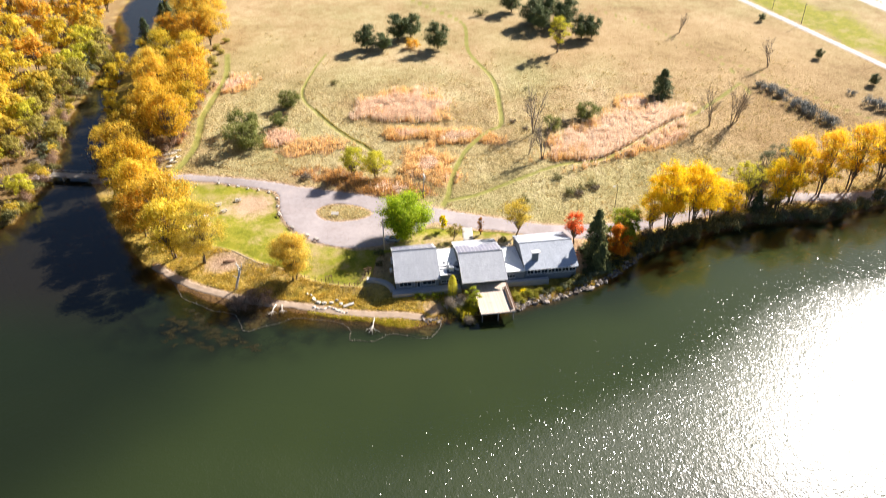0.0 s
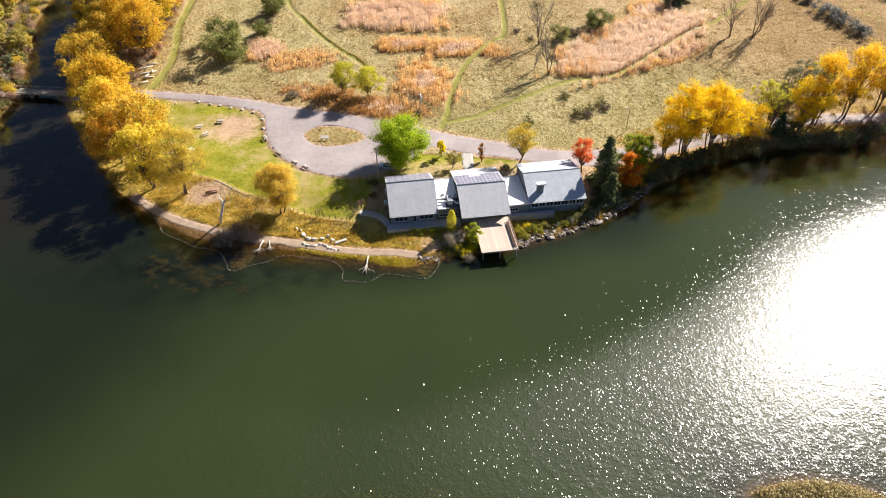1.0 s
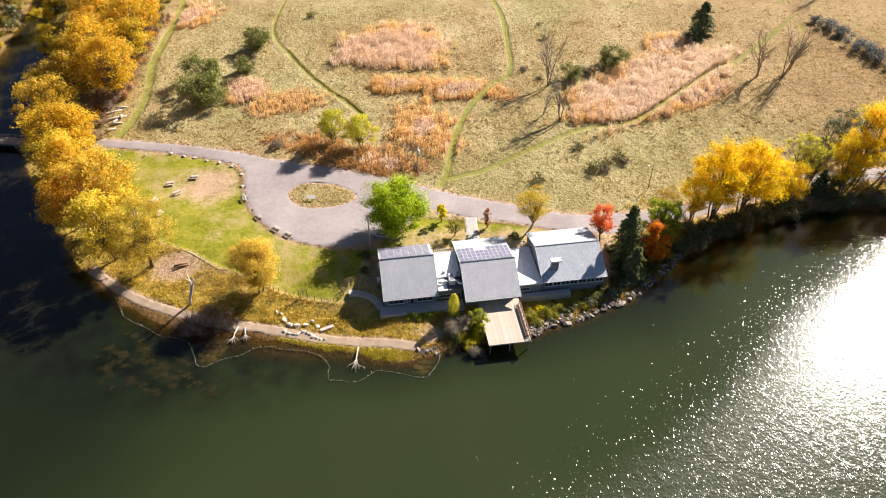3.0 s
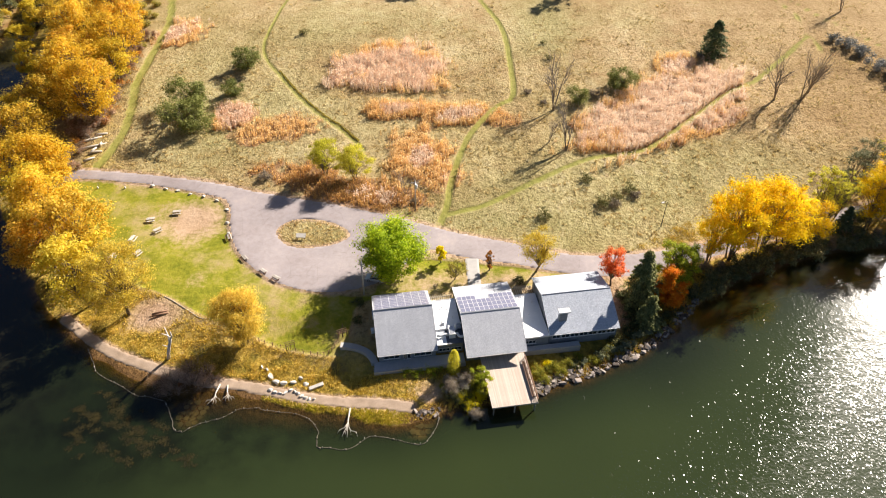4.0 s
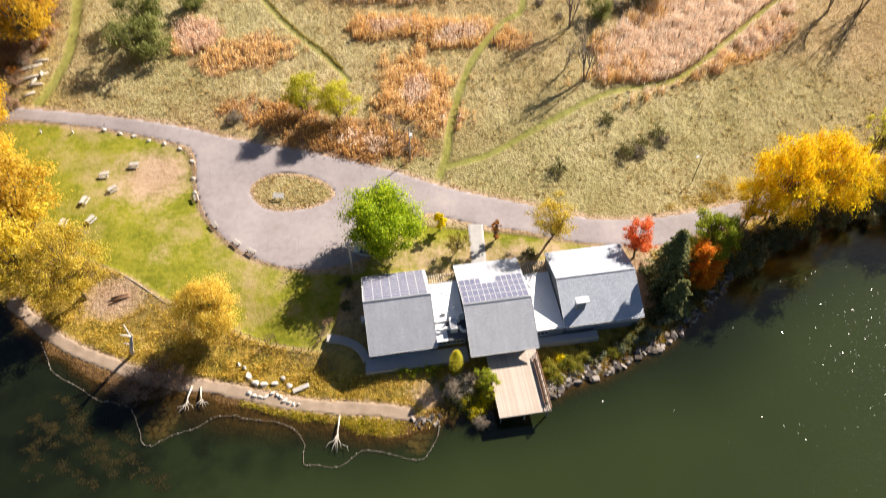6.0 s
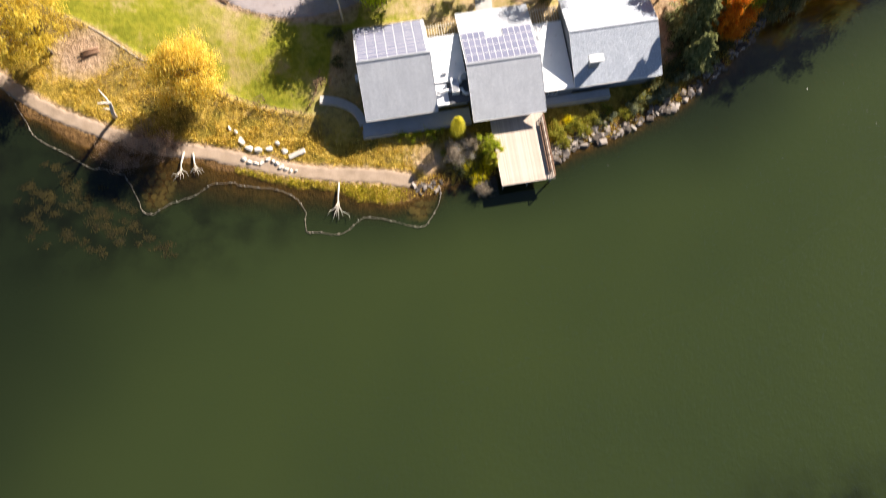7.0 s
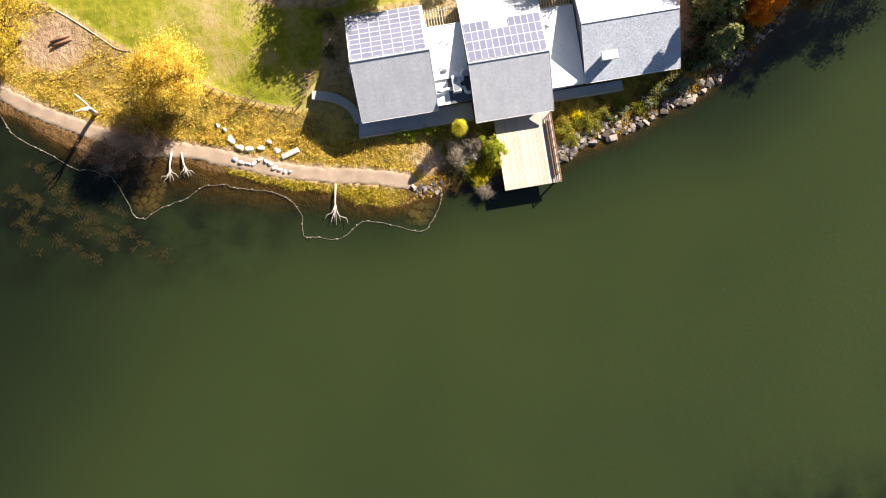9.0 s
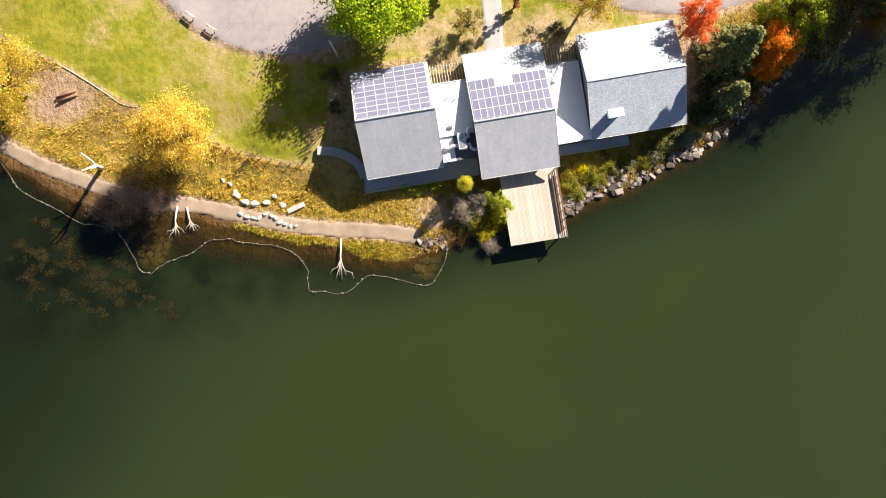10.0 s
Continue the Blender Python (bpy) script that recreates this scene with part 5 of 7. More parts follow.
for i, (cx, cy, a, b, turn, tall, tawny) in enumerate(REEDS):
    r = max(a, b) * 1.2
    x, y, rng = scatter(cx - r, cx + r, cy - r, cy + r, 5.6 if tall > 1.6 else 3.6, 100 + i)
    clear = np.min([line_distance(x, y, t) - h for t, h in zip(TRACKS, TRACK_HALF)], 0)
    v = reed_value(x, y, i)
    ok = (rng.uniform(size=len(x)) < np.clip(v * (4.5 - 3.0 * tawny) + 0.12, 0, 1)) & (clear > 0.2) & (road_value(x, y) < -0.4)
    # the pale heads thin out unevenly into tawny ones towards one side of each bed
    c, s_ = math.cos(radians(turn)), math.sin(radians(turn))
    along = ((x - cx) * c + (y - cy) * s_) / a
    pink = (v + 0.22 * wander(x, y, 11) + rng.normal(size=len(x)) * 0.12 - 0.16 * (along if i == 0 else -along) > 0.02 + 1.0 * tawny) & ok
    rest = (plume_russet, "russet brown") if tawny > 0.95 else (plume_gold, "tawny orange")
    for which, (mat_, word) in ((pink, (plume, "pale pink")), (ok & ~pink, rest)):
        if which.sum() > 20:
            xx, yy = x[which], y[which]
            stalks(xx, yy, land(xx, yy)[0], tall * (0.85 + 0.2 * wander(xx, yy, 4)), [mat_, mat_], "reed_bed", "dense bed of %s reed plumes in the meadow" % word, 200 + i, 0.075)

# dark sedge in the ditch beside a grass track
ditch = TRACKS[3][3:17] + np.array([0.9, 0.5])
t_ = np.linspace(0, 1, 420)
k_ = np.linspace(0, 1, len(ditch))
stalks(np.interp(t_, k_, ditch[:, 0]), np.interp(t_, k_, ditch[:, 1]), land(np.interp(t_, k_, ditch[:, 0]), np.interp(t_, k_, ditch[:, 1]))[0], np.full(420, 0.45), [OLIVE], "ditch_sedge", "dark sedge filling a narrow ditch in the meadow", 299, 0.12, 4, 0.5, "grass")

x, y, rng = scatter(-105, 160, 50, 215, 1.15, 7)
lawn_, track_, reed_, bare_, bank_ = masks(x, y)
swathe = wander(x * 0.8 + y * 0.5, y * 1.2 - x * 0.5, 2.6) + 0.5 * wander(x, y, 13)
ok = (lawn_ < 0.2) & (track_ < 0.2) & (reed_ < 0.6) & (road_value(x, y) < -0.5) & (land(x, y)[1] > 2) & (rng.uniform(size=len(x)) < 0.42 + 0.55 * swathe - 0.009 * np.clip(y - 115, 0, 100))
x, y = x[ok], y[ok]
stalks(x, y, land(x, y)[0], np.clip(0.50 + 0.22 * wander(x, y, 6), 0.2, 1), [straw], "meadow_grass", "dry straw coloured grass tussocks over the meadow", 301, 0.10, 6, 0.55, "grass")

x, y, rng = scatter(-85, 62, -4, 60, 15.0, 8)
lawn_, track_, reed_, bare_, bank_ = masks(x, y)
house = (x > -23) & (x < 37) & (y > 8.5 + 0.14 * (x + 16)) & (y < 36)
ok = (lawn_ < 0.3) & (bank_ > 0.1) & (line_distance(x, y, FOOTPATH) > 1.5) & (land(x, y)[1] > 0.3) & ((land(x, y)[1] > 3.2) | (x > -36)) & ~house & (road_value(x, y) < -0.5) & (bare_ < 0.4) & (rng.uniform(size=len(x)) < 0.7 + 0.4 * wander(x, y, 5))
x, y = x[ok], y[ok]
stalks(x, y, land(x, y)[0], 0.46 + 0.26 * np.clip(wander(x, y, 2.4), -1, 1), [rank], "bank_grass", "rank yellow and olive brown grass on the lake bank", 302, 0.055, 3, 0.6, "grass")
x, y, rng = scatter(-38, -8, -3, 8, 22.0, 12)
ok = (land(x, y)[1] > 0.2) & (line_distance(x, y, FOOTPATH) > 1.35) & (y < np.interp(x, FOOTPATH[:, 0], FOOTPATH[:, 1]))
x, y = x[ok], y[ok]
stalks(x, y, land(x, y)[0], 0.5 + 0.15 * wander(x, y, 3), [sedge], "shore_sedge", "bright yellow green sedge between path and water", 305, 0.055, 3, 0.5, "grass")

x, y, rng = scatter(-44, -24, 46, 58, 5.0, 9)
ok = signed(x, y, ISLE) > 0.4
x, y = x[ok], y[ok]
stalks(x, y, land(x, y)[0], 0.4 + 0.1 * wander(x, y, 3), [straw], "verge_grass", "dry tufted grass on the turning circle's island", 303, 0.08, 4, 0.5, "grass")

x, y, rng = scatter(50, 86, -83, -57, 9.0, 10)
ok = signed(x, y, ISLAND) > 0.5
x, y = x[ok], y[ok]
stalks(x, y, land(x, y)[0], 1.5 + 0.3 * wander(x, y, 4), [island_reed, island_reed], "island_reeds", "pale straw reeds covering the small island", 304, 0.10, 3, 0.22)

# ---------------------------------------------------------------- the house on the shore


def shingle_material(name, low, high, speckle):
    """Weathered shingles: courses with thin joints, pale granules, and faint streaks down the slope."""
    m, n, l, p = material(name, 0.75)
    c = n.new("ShaderNodeTexCoord").outputs["Object"]
    big, mid = noise_node(n, l, 0.35, 4, 0.6, c), noise_node(n, l, 4.5, 3, 0.7, c)
    streak = noise_node(n, l, 1.4, 3, 0.6, c, (1.0, 0.10, 0.10))
    brick = n.new("ShaderNodeTexBrick")
    brick.offset = 0.5
    for k, v in (("Scale", 1.0), ("Mortar Size", 0.010), ("Brick Width", 0.33), ("Row Height", 0.14)):
        brick.inputs[k].default_value = v
    dark = tuple(0.72 * v for v in low)
    brick.inputs["Color1"].default_value, brick.inputs["Color2"].default_value, brick.inputs["Mortar"].default_value = (*low, 1), (*high, 1), (*dark, 1)
    l.new(c, brick.inputs["Vector"])
    col = mix(n, l, 0.55, brick.outputs["Color"], ramp(n, l, big, [(0.3, (0.84, 0.84, 0.85)), (0.7, (1.10, 1.09, 1.07))]), "MULTIPLY")
    col = mix(n, l, 0.5, col, ramp(n, l, streak, [(0.3, (0.88, 0.88, 0.88)), (0.7, (1.08, 1.08, 1.08))]), "MULTIPLY")
    col = mix(n, l, speckle, col, ramp(n, l, mid, [(0.34, (0.72, 0.74, 0.78)), (0.66, (1.22, 1.21, 1.20))]), "MULTIPLY")
    l.new(col, p.inputs["Base Color"])
    bump(n, l, p, brick.outputs["Fac"], 0.5, -0.03)
    return m


def plank_material(name, low, high, across=(1.0, 0.08, 1.0), rough=0.8):
    m, n, l, p = material(name, rough)
    c = n.new("ShaderNodeTexCoord").outputs["Object"]
    info = n.new("ShaderNodeObjectInfo")
    f = noise_node(n, l, 5.0, 4, 0.65, c, across)
    f = value(n, l, "ADD", f, value(n, l, "MULTIPLY", value(n, l, "SUBTRACT", info.outputs["Random"], 0.5), 0.35))
    l.new(ramp(n, l, f, [(0.3, low), (0.72, high)]), p.inputs["Base Color"])
    bump(n, l, p, f, 0.3, 0.01)
    return m


shingle = shingle_material("grey_shingles", (0.505, 0.53, 0.57), (0.60, 0.62, 0.65), 0.22)
blue_shingle = shingle_material("blue_grey_shingles", (0.46, 0.51, 0.575), (0.59, 0.63, 0.68), 0.9)
siding = plain("grey_wood_siding", (0.17, 0.185, 0.20), (0.30, 0.32, 0.34), 1.2, 0.8, 0, 9.0, 0.3, 0.02, 0, (1, 1, 6))
membrane = plain("white_roof_membrane", (0.78, 0.80, 0.82), (0.90, 0.905, 0.91), 0.5, 0.6, 0, 5.0, 0.15, 0.01)
white_metal = plain("white_painted_metal", (0.70, 0.70, 0.70), (0.84, 0.84, 0.83), 1.0, 0.45, 0.0, 9.0, 0.1, 0.01)
grey_metal = plain("galvanised_metal", (0.42, 0.43, 0.45), (0.60, 0.61, 0.62), 1.5, 0.4, 0.8, 12.0, 0.1, 0.01)
terrace_stone = plain("grey_terrace_slab", (0.44, 0.45, 0.46), (0.58, 0.58, 0.58), 0.8, 0.85, 0, 7.0, 0.2, 0.02)
dark_rubber = plain("dark_rubber_roof", (0.09, 0.095, 0.11), (0.17, 0.175, 0.19), 0.8, 0.8, 0, 6.0, 0.2, 0.02)
deck_wood = plank_material("pale_deck_boards", (0.50, 0.41, 0.33), (0.66, 0.57, 0.48), (1.0, 0.1, 1.0))
rail_wood = plank_material("brown_rail_timber", (0.16, 0.085, 0.05), (0.30, 0.18, 0.11), (1.0, 0.2, 1.0))
grey_timber = plank_material("weathered_timber", (0.22, 0.20, 0.17), (0.42, 0.38, 0.33), (1.0, 0.2, 1.0))
slat_wood = plank_material("pale_slats", (0.48, 0.43, 0.33), (0.70, 0.64, 0.52), (1.0, 0.2, 1.0))


def glass_material():
    m, n, l, p = material("dark_window_glass", 0.06)
    l.new(ramp(n, l, noise_node(n, l, 0.8, 2), [(0.3, (0.015, 0.02, 0.025)), (0.7, (0.05, 0.06, 0.07))]), p.inputs["Base Color"])
    p.inputs["Specular IOR Level"].default_value = 0.6
    return m


def cell_material():
    m, n, l, p = material("solar_cells", 0.28)
    c, info = n.new("ShaderNodeTexCoord").outputs["Object"], n.new("ShaderNodeObjectInfo")
    f = value(n, l, "ADD", value(n, l, "MULTIPLY", noise_node(n, l, 2.0, 3, 0.6, c), 0.5), value(n, l, "MULTIPLY", info.outputs["Random"], 0.5))
    l.new(ramp(n, l, f, [(0.2, (0.175, 0.185, 0.265)), (0.8, (0.225, 0.23, 0.315))]), p.inputs["Base Color"])
    p.inputs["Specular IOR Level"].default_value = 0.7
    return m


window_glass, cells = glass_material(), cell_material()
HX, HY, HTURN = -14.8, 10.6, 8.6
house_pose = pose(HX, HY, 0, 0, 0, HTURN)
house = thing("lake_house", "grey house of three gabled wings with solar panels", "house", house_pose)


def wing(x0, y0, width, ridge, depth, zf, zr, zb, front_wall, back_wall, cover):
    """Walls and the two roof slopes of a gabled wing; y runs from the lake eave to the back eave."""
    x1 = x0 + width
    th = 0.28

    def roof_z(y):
        return zf + (zr - zf) * y / ridge if y < ridge else zr + (zb - zr) * (y - ridge) / (depth - ridge)

    prof = [(front_wall, -0.6), (front_wall, roof_z(front_wall) - th), (ridge, zr - th), (back_wall, roof_z(back_wall) - th), (back_wall, -0.6)]
    k, i0, i1 = len(prof), x0 + 0.25, x1 - 0.25
    s = Shape().add([(i0, y0 + y, z) for y, z in prof] + [(i1, y0 + y, z) for y, z in prof], [tuple(range(k)), tuple(reversed(range(k, 2 * k)))] + [(i, i + k, (i + 1) % k + k, (i + 1) % k) for i in range(k)])
    part("wall", s, siding, house)
    front = Shape().slab([(x0, y0, zf), (x1, y0, zf), (x1, y0 + ridge, zr), (x0, y0 + ridge, zr)], th)
    back = Shape().slab([(x0, y0 + ridge + 0.002, zr), (x1, y0 + ridge + 0.002, zr), (x1, y0 + depth, zb), (x0, y0 + depth, zb)], th)
    a, b = part("roof", front, cover, house, "grey shingled slope facing the lake"), part("roof", back, cover, house, "sunlit shingled slope facing the lane")
    part("ridge_cap", Shape().tube([(x0 - 0.02, y0 + ridge, zr + 0.01), (x1 + 0.02, y0 + ridge, zr + 0.01)], 0.11, 6), grey_metal, a)
    part("gutter", Shape().box(x0, y0 - 0.14, zf - 0.22, x1, y0 - 0.003, zf - 0.06), white_metal, a)
    for xe in (x0 - 0.05, x1 + 0.003):
        part("fascia", Shape().slab([(xe, y0, zf + 0.03), (xe + 0.047, y0, zf + 0.03), (xe + 0.047, y0 + ridge, zr + 0.03), (xe, y0 + ridge, zr + 0.03)], 0.3), white_metal, a)
        part("fascia", Shape().slab([(xe, y0 + ridge, zr + 0.03), (xe + 0.047, y0 + ridge, zr + 0.03), (xe + 0.047, y0 + depth, zb + 0.03), (xe, y0 + depth, zb + 0.03)], 0.3), white_metal, b)
    return a, b


def panel_mesh(w, h):
    """A framed solar panel lying flat, its cells inset."""
    f, z = 0.036, 0.05
    v = [(0, 0, 0), (w, 0, 0), (w, h, 0), (0, h, 0), (0, 0, z), (w, 0, z), (w, h, z), (0, h, z),
         (f, f, z), (w - f, f, z), (w - f, h - f, z), (f, h - f, z), (f, f, z - 0.012), (w - f, f, z - 0.012), (w - f, h - f, z - 0.012), (f, h - f, z - 0.012)]
    side = [(i, (i + 1) % 4, (i + 1) % 4 + 4, i + 4) for i in range(4)]
    rim = [(i + 4, (i + 1) % 4 + 4, (i + 1) % 4 + 8, i + 8) for i in range(4)]
    lip = [(i + 8, (i + 1) % 4 + 8, (i + 1) % 4 + 12, i + 12) for i in range(4)]
    me = bpy.data.meshes.new("solar_panel")
    me.from_pydata(v, [], [(3, 2, 1, 0), (12, 13, 14, 15)] + side + rim + lip)
    me.materials.append(white_metal)
    me.materials.append(cells)
    me.polygons[1].material_index = 1
    return me


def panels(roof, x0, y0, width, ridge, depth, zr, zb, pw, ph, rows, margin):
    """Panels in rows down the back slope from the ridge; rows lists the columns that are filled."""
    me = panel_mesh(pw - 0.03, ph - 0.03)
    slope = math.degrees(math.atan2(zb - zr, depth - ridge))
    base = pose(x0 + margin, y0 + ridge, zr, slope, 0, 0)
    for r, cols in enumerate(rows):
        for c in cols:
            part("solar_panel", me, None, roof, m=base @ pose(c * pw, 0.35 + r * ph, 0.07))


def opening(x0, x1, z0, z1, y, frame_mat, bars=1):
    """A glazed window facing the lake: frame, sill and panes."""
    f = 0.07
    s = Shape().box(x0, y - 0.06, z0, x1, y + 0.02, z0 + f).box(x0, y - 0.06, z1 - f, x1, y + 0.02, z1)
    k = bars + 1
    for i in range(k + 1):
        xx = x0 + (x1 - x0 - f) * i / k
        s.box(xx, y - 0.058, z0 + f, xx + f, y + 0.018, z1 - f)
    w = part("window", s, frame_mat, house)
    for i in range(k):
        a = x0 + (x1 - x0 - f) * i / k + f
        b = x0 + (x1 - x0 - f) * (i + 1) / k
        part("pane", Shape().box(a, y - 0.03, z0 + f, b, y - 0.02, z1 - f), window_glass, w)
    part("window_sill", Shape().box(x0 - 0.08, y - 0.16, z0 - 0.06, x1 + 0.08, y - 0.062, z0), frame_mat, w)
    return w


B1 = dict(x0=0.0, y0=0.0, width=12.4, ridge=8.5, depth=16.8, zf=5.0, zr=9.6, zb=5.6)
B2 = dict(x0=18.06, y0=-2.93, width=12.6, ridge=8.4, depth=19.9, zf=5.0, zr=9.1, zb=5.6)
B3 = dict(x0=36.38, y0=0.47, width=15.35, ridge=8.4, depth=16.5, zf=5.0, zr=8.6, zb=6.0)
_, back1 = wing(front_wall=1.0, back_wall=16.4, cover=shingle, **B1)
_, back2 = wing(front_wall=2.2, back_wall=19.5, cover=shingle, **B2)
wing(front_wall=0.7, back_wall=16.1, cover=blue_shingle, **B3)
panels(back1, 0.0, 0.0, 12.4, 8.5, 16.8, 9.6, 5.6, 1.66, 0.985, [range(7)] * 9, 0.3)
panels(back2, 18.06, -2.93, 12.6, 8.4, 19.9, 9.1, 5.6, 1.01, 1.68, [range(12), range(12), range(12), [0, 1, 2, 3, 7, 8, 9, 10, 11]], 0.22)

# flat roofed links between the wings
for x0, x1, y0, y1, z in ((12.41, 18.05, 4.6, 12.9, 6.0), (30.67, 36.37, 0.6, 13.2, 4.75)):
    part("wall", Shape().box(x0 + 0.02, y0 + 0.2, -0.6, x1 - 0.02, y1 - 0.2, z - 0.25), siding, house)
    flat = part("roof", Shape().box(x0, y0, z - 0.25, x1, y1, z), membrane, house, "flat roof in white membrane between the wings")
    part("roof_edge", Shape().box(x0, y0 - 0.12, z - 0.3, x1, y0 - 0.002, z + 0.1), white_metal, flat)
    part("roof_edge", Shape().box(x0, y1 + 0.002, z - 0.3, x1, y1 + 0.12, z + 0.1), white_metal, flat)
LOW = 5.7
part("wall", Shape().box(12.43, 1.8, -0.6, 18.03, 4.46, LOW - 0.22), siding, house)
part("roof", Shape().box(12.41, 0.5, LOW - 0.21, 14.5, 4.47, LOW), membrane, house, "low white roof in front of the link")
part("roof", Shape().box(14.503, 0.5, LOW - 0.21, 18.05, 4.47, LOW - 0.03), dark_rubber, house, "dark rubber roof under the air handler")
opening(12.9, 15.2, 2.2, 3.1, 1.8, white_metal, 2)
opening(15.5, 17.7, 2.2, 3.1, 1.8, white_metal, 2)
opening(31.2, 33.6, 2.6, 3.6, 0.8, white_metal, 2)

# lake front windows
opening(1.2, 4.6, 2.6, 4.4, 1.0, white_metal, 2)
opening(5.4, 6.9, 2.05, 4.4, 1.0, white_metal, 1)
opening(7.6, 11.2, 2.6, 4.4, 1.0, white_metal, 2)
for i in range(4):
    opening(19.0 + i * 2.8, 21.4 + i * 2.8, 2.85, 5.2, -0.73, grey_timber, 1)
for i in range(7):
    opening(37.2 + i * 2.02, 39.0 + i * 2.02, 2.9, 4.5, 1.17, white_metal, 1)
door = part("door", Shape().box(5.55, 0.90, 2.02, 6.0, 0.94, 3.7), grey_timber, house)
part("handle", Shape().tube([(5.92, 0.86, 2.9), (5.92, 0.86, 3.15)], 0.02, 6), grey_metal, door)

# chimney on the eastern wing
ch = part("chimney", Shape().box(38.9, 2.95, 4.6, 40.6, 3.85, 8.7), siding, house, "boxed chimney clad in grey siding")
part("cap", Shape().soft(38.55, 2.65, 8.702, 41.1, 4.05, 9.0, 0.06), white_metal, ch, "flat white chimney cap")
part("flashing", Shape().box(38.7, 2.75, 5.25, 40.8, 2.94, 5.75), grey_metal, ch)

# air handler and ducts on the low roof
unit_ = part("air_handler", Shape().soft(15.15, 2.0, LOW - 0.02, 16.45, 4.6, LOW + 1.25, 0.06), white_metal, house, "white rooftop air handler")
part("fan_cover", Shape().tube([(15.8, 3.9, LOW + 1.252), (15.8, 3.9, LOW + 1.32)], 0.42, 14), grey_metal, unit_)
part("access_panel", Shape().soft(15.35, 2.2, LOW + 1.252, 16.25, 3.2, LOW + 1.29, 0.015), grey_metal, unit_)
part("duct", Shape().tube([(16.4, 3.7, LOW + 0.7), (16.9, 3.9, LOW + 0.75), (16.95, 4.7, LOW + 0.75), (17.2, 5.2, LOW + 0.75), (18.3, 5.3, LOW + 0.7)], 0.30, 8), white_metal, unit_, smooth=True)
part("duct", Shape().tube([(15.2, 2.7, LOW + 0.55), (14.3, 2.8, LOW + 0.55), (13.4, 2.5, LOW + 0.55), (12.6, 2.7, LOW + 0.5)], 0.28, 8), white_metal, unit_, smooth=True)
part("duct", Shape().tube([(16.4, 2.6, LOW + 0.6), (16.95, 2.7, LOW + 0.6), (17.1, 2.0, LOW + 0.6), (17.5, 1.7, LOW + 0.6), (18.3, 1.8, LOW + 0.55)], 0.28, 8), white_metal, unit_, smooth=True)
for px, py, pz in ((14.2, 6.6, 6.0), (16.6, 7.4, 6.0), (14.8, 10.6, 6.0), (15.9, 10.2, 6.0), (33.4, 7.0, 4.75), (34.9, 10.4, 4.75)):
    part("vent_pipe", Shape().tube([(px, py, pz), (px, py, pz + 0.5), (px, py, pz + 0.51)], [0.09, 0.09, 0.14], 8), white_metal, house)
part("roof_hood", Shape().soft(14.0, 5.6, 6.0, 14.7, 6.1, 6.45, 0.1), grey_metal, house)
part("meter_box", Shape().soft(-0.28, 12.2, 2.6, 0.24, 13.6, 4.4, 0.04), white_metal, house)
part("condenser", Shape().soft(-0.9, 8.6, 2.2, -0.1, 9.6, 3.3, 0.05), white_metal, house)

# slatted pergolas behind the links
for x0, x1, y0, y1 in ((12.5, 17.9, 13.15, 16.4), (30.8, 36.2, 13.45, 16.6)):
    perg = thing("pergola", "pale slatted timber pergola over the entrance court", "pergola", house_pose, "pergolas")
    for yy in (y0 + 0.3, y1 - 0.3):
        part("beam", Shape().box(x0, yy - 0.07, 3.75, x1, yy + 0.07, 4.0), slat_wood, perg)
        for xx in (x0 + 0.2, x1 - 0.35):
            part("post", Shape().box(xx, yy - 0.07, 2.0, xx + 0.14, yy + 0.07, 3.748), slat_wood, perg)
    me = Shape().soft(-0.05, 0, 0, 0.05, y1 - y0, 0.2, 0.01).mesh("slat", slat_wood)
    k = int((x1 - x0) / 0.42)
    for i in range(k):
        part("slat", me, None, perg, m=pose(x0 + 0.2 + i * (x1 - x0 - 0.4) / (k - 1), y0, 4.002))

# terraces, ramp and deck
terrace = thing("terrace", "grey stone terrace with a low edge along the lake front", "terrace", house_pose)
part("slab", Shape().soft(-0.85, -1.75, 0.2, 18.0, 0.98, 2.0, 0.03), terrace_stone, terrace)
part("kerb", Shape().soft(-0.85, -1.95, 0.2, 18.0, -1.753, 2.28, 0.03), concrete, terrace)
part("kerb", Shape().soft(-1.05, -1.95, 0.2, -0.853, -0.6, 2.28, 0.03), concrete, terrace)
terrace2 = thing("terrace", "narrow grey terrace under the eastern wing's windows", "terrace", house_pose)
part("slab", Shape().soft(31.0, -0.85, 0.4, 43.0, 0.55, 2.05, 0.03), terrace_stone, terrace2)
part("kerb", Shape().soft(31.0, -1.03, 0.4, 43.0, -0.853, 2.3, 0.03), concrete, terrace2)

ramp_line = curve([(-23.2, 15.6), (-21.2, 15.5), (-19.2, 15.0), (-17.4, 14.0), (-16.2, 12.6), (-15.6, 11.2)], 4)
s, k = Shape(), len(ramp_line)
for i in range(k):
    d = Vector((*(ramp_line[min(i + 1, k - 1)] - ramp_line[max(i - 1, 0)]), 0)).normalized() * 0.7
    x, y, z = *ramp_line[i], 2.75 - 0.6 * i / k
    s.v += [(x + d.y, y - d.x, z), (x - d.y, y + d.x, z), (x - d.y, y + d.x, z - 1.2), (x + d.y, y - d.x, z - 1.2)]
    if i:
        s.f += [(4 * i - 4 + a, 4 * i - 4 + (a + 1) % 4, 4 * i + (a + 1) % 4, 4 * i + a) for a in range(4)]
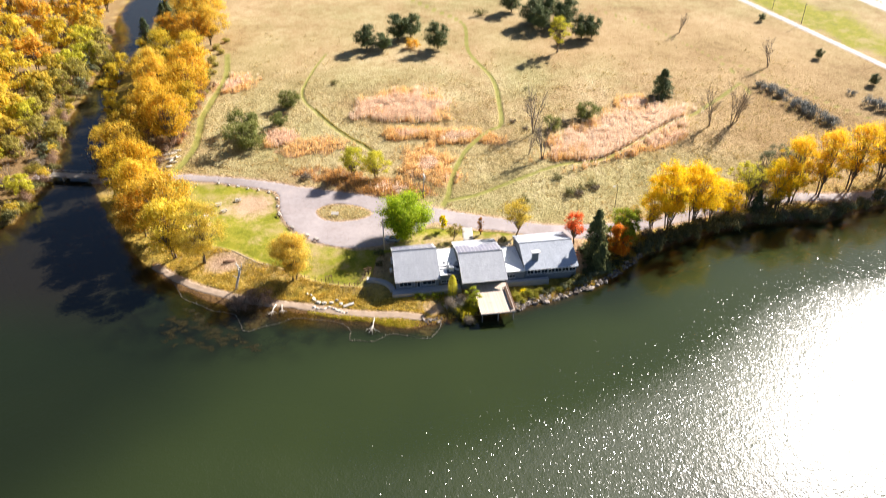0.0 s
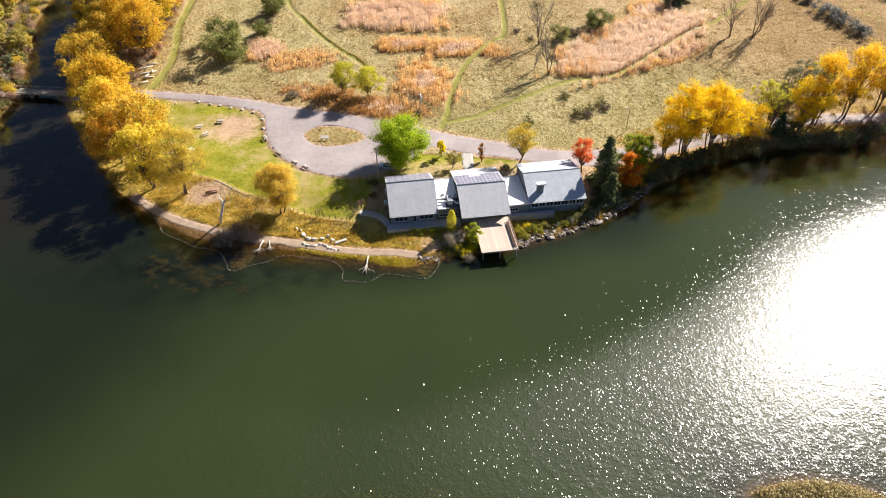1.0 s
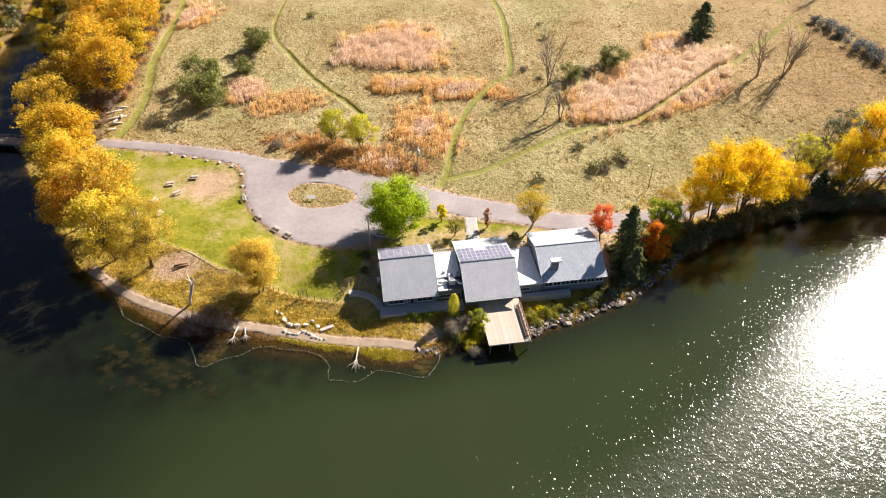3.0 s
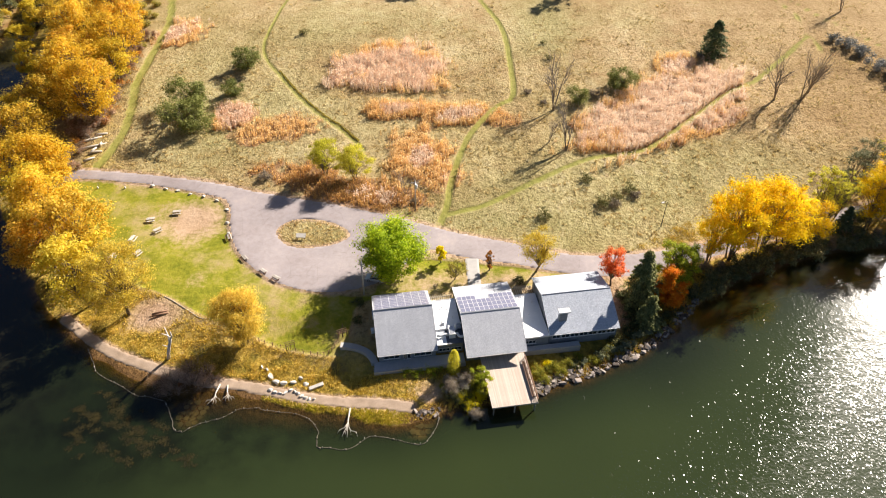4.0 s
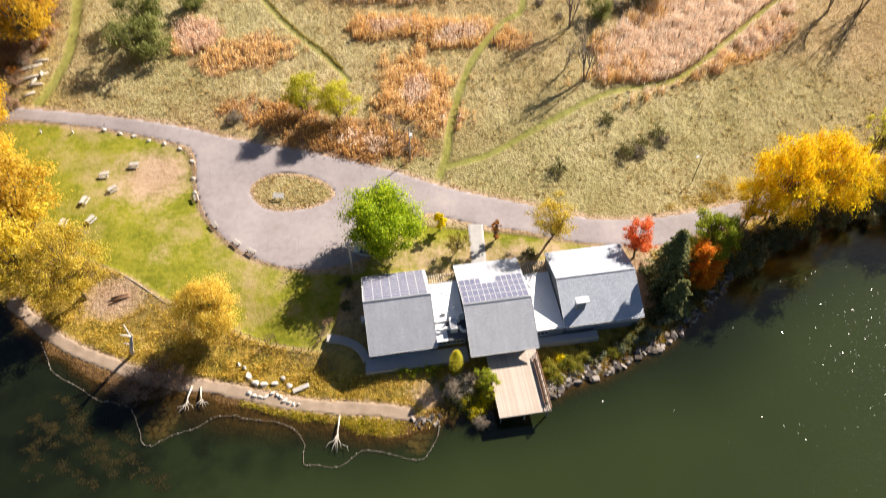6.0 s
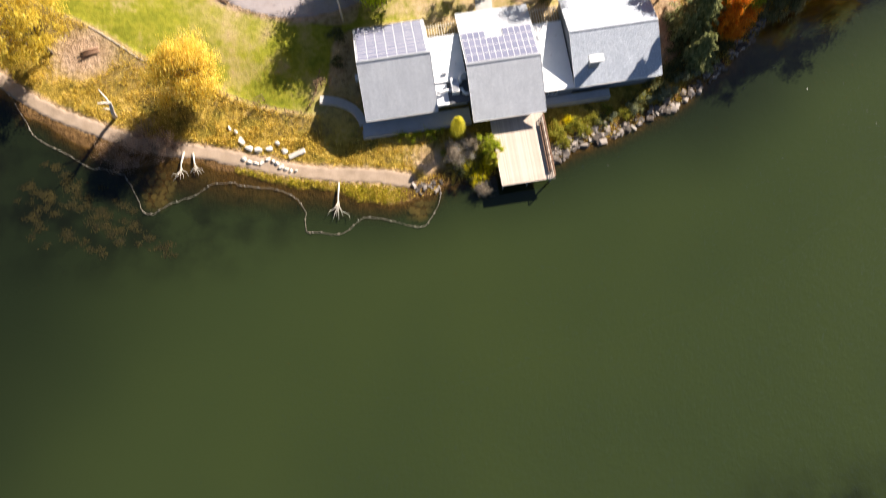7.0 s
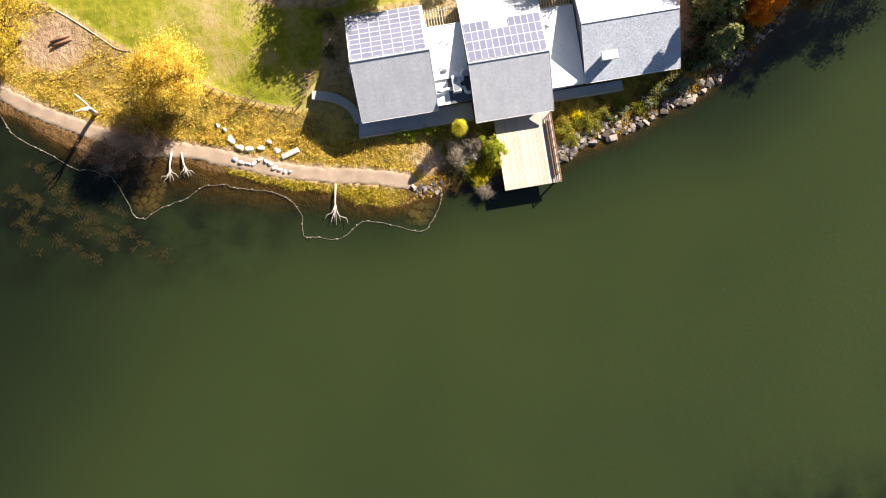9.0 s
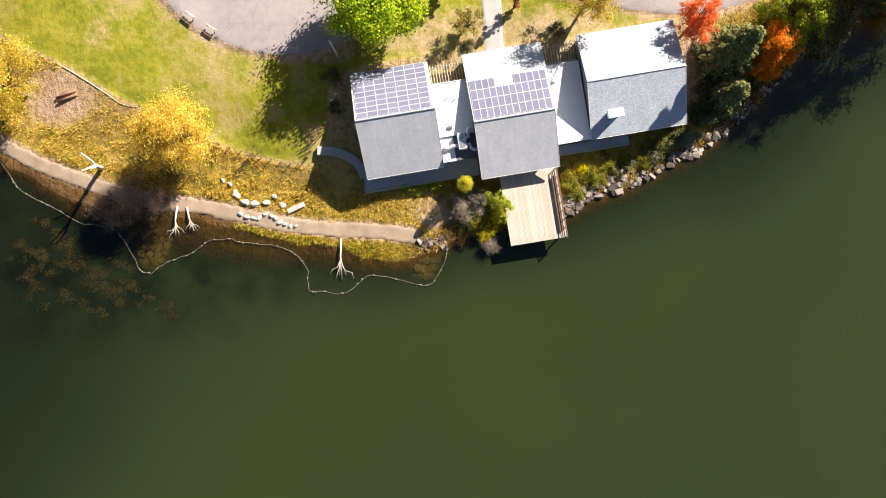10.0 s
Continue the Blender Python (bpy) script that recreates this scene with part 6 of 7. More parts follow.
s.f += [(0, 1, 2, 3), (4 * k - 1, 4 * k - 2, 4 * k - 3, 4 * k - 4)]
single("ramp", s, concrete, "curved pale concrete ramp up to the terrace", "ramp")

deck = thing("deck", "pale timber deck with railings reaching over the water", "deck", house_pose)
DX0, DX1, DY0, DY1, DZ = 21.1, 30.4, -14.3, -1.4, 2.8
k = 46
bw = (DX1 - DX0) / k
me = Shape().soft(0.006, 0, -0.05, bw - 0.006, DY1 - DY0, 0, 0.006).mesh("board", deck_wood)
for i in range(k):
    part("board", me, None, deck, m=pose(DX0 + i * bw, DY0, DZ))
for yy in (DY0 + 0.2, DY0 + 4.2, DY0 + 8.2):
    part("joist", Shape().box(DX0 + 0.1, yy, DZ - 0.36, DX1 - 0.1, yy + 0.12, DZ - 0.052), grey_timber, deck)
    for xx in (DX0 + 0.4, (DX0 + DX1) / 2, DX1 - 0.6):
        part("pile", Shape().tube([(xx, yy + 0.06, -2.5), (xx, yy + 0.06, DZ - 0.362)], 0.14, 8), grey_timber, deck)
part("fascia_board", Shape().box(DX0, DY0 - 0.05, DZ - 0.32, DX1, DY0 - 0.003, DZ + 0.01), deck_wood, deck)


def railing(ax, ay, bx, by, posts):
    d = Vector((bx - ax, by - ay, 0))
    turn = math.degrees(math.atan2(d.y, d.x))
    base = pose(ax, ay, DZ, 0, 0, turn)
    L = d.length
    for z in (0.18, 0.42, 0.66):
        part("rail", Shape().box(0, -0.03, z, L, 0.03, z + 0.08), rail_wood, deck, m=base)
    part("handrail", Shape().soft(-0.05, -0.09, 1.0, L + 0.05, 0.09, 1.06, 0.015), rail_wood, deck, m=base)
    for i in range(posts):
        part("post", Shape().box(-0.06, -0.07, 0.001, 0.06, 0.07, 0.998), rail_wood, deck, m=base @ pose(L * i / (posts - 1), 0, 0))


railing(DX1 - 0.12, DY0 + 0.12, DX1 - 0.12, DY1 - 1.6, 9)
bench_ = thing("bench", "long brown timber bench along the deck railing", "bench", house_pose)
part("seat", Shape().soft(29.35, -13.2, DZ + 0.42, 29.85, -4.2, DZ + 0.48, 0.01), rail_wood, bench_)
for yy in (-13.0, -10.2, -7.4, -4.5):
    part("leg", Shape().box(29.4, yy, DZ + 0.001, 29.8, yy + 0.1, DZ + 0.418), rail_wood, bench_)

# ---------------------------------------------------------------- things in the grounds
dark_metal = plain("dark_painted_metal", (0.03, 0.03, 0.03), (0.07, 0.07, 0.07), 2.0, 0.5, 0.3, 12.0, 0.1, 0.01)
tyre_rubber = plain("tyre_rubber", (0.015, 0.015, 0.015), (0.03, 0.03, 0.03), 4.0, 0.9)
car_paint = plain("pale_blue_car_paint", (0.46, 0.53, 0.62), (0.56, 0.62, 0.70), 1.0, 0.25, 0.3, 8.0, 0.0)
pale_stone = plain("white_limestone", (0.50, 0.47, 0.41), (0.74, 0.71, 0.65), 1.2, 0.9, 0, 7.0, 0.6, 0.05, 0.3)
grey_stone = plain("grey_shore_rock", (0.07, 0.055, 0.045), (0.34, 0.29, 0.25), 0.8, 0.9, 0, 6.0, 0.7, 0.06, 0.8)
pale_grey_stone = plain("weathered_block_stone", (0.10, 0.085, 0.07), (0.36, 0.32, 0.27), 0.9, 0.9, 0, 6.0, 0.6, 0.05, 0.9)
bronze_stone = plain("sunken_flagstone", (0.13, 0.09, 0.04), (0.24, 0.17, 0.08), 0.8, 0.9, 0, 6.0, 0.4, 0.04, 0.4)
pale_wood = plank_material("bleached_bench_boards", (0.46, 0.42, 0.36), (0.66, 0.62, 0.55), (0.1, 1.0, 1.0))
pale_bark = plain("barkless_pale_wood", (0.55, 0.50, 0.44), (0.78, 0.74, 0.68), 1.5, 0.85, 0, 8.0, 0.5, 0.03)
rope_grey = plain("pale_boom_rope", (0.12, 0.10, 0.075), (0.25, 0.215, 0.165), 1.5, 0.9, 0, 9.0, 0.4, 0.03)


def rock_mesh(seed, mat, flat=0.65):
    """A broken angular block."""
    rng = random.Random(seed)
    bm = bmesh.new()
    for sx in (-1, 1):
        for sy in (-1, 1):
            for sz in (-1, 1):
                bm.verts.new((sx * rng.uniform(0.45, 0.95), sy * rng.uniform(0.4, 0.85), sz * flat * rng.uniform(0.5, 0.95)))
    for _ in range(4):
        d = Vector((rng.gauss(0, 1), rng.gauss(0, 1), rng.gauss(0, 1))).normalized()
        bm.verts.new((d.x, d.y, d.z * flat))
    hull = bmesh.ops.convex_hull(bm, input=bm.verts)
    bmesh.ops.delete(bm, geom=list({e for e in hull["geom_interior"] if isinstance(e, bmesh.types.BMVert)}), context="VERTS")
    bmesh.ops.bevel(bm, geom=bm.edges[:], offset=0.06, segments=1, affect="EDGES")
    me = bpy.data.meshes.new("rock")
    bm.to_mesh(me)
    bm.free()
    me.materials.append(mat)
    return me


def round_rock(seed, mat):
    """A weathered block with rounded corners and uneven faces."""
    rng = random.Random(seed)
    bm = bmesh.new()
    bmesh.ops.create_icosphere(bm, subdivisions=2, radius=1.0)
    cuts = [(Vector((rng.gauss(0, 1), rng.gauss(0, 1), rng.gauss(0, 0.7))).normalized(), rng.uniform(0.42, 0.75)) for _ in range(8)]
    for v in bm.verts:
        for d, far in cuts:
            v.co -= d * max(0.0, v.co.dot(d) - far) * 0.97
        v.co.z *= 0.62
    me = bpy.data.meshes.new("rock")
    bm.to_mesh(me)
    bm.free()
    me.materials.append(mat)
    return me


white_rocks = [round_rock(400 + i, pale_stone) for i in range(6)]
rng = random.Random(17)
ROWS = [(-39.3, 11.2, 0.5, 130), (-38.1, 10.5, 0.5, 150), (-37.1, 8.8, 0.95, 130), (-35.7, 7.5, 0.85, 160), (-34.0, 7.1, 0.95, 170), (-32.1, 7.4, 0.75, 20), (-30.7, 8.2, 0.7, 150), (-29.4, 6.9, 0.85, 125),
        (-36.5, 5.6, 0.65, 150), (-35.5, 4.9, 0.65, 160), (-34.4, 4.7, 0.6, 0), (-33.4, 4.9, 0.58, 70), (-32.4, 5.4, 0.55, 10), (-31.4, 5.1, 0.5, 150), (-30.7, 4.7, 0.6, 130), (-30.1, 4.1, 0.72, 30), (-29.2, 3.6, 0.58, 40), (-28.3, 3.3, 0.5, 90), (-27.4, 3.3, 0.42, 0)]
for x, y, s, turn in ROWS:
    ob = new("boulder", rng.choice(white_rocks))
    ob.matrix_basis = pose(x, y, height(x, y) + 0.12, rng.uniform(-10, 10), rng.uniform(-10, 10), turn + rng.uniform(-12, 12)) @ Matrix.Diagonal((s * 1.15, s * 0.72, 0.62, 1))
    tagged(ob, "pale limestone block in a curved row on the bank", "rock", "limestone blocks on the bank")
slab_ = Shape().soft(-1.55, -0.42, 0, 1.5, 0.4, 0.42, 0.07)
slab_.v = [(x + 0.05 * math.sin(7 * y + 3 * z), y + 0.06 * math.sin(2.3 * x + 4 * z), z) for x, y, z in slab_.v]
single("boulder", slab_, pale_stone, "long flat limestone slab lying on the bank", "rock", pose(-27.3, 6.5, height(-27.3, 6.5) - 0.02, 3, -4, 24), "limestone blocks on the bank")

shore_rocks = [rock_mesh(500 + i, grey_stone, 0.7) for i in range(7)]
riprap = curve([(17.6, 5.2), (20.3, 6.6), (23.4, 8.3), (27.8, 9.5), (31, 10.8), (36.3, 13.6), (40, 15.4), (45.5, 19.6), (50.5, 23.8), (54.5, 28.2), (58, 31.2)], 10)
for i in range(270):
    f = rng.random() ** 1.5
    x, y = riprap[int(f * (len(riprap) - 1))]
    wide = 2.2 if f < 0.42 else 0.8
    x, y = x + rng.gauss(0, 0.8) - 0.4 * wide * rng.random(), y + rng.uniform(-0.35, 1.0) * wide
    s = 0.2 + 0.5 * rng.random() ** 1.7
    ob = new("shore_rock", rng.choice(shore_rocks))
    ob.matrix_basis = pose(x, y, max(height(x, y), -0.15) + 0.1 * s, rng.uniform(-30, 30), rng.uniform(-30, 30), rng.uniform(0, 360)) @ Matrix.Diagonal((s * rng.uniform(0.9, 1.7), s * rng.uniform(0.7, 1.1), s, 1))
    tagged(ob, "rough grey rock in the shore bank", "rock", "rocks along the shore")
block_meshes = []
for i in range(5):
    q = random.Random(560 + i)
    blk = Shape().soft(-0.9, -0.5, -0.5, 0.9, 0.5, 0.35, 0.06)
    blk.v = [(x * q.uniform(0.86, 1.08), y * q.uniform(0.84, 1.1), z + q.uniform(-0.05, 0.05)) for x, y, z in blk.v]
    block_meshes.append(blk.mesh("block", pale_grey_stone))
for i in range(44):
    f = (i + rng.uniform(-0.6, 0.6)) / 43 * 0.93
    at = min(max(f, 0), 0.93) * (len(riprap) - 1)
    a, b = riprap[int(at)], riprap[min(int(at) + 1, len(riprap) - 1)]
    way = math.degrees(math.atan2(b[1] - a[1], b[0] - a[0]))
    x, y = a[0] + rng.uniform(-0.4, 0.4), a[1] - 0.2 + rng.uniform(-0.6, 0.6) + (0.9 * rng.random() if f < 0.4 else 0)
    s = rng.uniform(0.34, 0.68)
    ob = new("shore_block", rng.choice(block_meshes))
    ob.matrix_basis = pose(x, y, max(height(x, y), 0.02) + 0.06, rng.uniform(-18, 18), rng.uniform(-18, 18), way + rng.choice((0, 0, 70, 110, 20, -25)) + rng.uniform(-14, 14)) @ Matrix.Diagonal((s * rng.uniform(0.8, 1.35), s * rng.uniform(0.7, 1.1), s * rng.uniform(0.6, 1.0), 1))
    tagged(ob, "squared grey limestone block at the waterline", "rock", "blocks along the waterline")
for i in range(26):
    x, y = -4.5 + rng.uniform(-3, 2.5), 0.3 + rng.uniform(-1.3, 1.0)
    s = rng.uniform(0.2, 0.5)
    ob = new("shore_rock", rng.choice(shore_rocks))
    ob.matrix_basis = pose(x, y, max(height(x, y), -0.1) + 0.15 * s, rng.uniform(-20, 20), rng.uniform(-20, 20), rng.uniform(0, 360)) @ Matrix.Diagonal((s * 1.2, s * 0.9, s, 1))
    tagged(ob, "broken grey rock at the end of the footpath", "rock", "rocks at the path's end")

# sunken flagstones at the two ends of the cove
for cx, cy, ax, ay, k in ((-51.4, -0.6, 2.6, 4.2, 26), (-5.8, -4.0, 1.9, 3.0, 16)):
    for i in range(k):
        u, v = (i % 4 - 1.5) / 2 * ax + rng.uniform(-0.2, 0.2), (i // 4) / (k / 4) * 2 * ay - ay + rng.uniform(-0.2, 0.2)
        s = rng.uniform(0.5, 0.75)
        x, y = cx + u + v * 0.35, cy + v
        corners = [(s * math.cos(a + rng.uniform(-0.25, 0.25)), s * math.sin(a + rng.uniform(-0.25, 0.25)), 0.0) for a in (0, 1.05, 2.1, 3.14, 4.2, 5.24)]
        single("flagstone", Shape().slab(corners, 0.3), bronze_stone, "brown flagstone under shallow water", "stone", pose(x, y, -0.10 + rng.uniform(-0.03, 0.03)), "sunken flagstones")

# floating barrier
boom = curve([(-79, 18), (-76.3, 14.0), (-74.9, 11.8), (-73.8, 10.2), (-71.0, 8.5), (-66.9, 6.4), (-63.4, 4.3), (-61.2, 4.1), (-58.2, 3.2), (-56.8, 2.1), (-55.2, -0.4), (-53.7, -3.6), (-51.8, -4.0), (-49.8, -2.7), (-46.0, -1.3), (-44.4, -0.6), (-42, 1.1), (-38.7, 1.4), (-36.3, 0.7), (-31.6, 0.3), (-28.3, -0.9),
              (-26, -3.2), (-25.3, -7.3), (-22.8, -7.6), (-18.9, -7.8), (-15.6, -5.1), (-10.9, -5.7), (-5.7, -6.8), (-3.7, -5.0), (-2.5, -2.3), (-2.3, 0.4)], 4)
barrier = thing("floating_barrier", "thin pale rope barrier floating round the shallow cove", "barrier")
r3 = np.random.RandomState(55)
part("rope", Shape().tube([(x + dx * 0.09, y + dy * 0.09, 0.05) for (x, y), dx, dy in zip(boom, r3.normal(size=len(boom)), r3.normal(size=len(boom)))], list(r3.uniform(0.035, 0.065, len(boom))), 6), rope_grey, barrier, smooth=True)
float_ = Shape().tube([(-0.20, 0, 0), (-0.13, 0, 0), (0.13, 0, 0), (0.20, 0, 0)], [0.05, 0.12, 0.12, 0.05], 7).mesh("float", rope_grey, True)
for i in range(2, len(boom) - 1, 3):
    (ax, ay), (bx, by) = boom[i - 1], boom[i + 1]
    part("float", float_, None, barrier, m=pose(boom[i][0], boom[i][1], 0.06, 0, 0, math.degrees(math.atan2(by - ay, bx - ax))) @ Matrix.Diagonal((r3.uniform(0.7, 1.5), r3.uniform(0.8, 1.2), 1, 1)))
for x, y in boom[::9]:
    part("stake", Shape().tube([(x, y, -1.2), (x + 0.03, y, 0.5)], 0.06, 6), dead_wood, barrier)

# bleached dead wood at the water's edge


def snag(x, y, turn, length, seed, label):
    rng = np.random.RandomState(seed)
    root = thing("driftwood", label, "dead branch", pose(x, y, max(0.0, height(x, y)), 0, 0, turn), "dead wood along the shore")
    part("trunk", Shape().tube([(0, 0, 0.1), (0.1, length * 0.45, 0.35), (-0.1, length, 0.25)], [0.19, 0.14, 0.04], 7), dead_wood, root, smooth=True)
    for i in range(5):
        f, out = rng.uniform(0.42, 0.72), (i - 2) * 0.13 * length + rng.normal() * 0.12
        end = length * rng.uniform(0.85, 1.12)
        part("limb", Shape().tube([(0.05, length * f, 0.33), (out * 0.35, length * f * 0.5 + end * 0.5, 0.5), (out * rng.uniform(0.7, 1.0), end * 0.85, 0.42), (out * 1.1, end, 0.2 + rng.uniform(0, 0.5))], [0.085, 0.06, 0.045, 0.015], 5), dead_wood, root, smooth=True)
    return root


snag(-47.2, 7.0, 176, 5.0, 1, "bleached fallen branch reaching into the water")
snag(-45.6, 6.8, 196, 4.2, 2, "forked bleached branch at the shore")
snag(-19.9, 1.2, 180, 6.8, 3, "bleached dead limb with forked ends in the water")
snag_ = thing("dead_tree", "tall pale dead tree trunk leaning, with broken limbs", "dead tree")
part("trunk", Shape().tube([(0, 0, -0.3), (0.5, -0.1, 2.0), (1.6, -0.3, 5.0), (2.5, -0.5, 7.4)], [0.40, 0.34, 0.30, 0.22], 9), pale_bark, snag_, smooth=True)
for pts, rad in (([(1.7, -0.3, 5.2), (1.5, 0.5, 6.8), (0.9, 1.4, 8.4)], [0.20, 0.16, 0.08]), ([(2.2, -0.4, 6.6), (3.0, -0.9, 8.2), (3.2, -1.2, 9.9)], [0.19, 0.15, 0.08]), ([(2.4, -0.5, 7.2), (2.2, -1.0, 8.6), (1.6, -1.6, 9.8)], [0.18, 0.14, 0.07]), ([(1.2, -0.2, 4.0), (0.2, -0.5, 5.0)], [0.15, 0.06])):
    part("limb", Shape().tube(pts, rad, 7), pale_bark, snag_, smooth=True)
put(snag_, -59.6, 13.5, 0)
logs_ = thing("rustic_bench", "dark split log seat on bare earth", "log", pose(-64.5, 25.2, height(-64.5, 25.2), 0, 0, 20))
for dy in (-0.35, 0.35):
    part("log", Shape().tube([(-1.7, dy, 0.22), (0, dy + 0.05, 0.24), (1.7, dy, 0.22)], [0.2, 0.24, 0.2], 8), rail_wood, logs_, smooth=True)
for i, (x, y, turn, L) in enumerate(((-104.4, 91.0, 33, 7.6), (-101.6, 93.6, 18, 3.6), (-102.4, 87.8, 28, 8.6), (-100.4, 85.2, 16, 3.6), (-101.0, 82.0, 42, 3.2), (-101.2, 86.4, 75, 2.4), (-100.0, 88.9, 100, 1.8))):
    single("log", Shape().tube([(-L / 2, 0, 0.3), (0, 0.15, 0.34), (L / 2, 0, 0.28)], [0.30, 0.34, 0.24], 8), dead_wood, "felled grey log lying beside the grass track", "log", pose(x, y, height(x, y), 0, 0, turn), "logs by the grass track", smooth=True)


def picnic_table():
    t = thing("picnic_table", "weathered timber picnic table with attached benches on the grass", "picnic table")
    for i in range(5):
        part("board", Shape().soft(-1.0, -0.38 + i * 0.155, 0.70, 1.0, -0.24 + i * 0.155, 0.75, 0.008), pale_wood, t)
    for side in (-1, 1):
        part("seat", Shape().soft(-1.0, side * 0.72 - 0.15, 0.40, 1.0, side * 0.72 + 0.15, 0.45, 0.008), pale_wood, t)
    for xx in (-0.7, 0.7):
        for side in (-1, 1):
            part("leg", Shape().slab([(xx - 0.05, side * 0.25 - 0.06, 0.695), (xx + 0.05, side * 0.25 - 0.06, 0.695), (xx + 0.05, side * 0.25 + 0.06, 0.695), (xx - 0.05, side * 0.25 + 0.06, 0.695)], 0.695), grey_timber, t)
        part("brace", Shape().box(xx - 0.04, -0.8, 0.34, xx + 0.04, 0.8, 0.398), grey_timber, t)
    return t


model = picnic_table()
for i, (x, y, turn) in enumerate(((-76, 56.6, 12), (-73, 52.4, 42), (-70.1, 59.4, 8), (-78.2, 49.2, 78), (-81.2, 43.4, 82), (-75.4, 44.1, 62))):
    ob = model if i == 0 else copy_thing(model, Matrix())
    ob.matrix_basis = pose(x, y, height(x, y), 0, 0, turn)
    ob["group"] = "picnic tables on the lawn"


def park_bench():
    """A double-sided bench: two broad seats, a table board between them, on two crosswise frames."""
    b = thing("bench", "weathered brown double bench beside the turning circle", "bench")
    part("table_board", Shape().soft(-0.95, -0.24, 0.70, 0.95, 0.24, 0.75, 0.01), grey_timber, b)
    for side in (-1, 1):
        part("seat", Shape().soft(-0.95, side * 0.64 - 0.13, 0.42, 0.95, side * 0.64 + 0.13, 0.47, 0.01), pale_wood if side > 0 else rail_wood, b)
    for xx in (-0.72, 0.72):
        part("crossbar", Shape().box(xx - 0.05, -0.76, 0.34, xx + 0.05, 0.76, 0.418), rail_wood, b)
        for side in (-1, 1):
            part("leg", Shape().slab([(xx - 0.05, side * 0.2 - 0.06, 0.698), (xx + 0.05, side * 0.2 - 0.06, 0.698), (xx + 0.05, side * 0.2 + 0.06, 0.698), (xx - 0.05, side * 0.2 + 0.06, 0.698)], 0.698), rail_wood, b)
    return b


model = park_bench()
for i, (x, y, turn) in enumerate(((-54.6, 49.6, -66), (-49.2, 42.1, -50), (-43.8, 37.4, -38), (-40.4, 35.3, -34))):
    ob = model if i == 0 else copy_thing(model, Matrix())
    ob.matrix_basis = pose(x, y, height(x, y), 0, 0, turn)
    ob["group"] = "benches round the turning circle"

for i, (x, y) in enumerate(((-57.4, 60.6), (-56.4, 55.5), (-55.0, 51.4), (-79.5, 70.1), (-75.8, 69.1), (-72.3, 68.2), (-68.7, 66.9), (-64.9, 65.9), (-61, 64.2))):
    s = 0.55
    ob = new("boulder", white_rocks[i % 5])
    ob.matrix_basis = pose(x, y, height(x, y) + 0.15, 0, 0, 40 * i) @ Matrix.Diagonal((s * 1.3, s * 0.9, s, 1))
    tagged(ob, "pale boulder marking the edge of the lane", "rock", "boulders edging the lane")

# slanted board on the turning circle's island
sign_ = thing("information_board", "wide pale information board on low posts in the grass", "sign", pose(-36.7, 50.0, height(-36.7, 50.0), 0, 0, -4))
part("board", Shape().slab([(-1.2, -0.55, 0.75), (1.2, -0.55, 0.75), (1.2, 0.55, 1.15), (-1.2, 0.55, 1.15)], 0.07), pale_wood, sign_)
for xx in (-0.9, 0.9):
    part("post", Shape().box(xx - 0.06, 0.2, 0, xx + 0.06, 0.32, 0.93), grey_timber, sign_)
    part("post", Shape().box(xx - 0.06, -0.4, 0, xx + 0.06, -0.28, 0.72), grey_timber, sign_)

# poles
pole_ = thing("utility_pole", "weathered wooden utility pole with a pale transformer", "utility pole", pose(-8.6, 61.0, height(-8.6, 61.0)))
part("pole", Shape().tube([(0, 0, -0.3), (0, 0, 5), (0, 0, 9.4)], [0.17, 0.15, 0.12], 8), grey_timber, pole_, smooth=True)
part("crossarm", Shape().box(-1.0, -0.06, 8.5, 1.0, 0.06, 8.66), grey_timber, pole_)
part("transformer", Shape().tube([(0.35, -0.1, 6.9), (0.35, -0.1, 7.0), (0.35, -0.1, 7.9), (0.35, -0.1, 8.0)], [0.2, 0.3, 0.3, 0.2], 10), white_metal, pole_, smooth=True)
part("lamp_arm", Shape().tube([(0, 0, 8.9), (0.2, -0.7, 9.3), (0.25, -1.4, 9.35)], 0.05, 6), white_metal, pole_)
part("lamp_head", Shape().soft(0.05, -2.1, 9.2, 0.45, -1.38, 9.42, 0.05), white_metal, pole_)
for x, y, tall, label in ((53.7, 54.9, 8.0, "slim street lamp standing in the dry grass"),):
    lp = thing("street_lamp", label, "street lamp", pose(x, y, height(x, y), 0, 0, 200))
    part("pole", Shape().tube([(0, 0, -0.2), (0, 0, 4), (0, 0, tall)], [0.10, 0.08, 0.06], 8), dark_metal, lp, smooth=True)
    part("arm", Shape().tube([(0, 0, tall - 0.1), (0.5, 0, tall + 0.15), (1.1, 0, tall + 0.15)], 0.04, 6), dark_metal, lp)
    part("lamp_head", Shape().soft(0.9, -0.2, tall + 0.02, 1.7, 0.2, tall + 0.2, 0.05), white_metal, lp)
pole2 = thing("utility_pole", "plain pale wooden pole beside the parked car", "utility pole", pose(-19.4, 30.5, height(-19.4, 30.5)))
part("pole", Shape().tube([(0, 0, -0.3), (0, 0, 5), (0, 0, 10.0)], [0.21, 0.18, 0.15], 8), dead_wood, pole2, smooth=True)
part("crossarm", Shape().box(-0.6, -0.05, 9.3, 0.6, 0.05, 9.43), grey_timber, pole2)

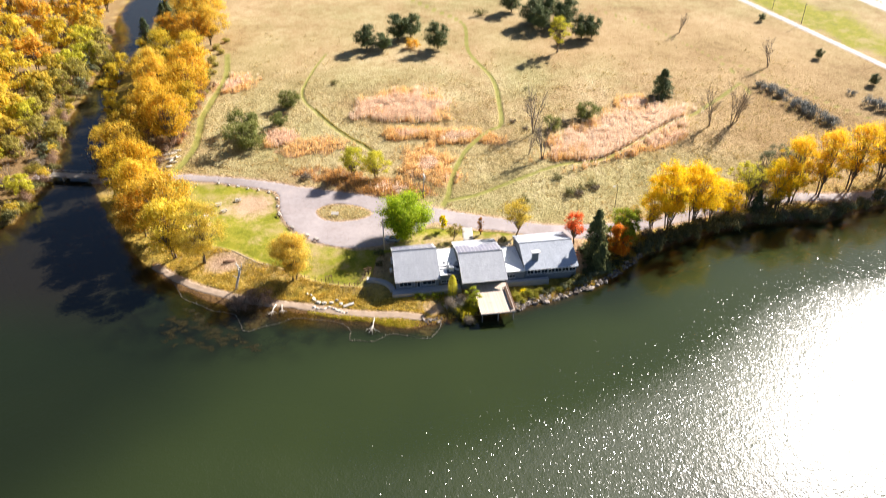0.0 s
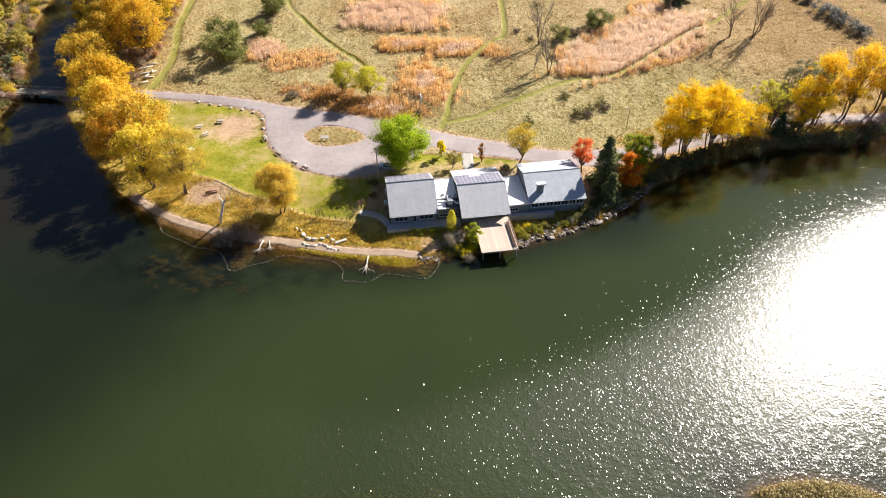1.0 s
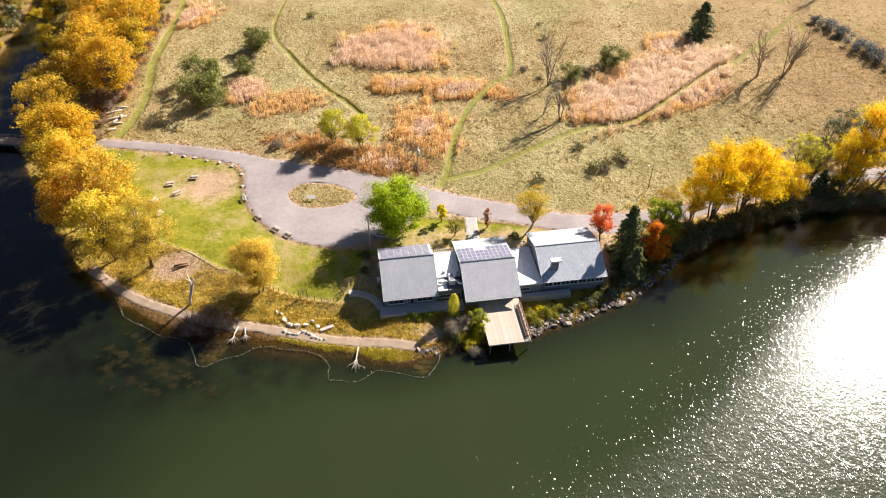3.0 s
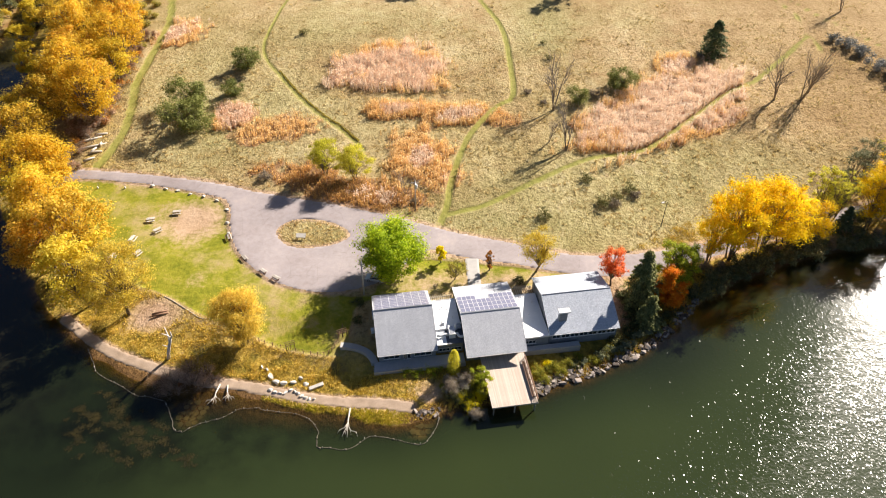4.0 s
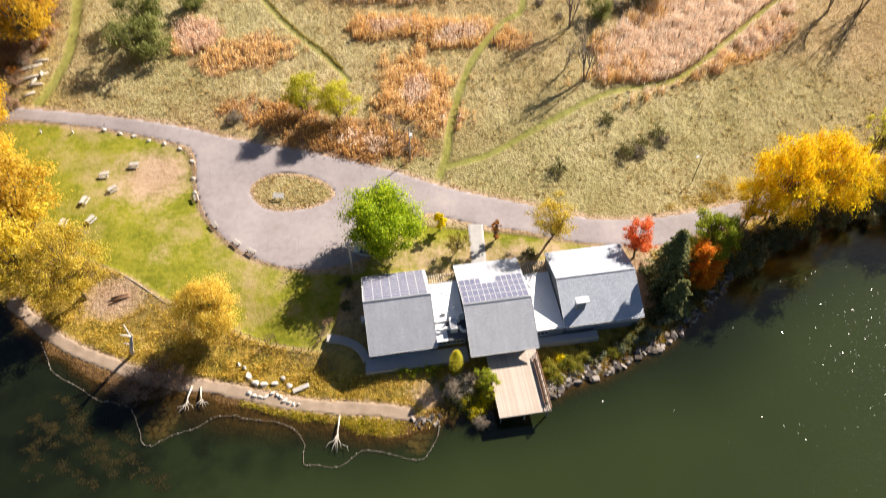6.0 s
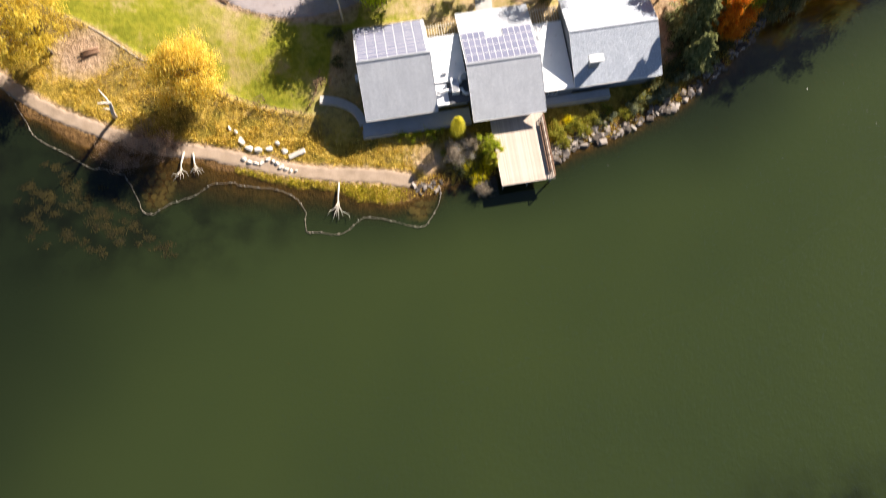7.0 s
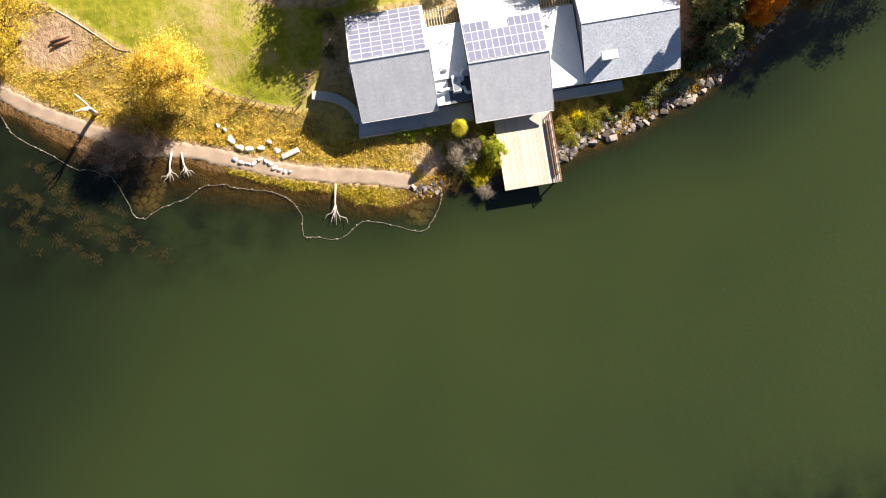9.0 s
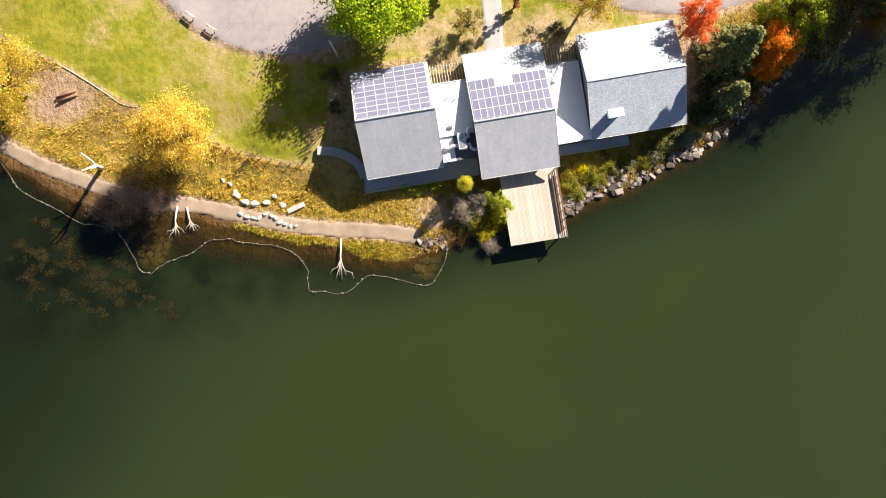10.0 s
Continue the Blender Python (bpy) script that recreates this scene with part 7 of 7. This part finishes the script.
for x, y in ((182, 226), (176, 250)):
    hp = thing("utility_pole", "thin dark pole beside the far highway", "utility pole", pose(x, y, height(x, y)), "poles by the highway")
    part("pole", Shape().tube([(0, 0, -0.3), (0, 0, 5), (0, 0, 10.5)], [0.17, 0.15, 0.12], 7), grey_timber, hp, smooth=True)
    part("crossarm", Shape().box(-0.9, -0.06, 9.6, 0.9, 0.06, 9.74), grey_timber, hp)

# parked car


def car():
    c = thing("car", "pale blue parked car in the shade of the maple", "car")
    body = [(-2.15, 0.55), (-2.2, 0.85), (-1.5, 0.98), (-0.95, 1.02), (0.95, 1.05), (1.9, 1.0), (2.2, 0.85), (2.15, 0.45), (-2.1, 0.42)]
    k = len(body)

    def profile(pts, w0, w1):
        lo, hi = min(z for _, z in pts), max(z for _, z in pts)
        ws = [w0 + (w1 - w0) * (z - lo) / (hi - lo) for _, z in pts]
        k = len(pts)
        return Shape().add([(x, -w, z) for (x, z), w in zip(pts, ws)] + [(x, w, z) for (x, z), w in zip(pts, ws)], [tuple(range(k)), tuple(reversed(range(k, 2 * k)))] + [(i, i + k, (i + 1) % k + k, (i + 1) % k) for i in range(k)])

    part("body", profile(body, 0.88, 0.84), car_paint, c)
    part("cabin_glass", profile([(-1.0, 1.03), (-0.3, 1.42), (1.1, 1.43), (1.75, 1.04)], 0.78, 0.62), window_glass, c)
    part("roof_panel", profile([(-0.35, 1.425), (-0.28, 1.47), (1.05, 1.48), (1.15, 1.435)], 0.63, 0.58), car_paint, c)
    for xx in (-1.35, 1.4):
        for side in (-1, 1):
            w = part("wheel", Shape().tube([(xx, side * 0.72, 0.33), (xx, side * 0.91, 0.33)], 0.33, 14), tyre_rubber, c)
            part("rim", Shape().tube([(xx, side * 0.905, 0.33), (xx, side * 0.92, 0.33)], 0.2, 10), grey_metal, w)
    for side in (-1, 1):
        part("headlight", Shape().soft(-2.22, side * 0.62 - 0.18, 0.68, -2.1, side * 0.62 + 0.18, 0.82, 0.02), white_metal, c)
        part("tail_light", Shape().soft(2.1, side * 0.66 - 0.12, 0.72, 2.2, side * 0.66 + 0.12, 0.88, 0.02), rail_wood, c)
    return c


ob = car()
ob.matrix_basis = pose(-17.2, 35.0, height(-17.2, 35.0) + 0.06, 0, 0, -14)

# trellis gate and fence on the bank
fence = thing("fence", "brown post and rail fence along the lawn's edge", "fence")
fl = curve([(-41, 17.6), (-36, 15.8), (-31, 14.4), (-26.5, 13.6), (-24.4, 15.6), (-23.3, 20.8)], 3)
for i, (x, y) in enumerate(fl):
    z = height(x, y)
    part("post", Shape().box(x - 0.06, y - 0.06, z - 0.2, x + 0.06, y + 0.06, z + 1.15), rail_wood, fence)
    if i:
        for h in (0.5, 0.95):
            part("rail", Shape().tube([(px, py, pz + h), (x, y, z + h)], 0.03, 4), rail_wood, fence)
    px, py, pz = x, y, z
for gx, gy in ((-33.8, 15.3), (-23.0, 18.2)):
    gate = thing("trellis", "brown timber trellis frame on the bank", "trellis", pose(gx, gy, height(gx, gy), 0, 0, 25))
    for xx in (-0.9, 0, 0.9):
        part("post", Shape().box(xx - 0.06, -0.06, 0, xx + 0.06, 0.06, 2.0), rail_wood, gate)
    for yy in (-0.5, 0.0, 0.5):
        part("slat", Shape().box(-1.1, yy - 0.04, 2.002, 1.1, yy + 0.04, 2.1), rail_wood, gate)

edge_line = curve([(-66.0, 30.6), (-63.2, 29.0), (-60.4, 27.2), (-57.6, 25.3), (-55.2, 23.7), (-52.8, 23.2)], 4)
single("timber_edging", Shape().tube([(x, y, height(x, y) + 0.06) for x, y in edge_line], 0.09, 6), dead_wood, "pale log edging between lawn and bank", "edging", smooth=True)

# footbridge over the creek
bridge = thing("footbridge", "weathered grey footbridge carrying the lane over the creek", "bridge", pose(-133.5, 80.0, 0, 0, 0, -6))
part("deck", Shape().soft(-10, -1.7, 1.5, 8, 1.7, 1.85, 0.04), grey_timber, bridge)
for yy in (-1.68, 1.6):
    part("handrail", Shape().soft(-10, yy, 2.75, 8, yy + 0.09, 2.85, 0.02), concrete, bridge)
    part("rail", Shape().box(-10, yy + 0.02, 2.3, 8, yy + 0.07, 2.38), grey_timber, bridge)
    for i in range(9):
        part("post", Shape().box(-9.9 + i * 2.2, yy + 0.01, 1.852, -9.8 + i * 2.2, yy + 0.08, 2.748), grey_timber, bridge)
for xx in (-5.0, 4.4):
    part("pier", Shape().box(xx, -1.5, -2, xx + 0.6, 1.5, 1.498), grey_timber, bridge)

SAPLINGS = [(-94.4, 69.9), (-86.8, 69.5), (-79.8, 70.0)]

# water plants and litter in the cove
weed = leafy("pond_weed", [(0.009, 0.009, 0.0035), (0.020, 0.018, 0.005), (0.055, 0.042, 0.010)], 0.7, 0.1)
r2 = np.random.RandomState(77)
cen = np.array([(-72.2, 0.1), (-70.6, -2.6), (-68.3, -1.9), (-65.6, -1.0), (-66.4, 1.6), (-64.6, -3.6), (-60.4, -4.6), (-59.4, -6.6), (-69.2, -8.5), (-66.0, -7.4), (-62.6, -9.4), (-57, -2.4), (-55.1, -6.4), (-52.4, -8.6), (-49.6, -10.4), (-71.5, -6.0), (-74.5, -2.0), (-62.4, -2.6), (-57.8, -8.4), (-68.4, 3.4)])
tuft_ = cen[r2.randint(0, len(cen), 150)] + r2.normal(size=(150, 1)) * np.array([1.5, -0.9]) + r2.normal(size=(150, 2)) * 0.6
pick = r2.randint(0, 150, 7000)
pos = np.concatenate([tuft_[pick] + r2.normal(size=(7000, 2)) * np.array([0.42, 0.30]), r2.uniform(0.006, 0.04, (7000, 1))], 1)
single("pond_weed", leaves_mesh("pond_weed", pos, np.tile([0, 0, 1.0], (7000, 1)) + r2.normal(size=(7000, 3)) * 0.12, r2.uniform(0.05, 0.17, 7000), weed, r2), None, "olive brown weed patches floating in the cove", "water weed", kind="stuff")

# newly planted saplings in pale guards
for x, y in SAPLINGS:
    young = put(bare_tree("sapling", 300 + int(-x), 3.2, "thin newly planted sapling with a pale guard on the lawn", None, 0.3, 1, 2, "sapling"), x, y)
    part("guard", Shape().tube([(0, 0, 0), (0, 0, 0.35), (0, 0, 0.7)], [0.24, 0.2, 0.14], 8), white_metal, young, "pale trunk guard")
    young["group"] = "saplings on the lawn"

algae = leafy("green_algae", [(0.030, 0.042, 0.008), (0.055, 0.064, 0.010), (0.105, 0.085, 0.016)], 0.7, 0.1)
cen = np.array([(-22, -65), (-14, -63), (-8, -64), (-2, -63), (5, -66), (-10, -68), (-17, -69), (-4, -69), (0, -71), (8, -70)])
pick = r2.randint(0, len(cen), 2600)
pos = np.concatenate([cen[pick] + r2.normal(size=(2600, 2)) * np.array([2.2, 1.1]), r2.uniform(0.006, 0.03, (2600, 1))], 1)
single("algae", leaves_mesh("algae", pos, np.tile([0, 0, 1.0], (2600, 1)) + r2.normal(size=(2600, 3)) * 0.06, r2.uniform(0.06, 0.18, 2600), algae, r2), None, "yellow green algae floating on the shallow water", "water weed", kind="stuff")
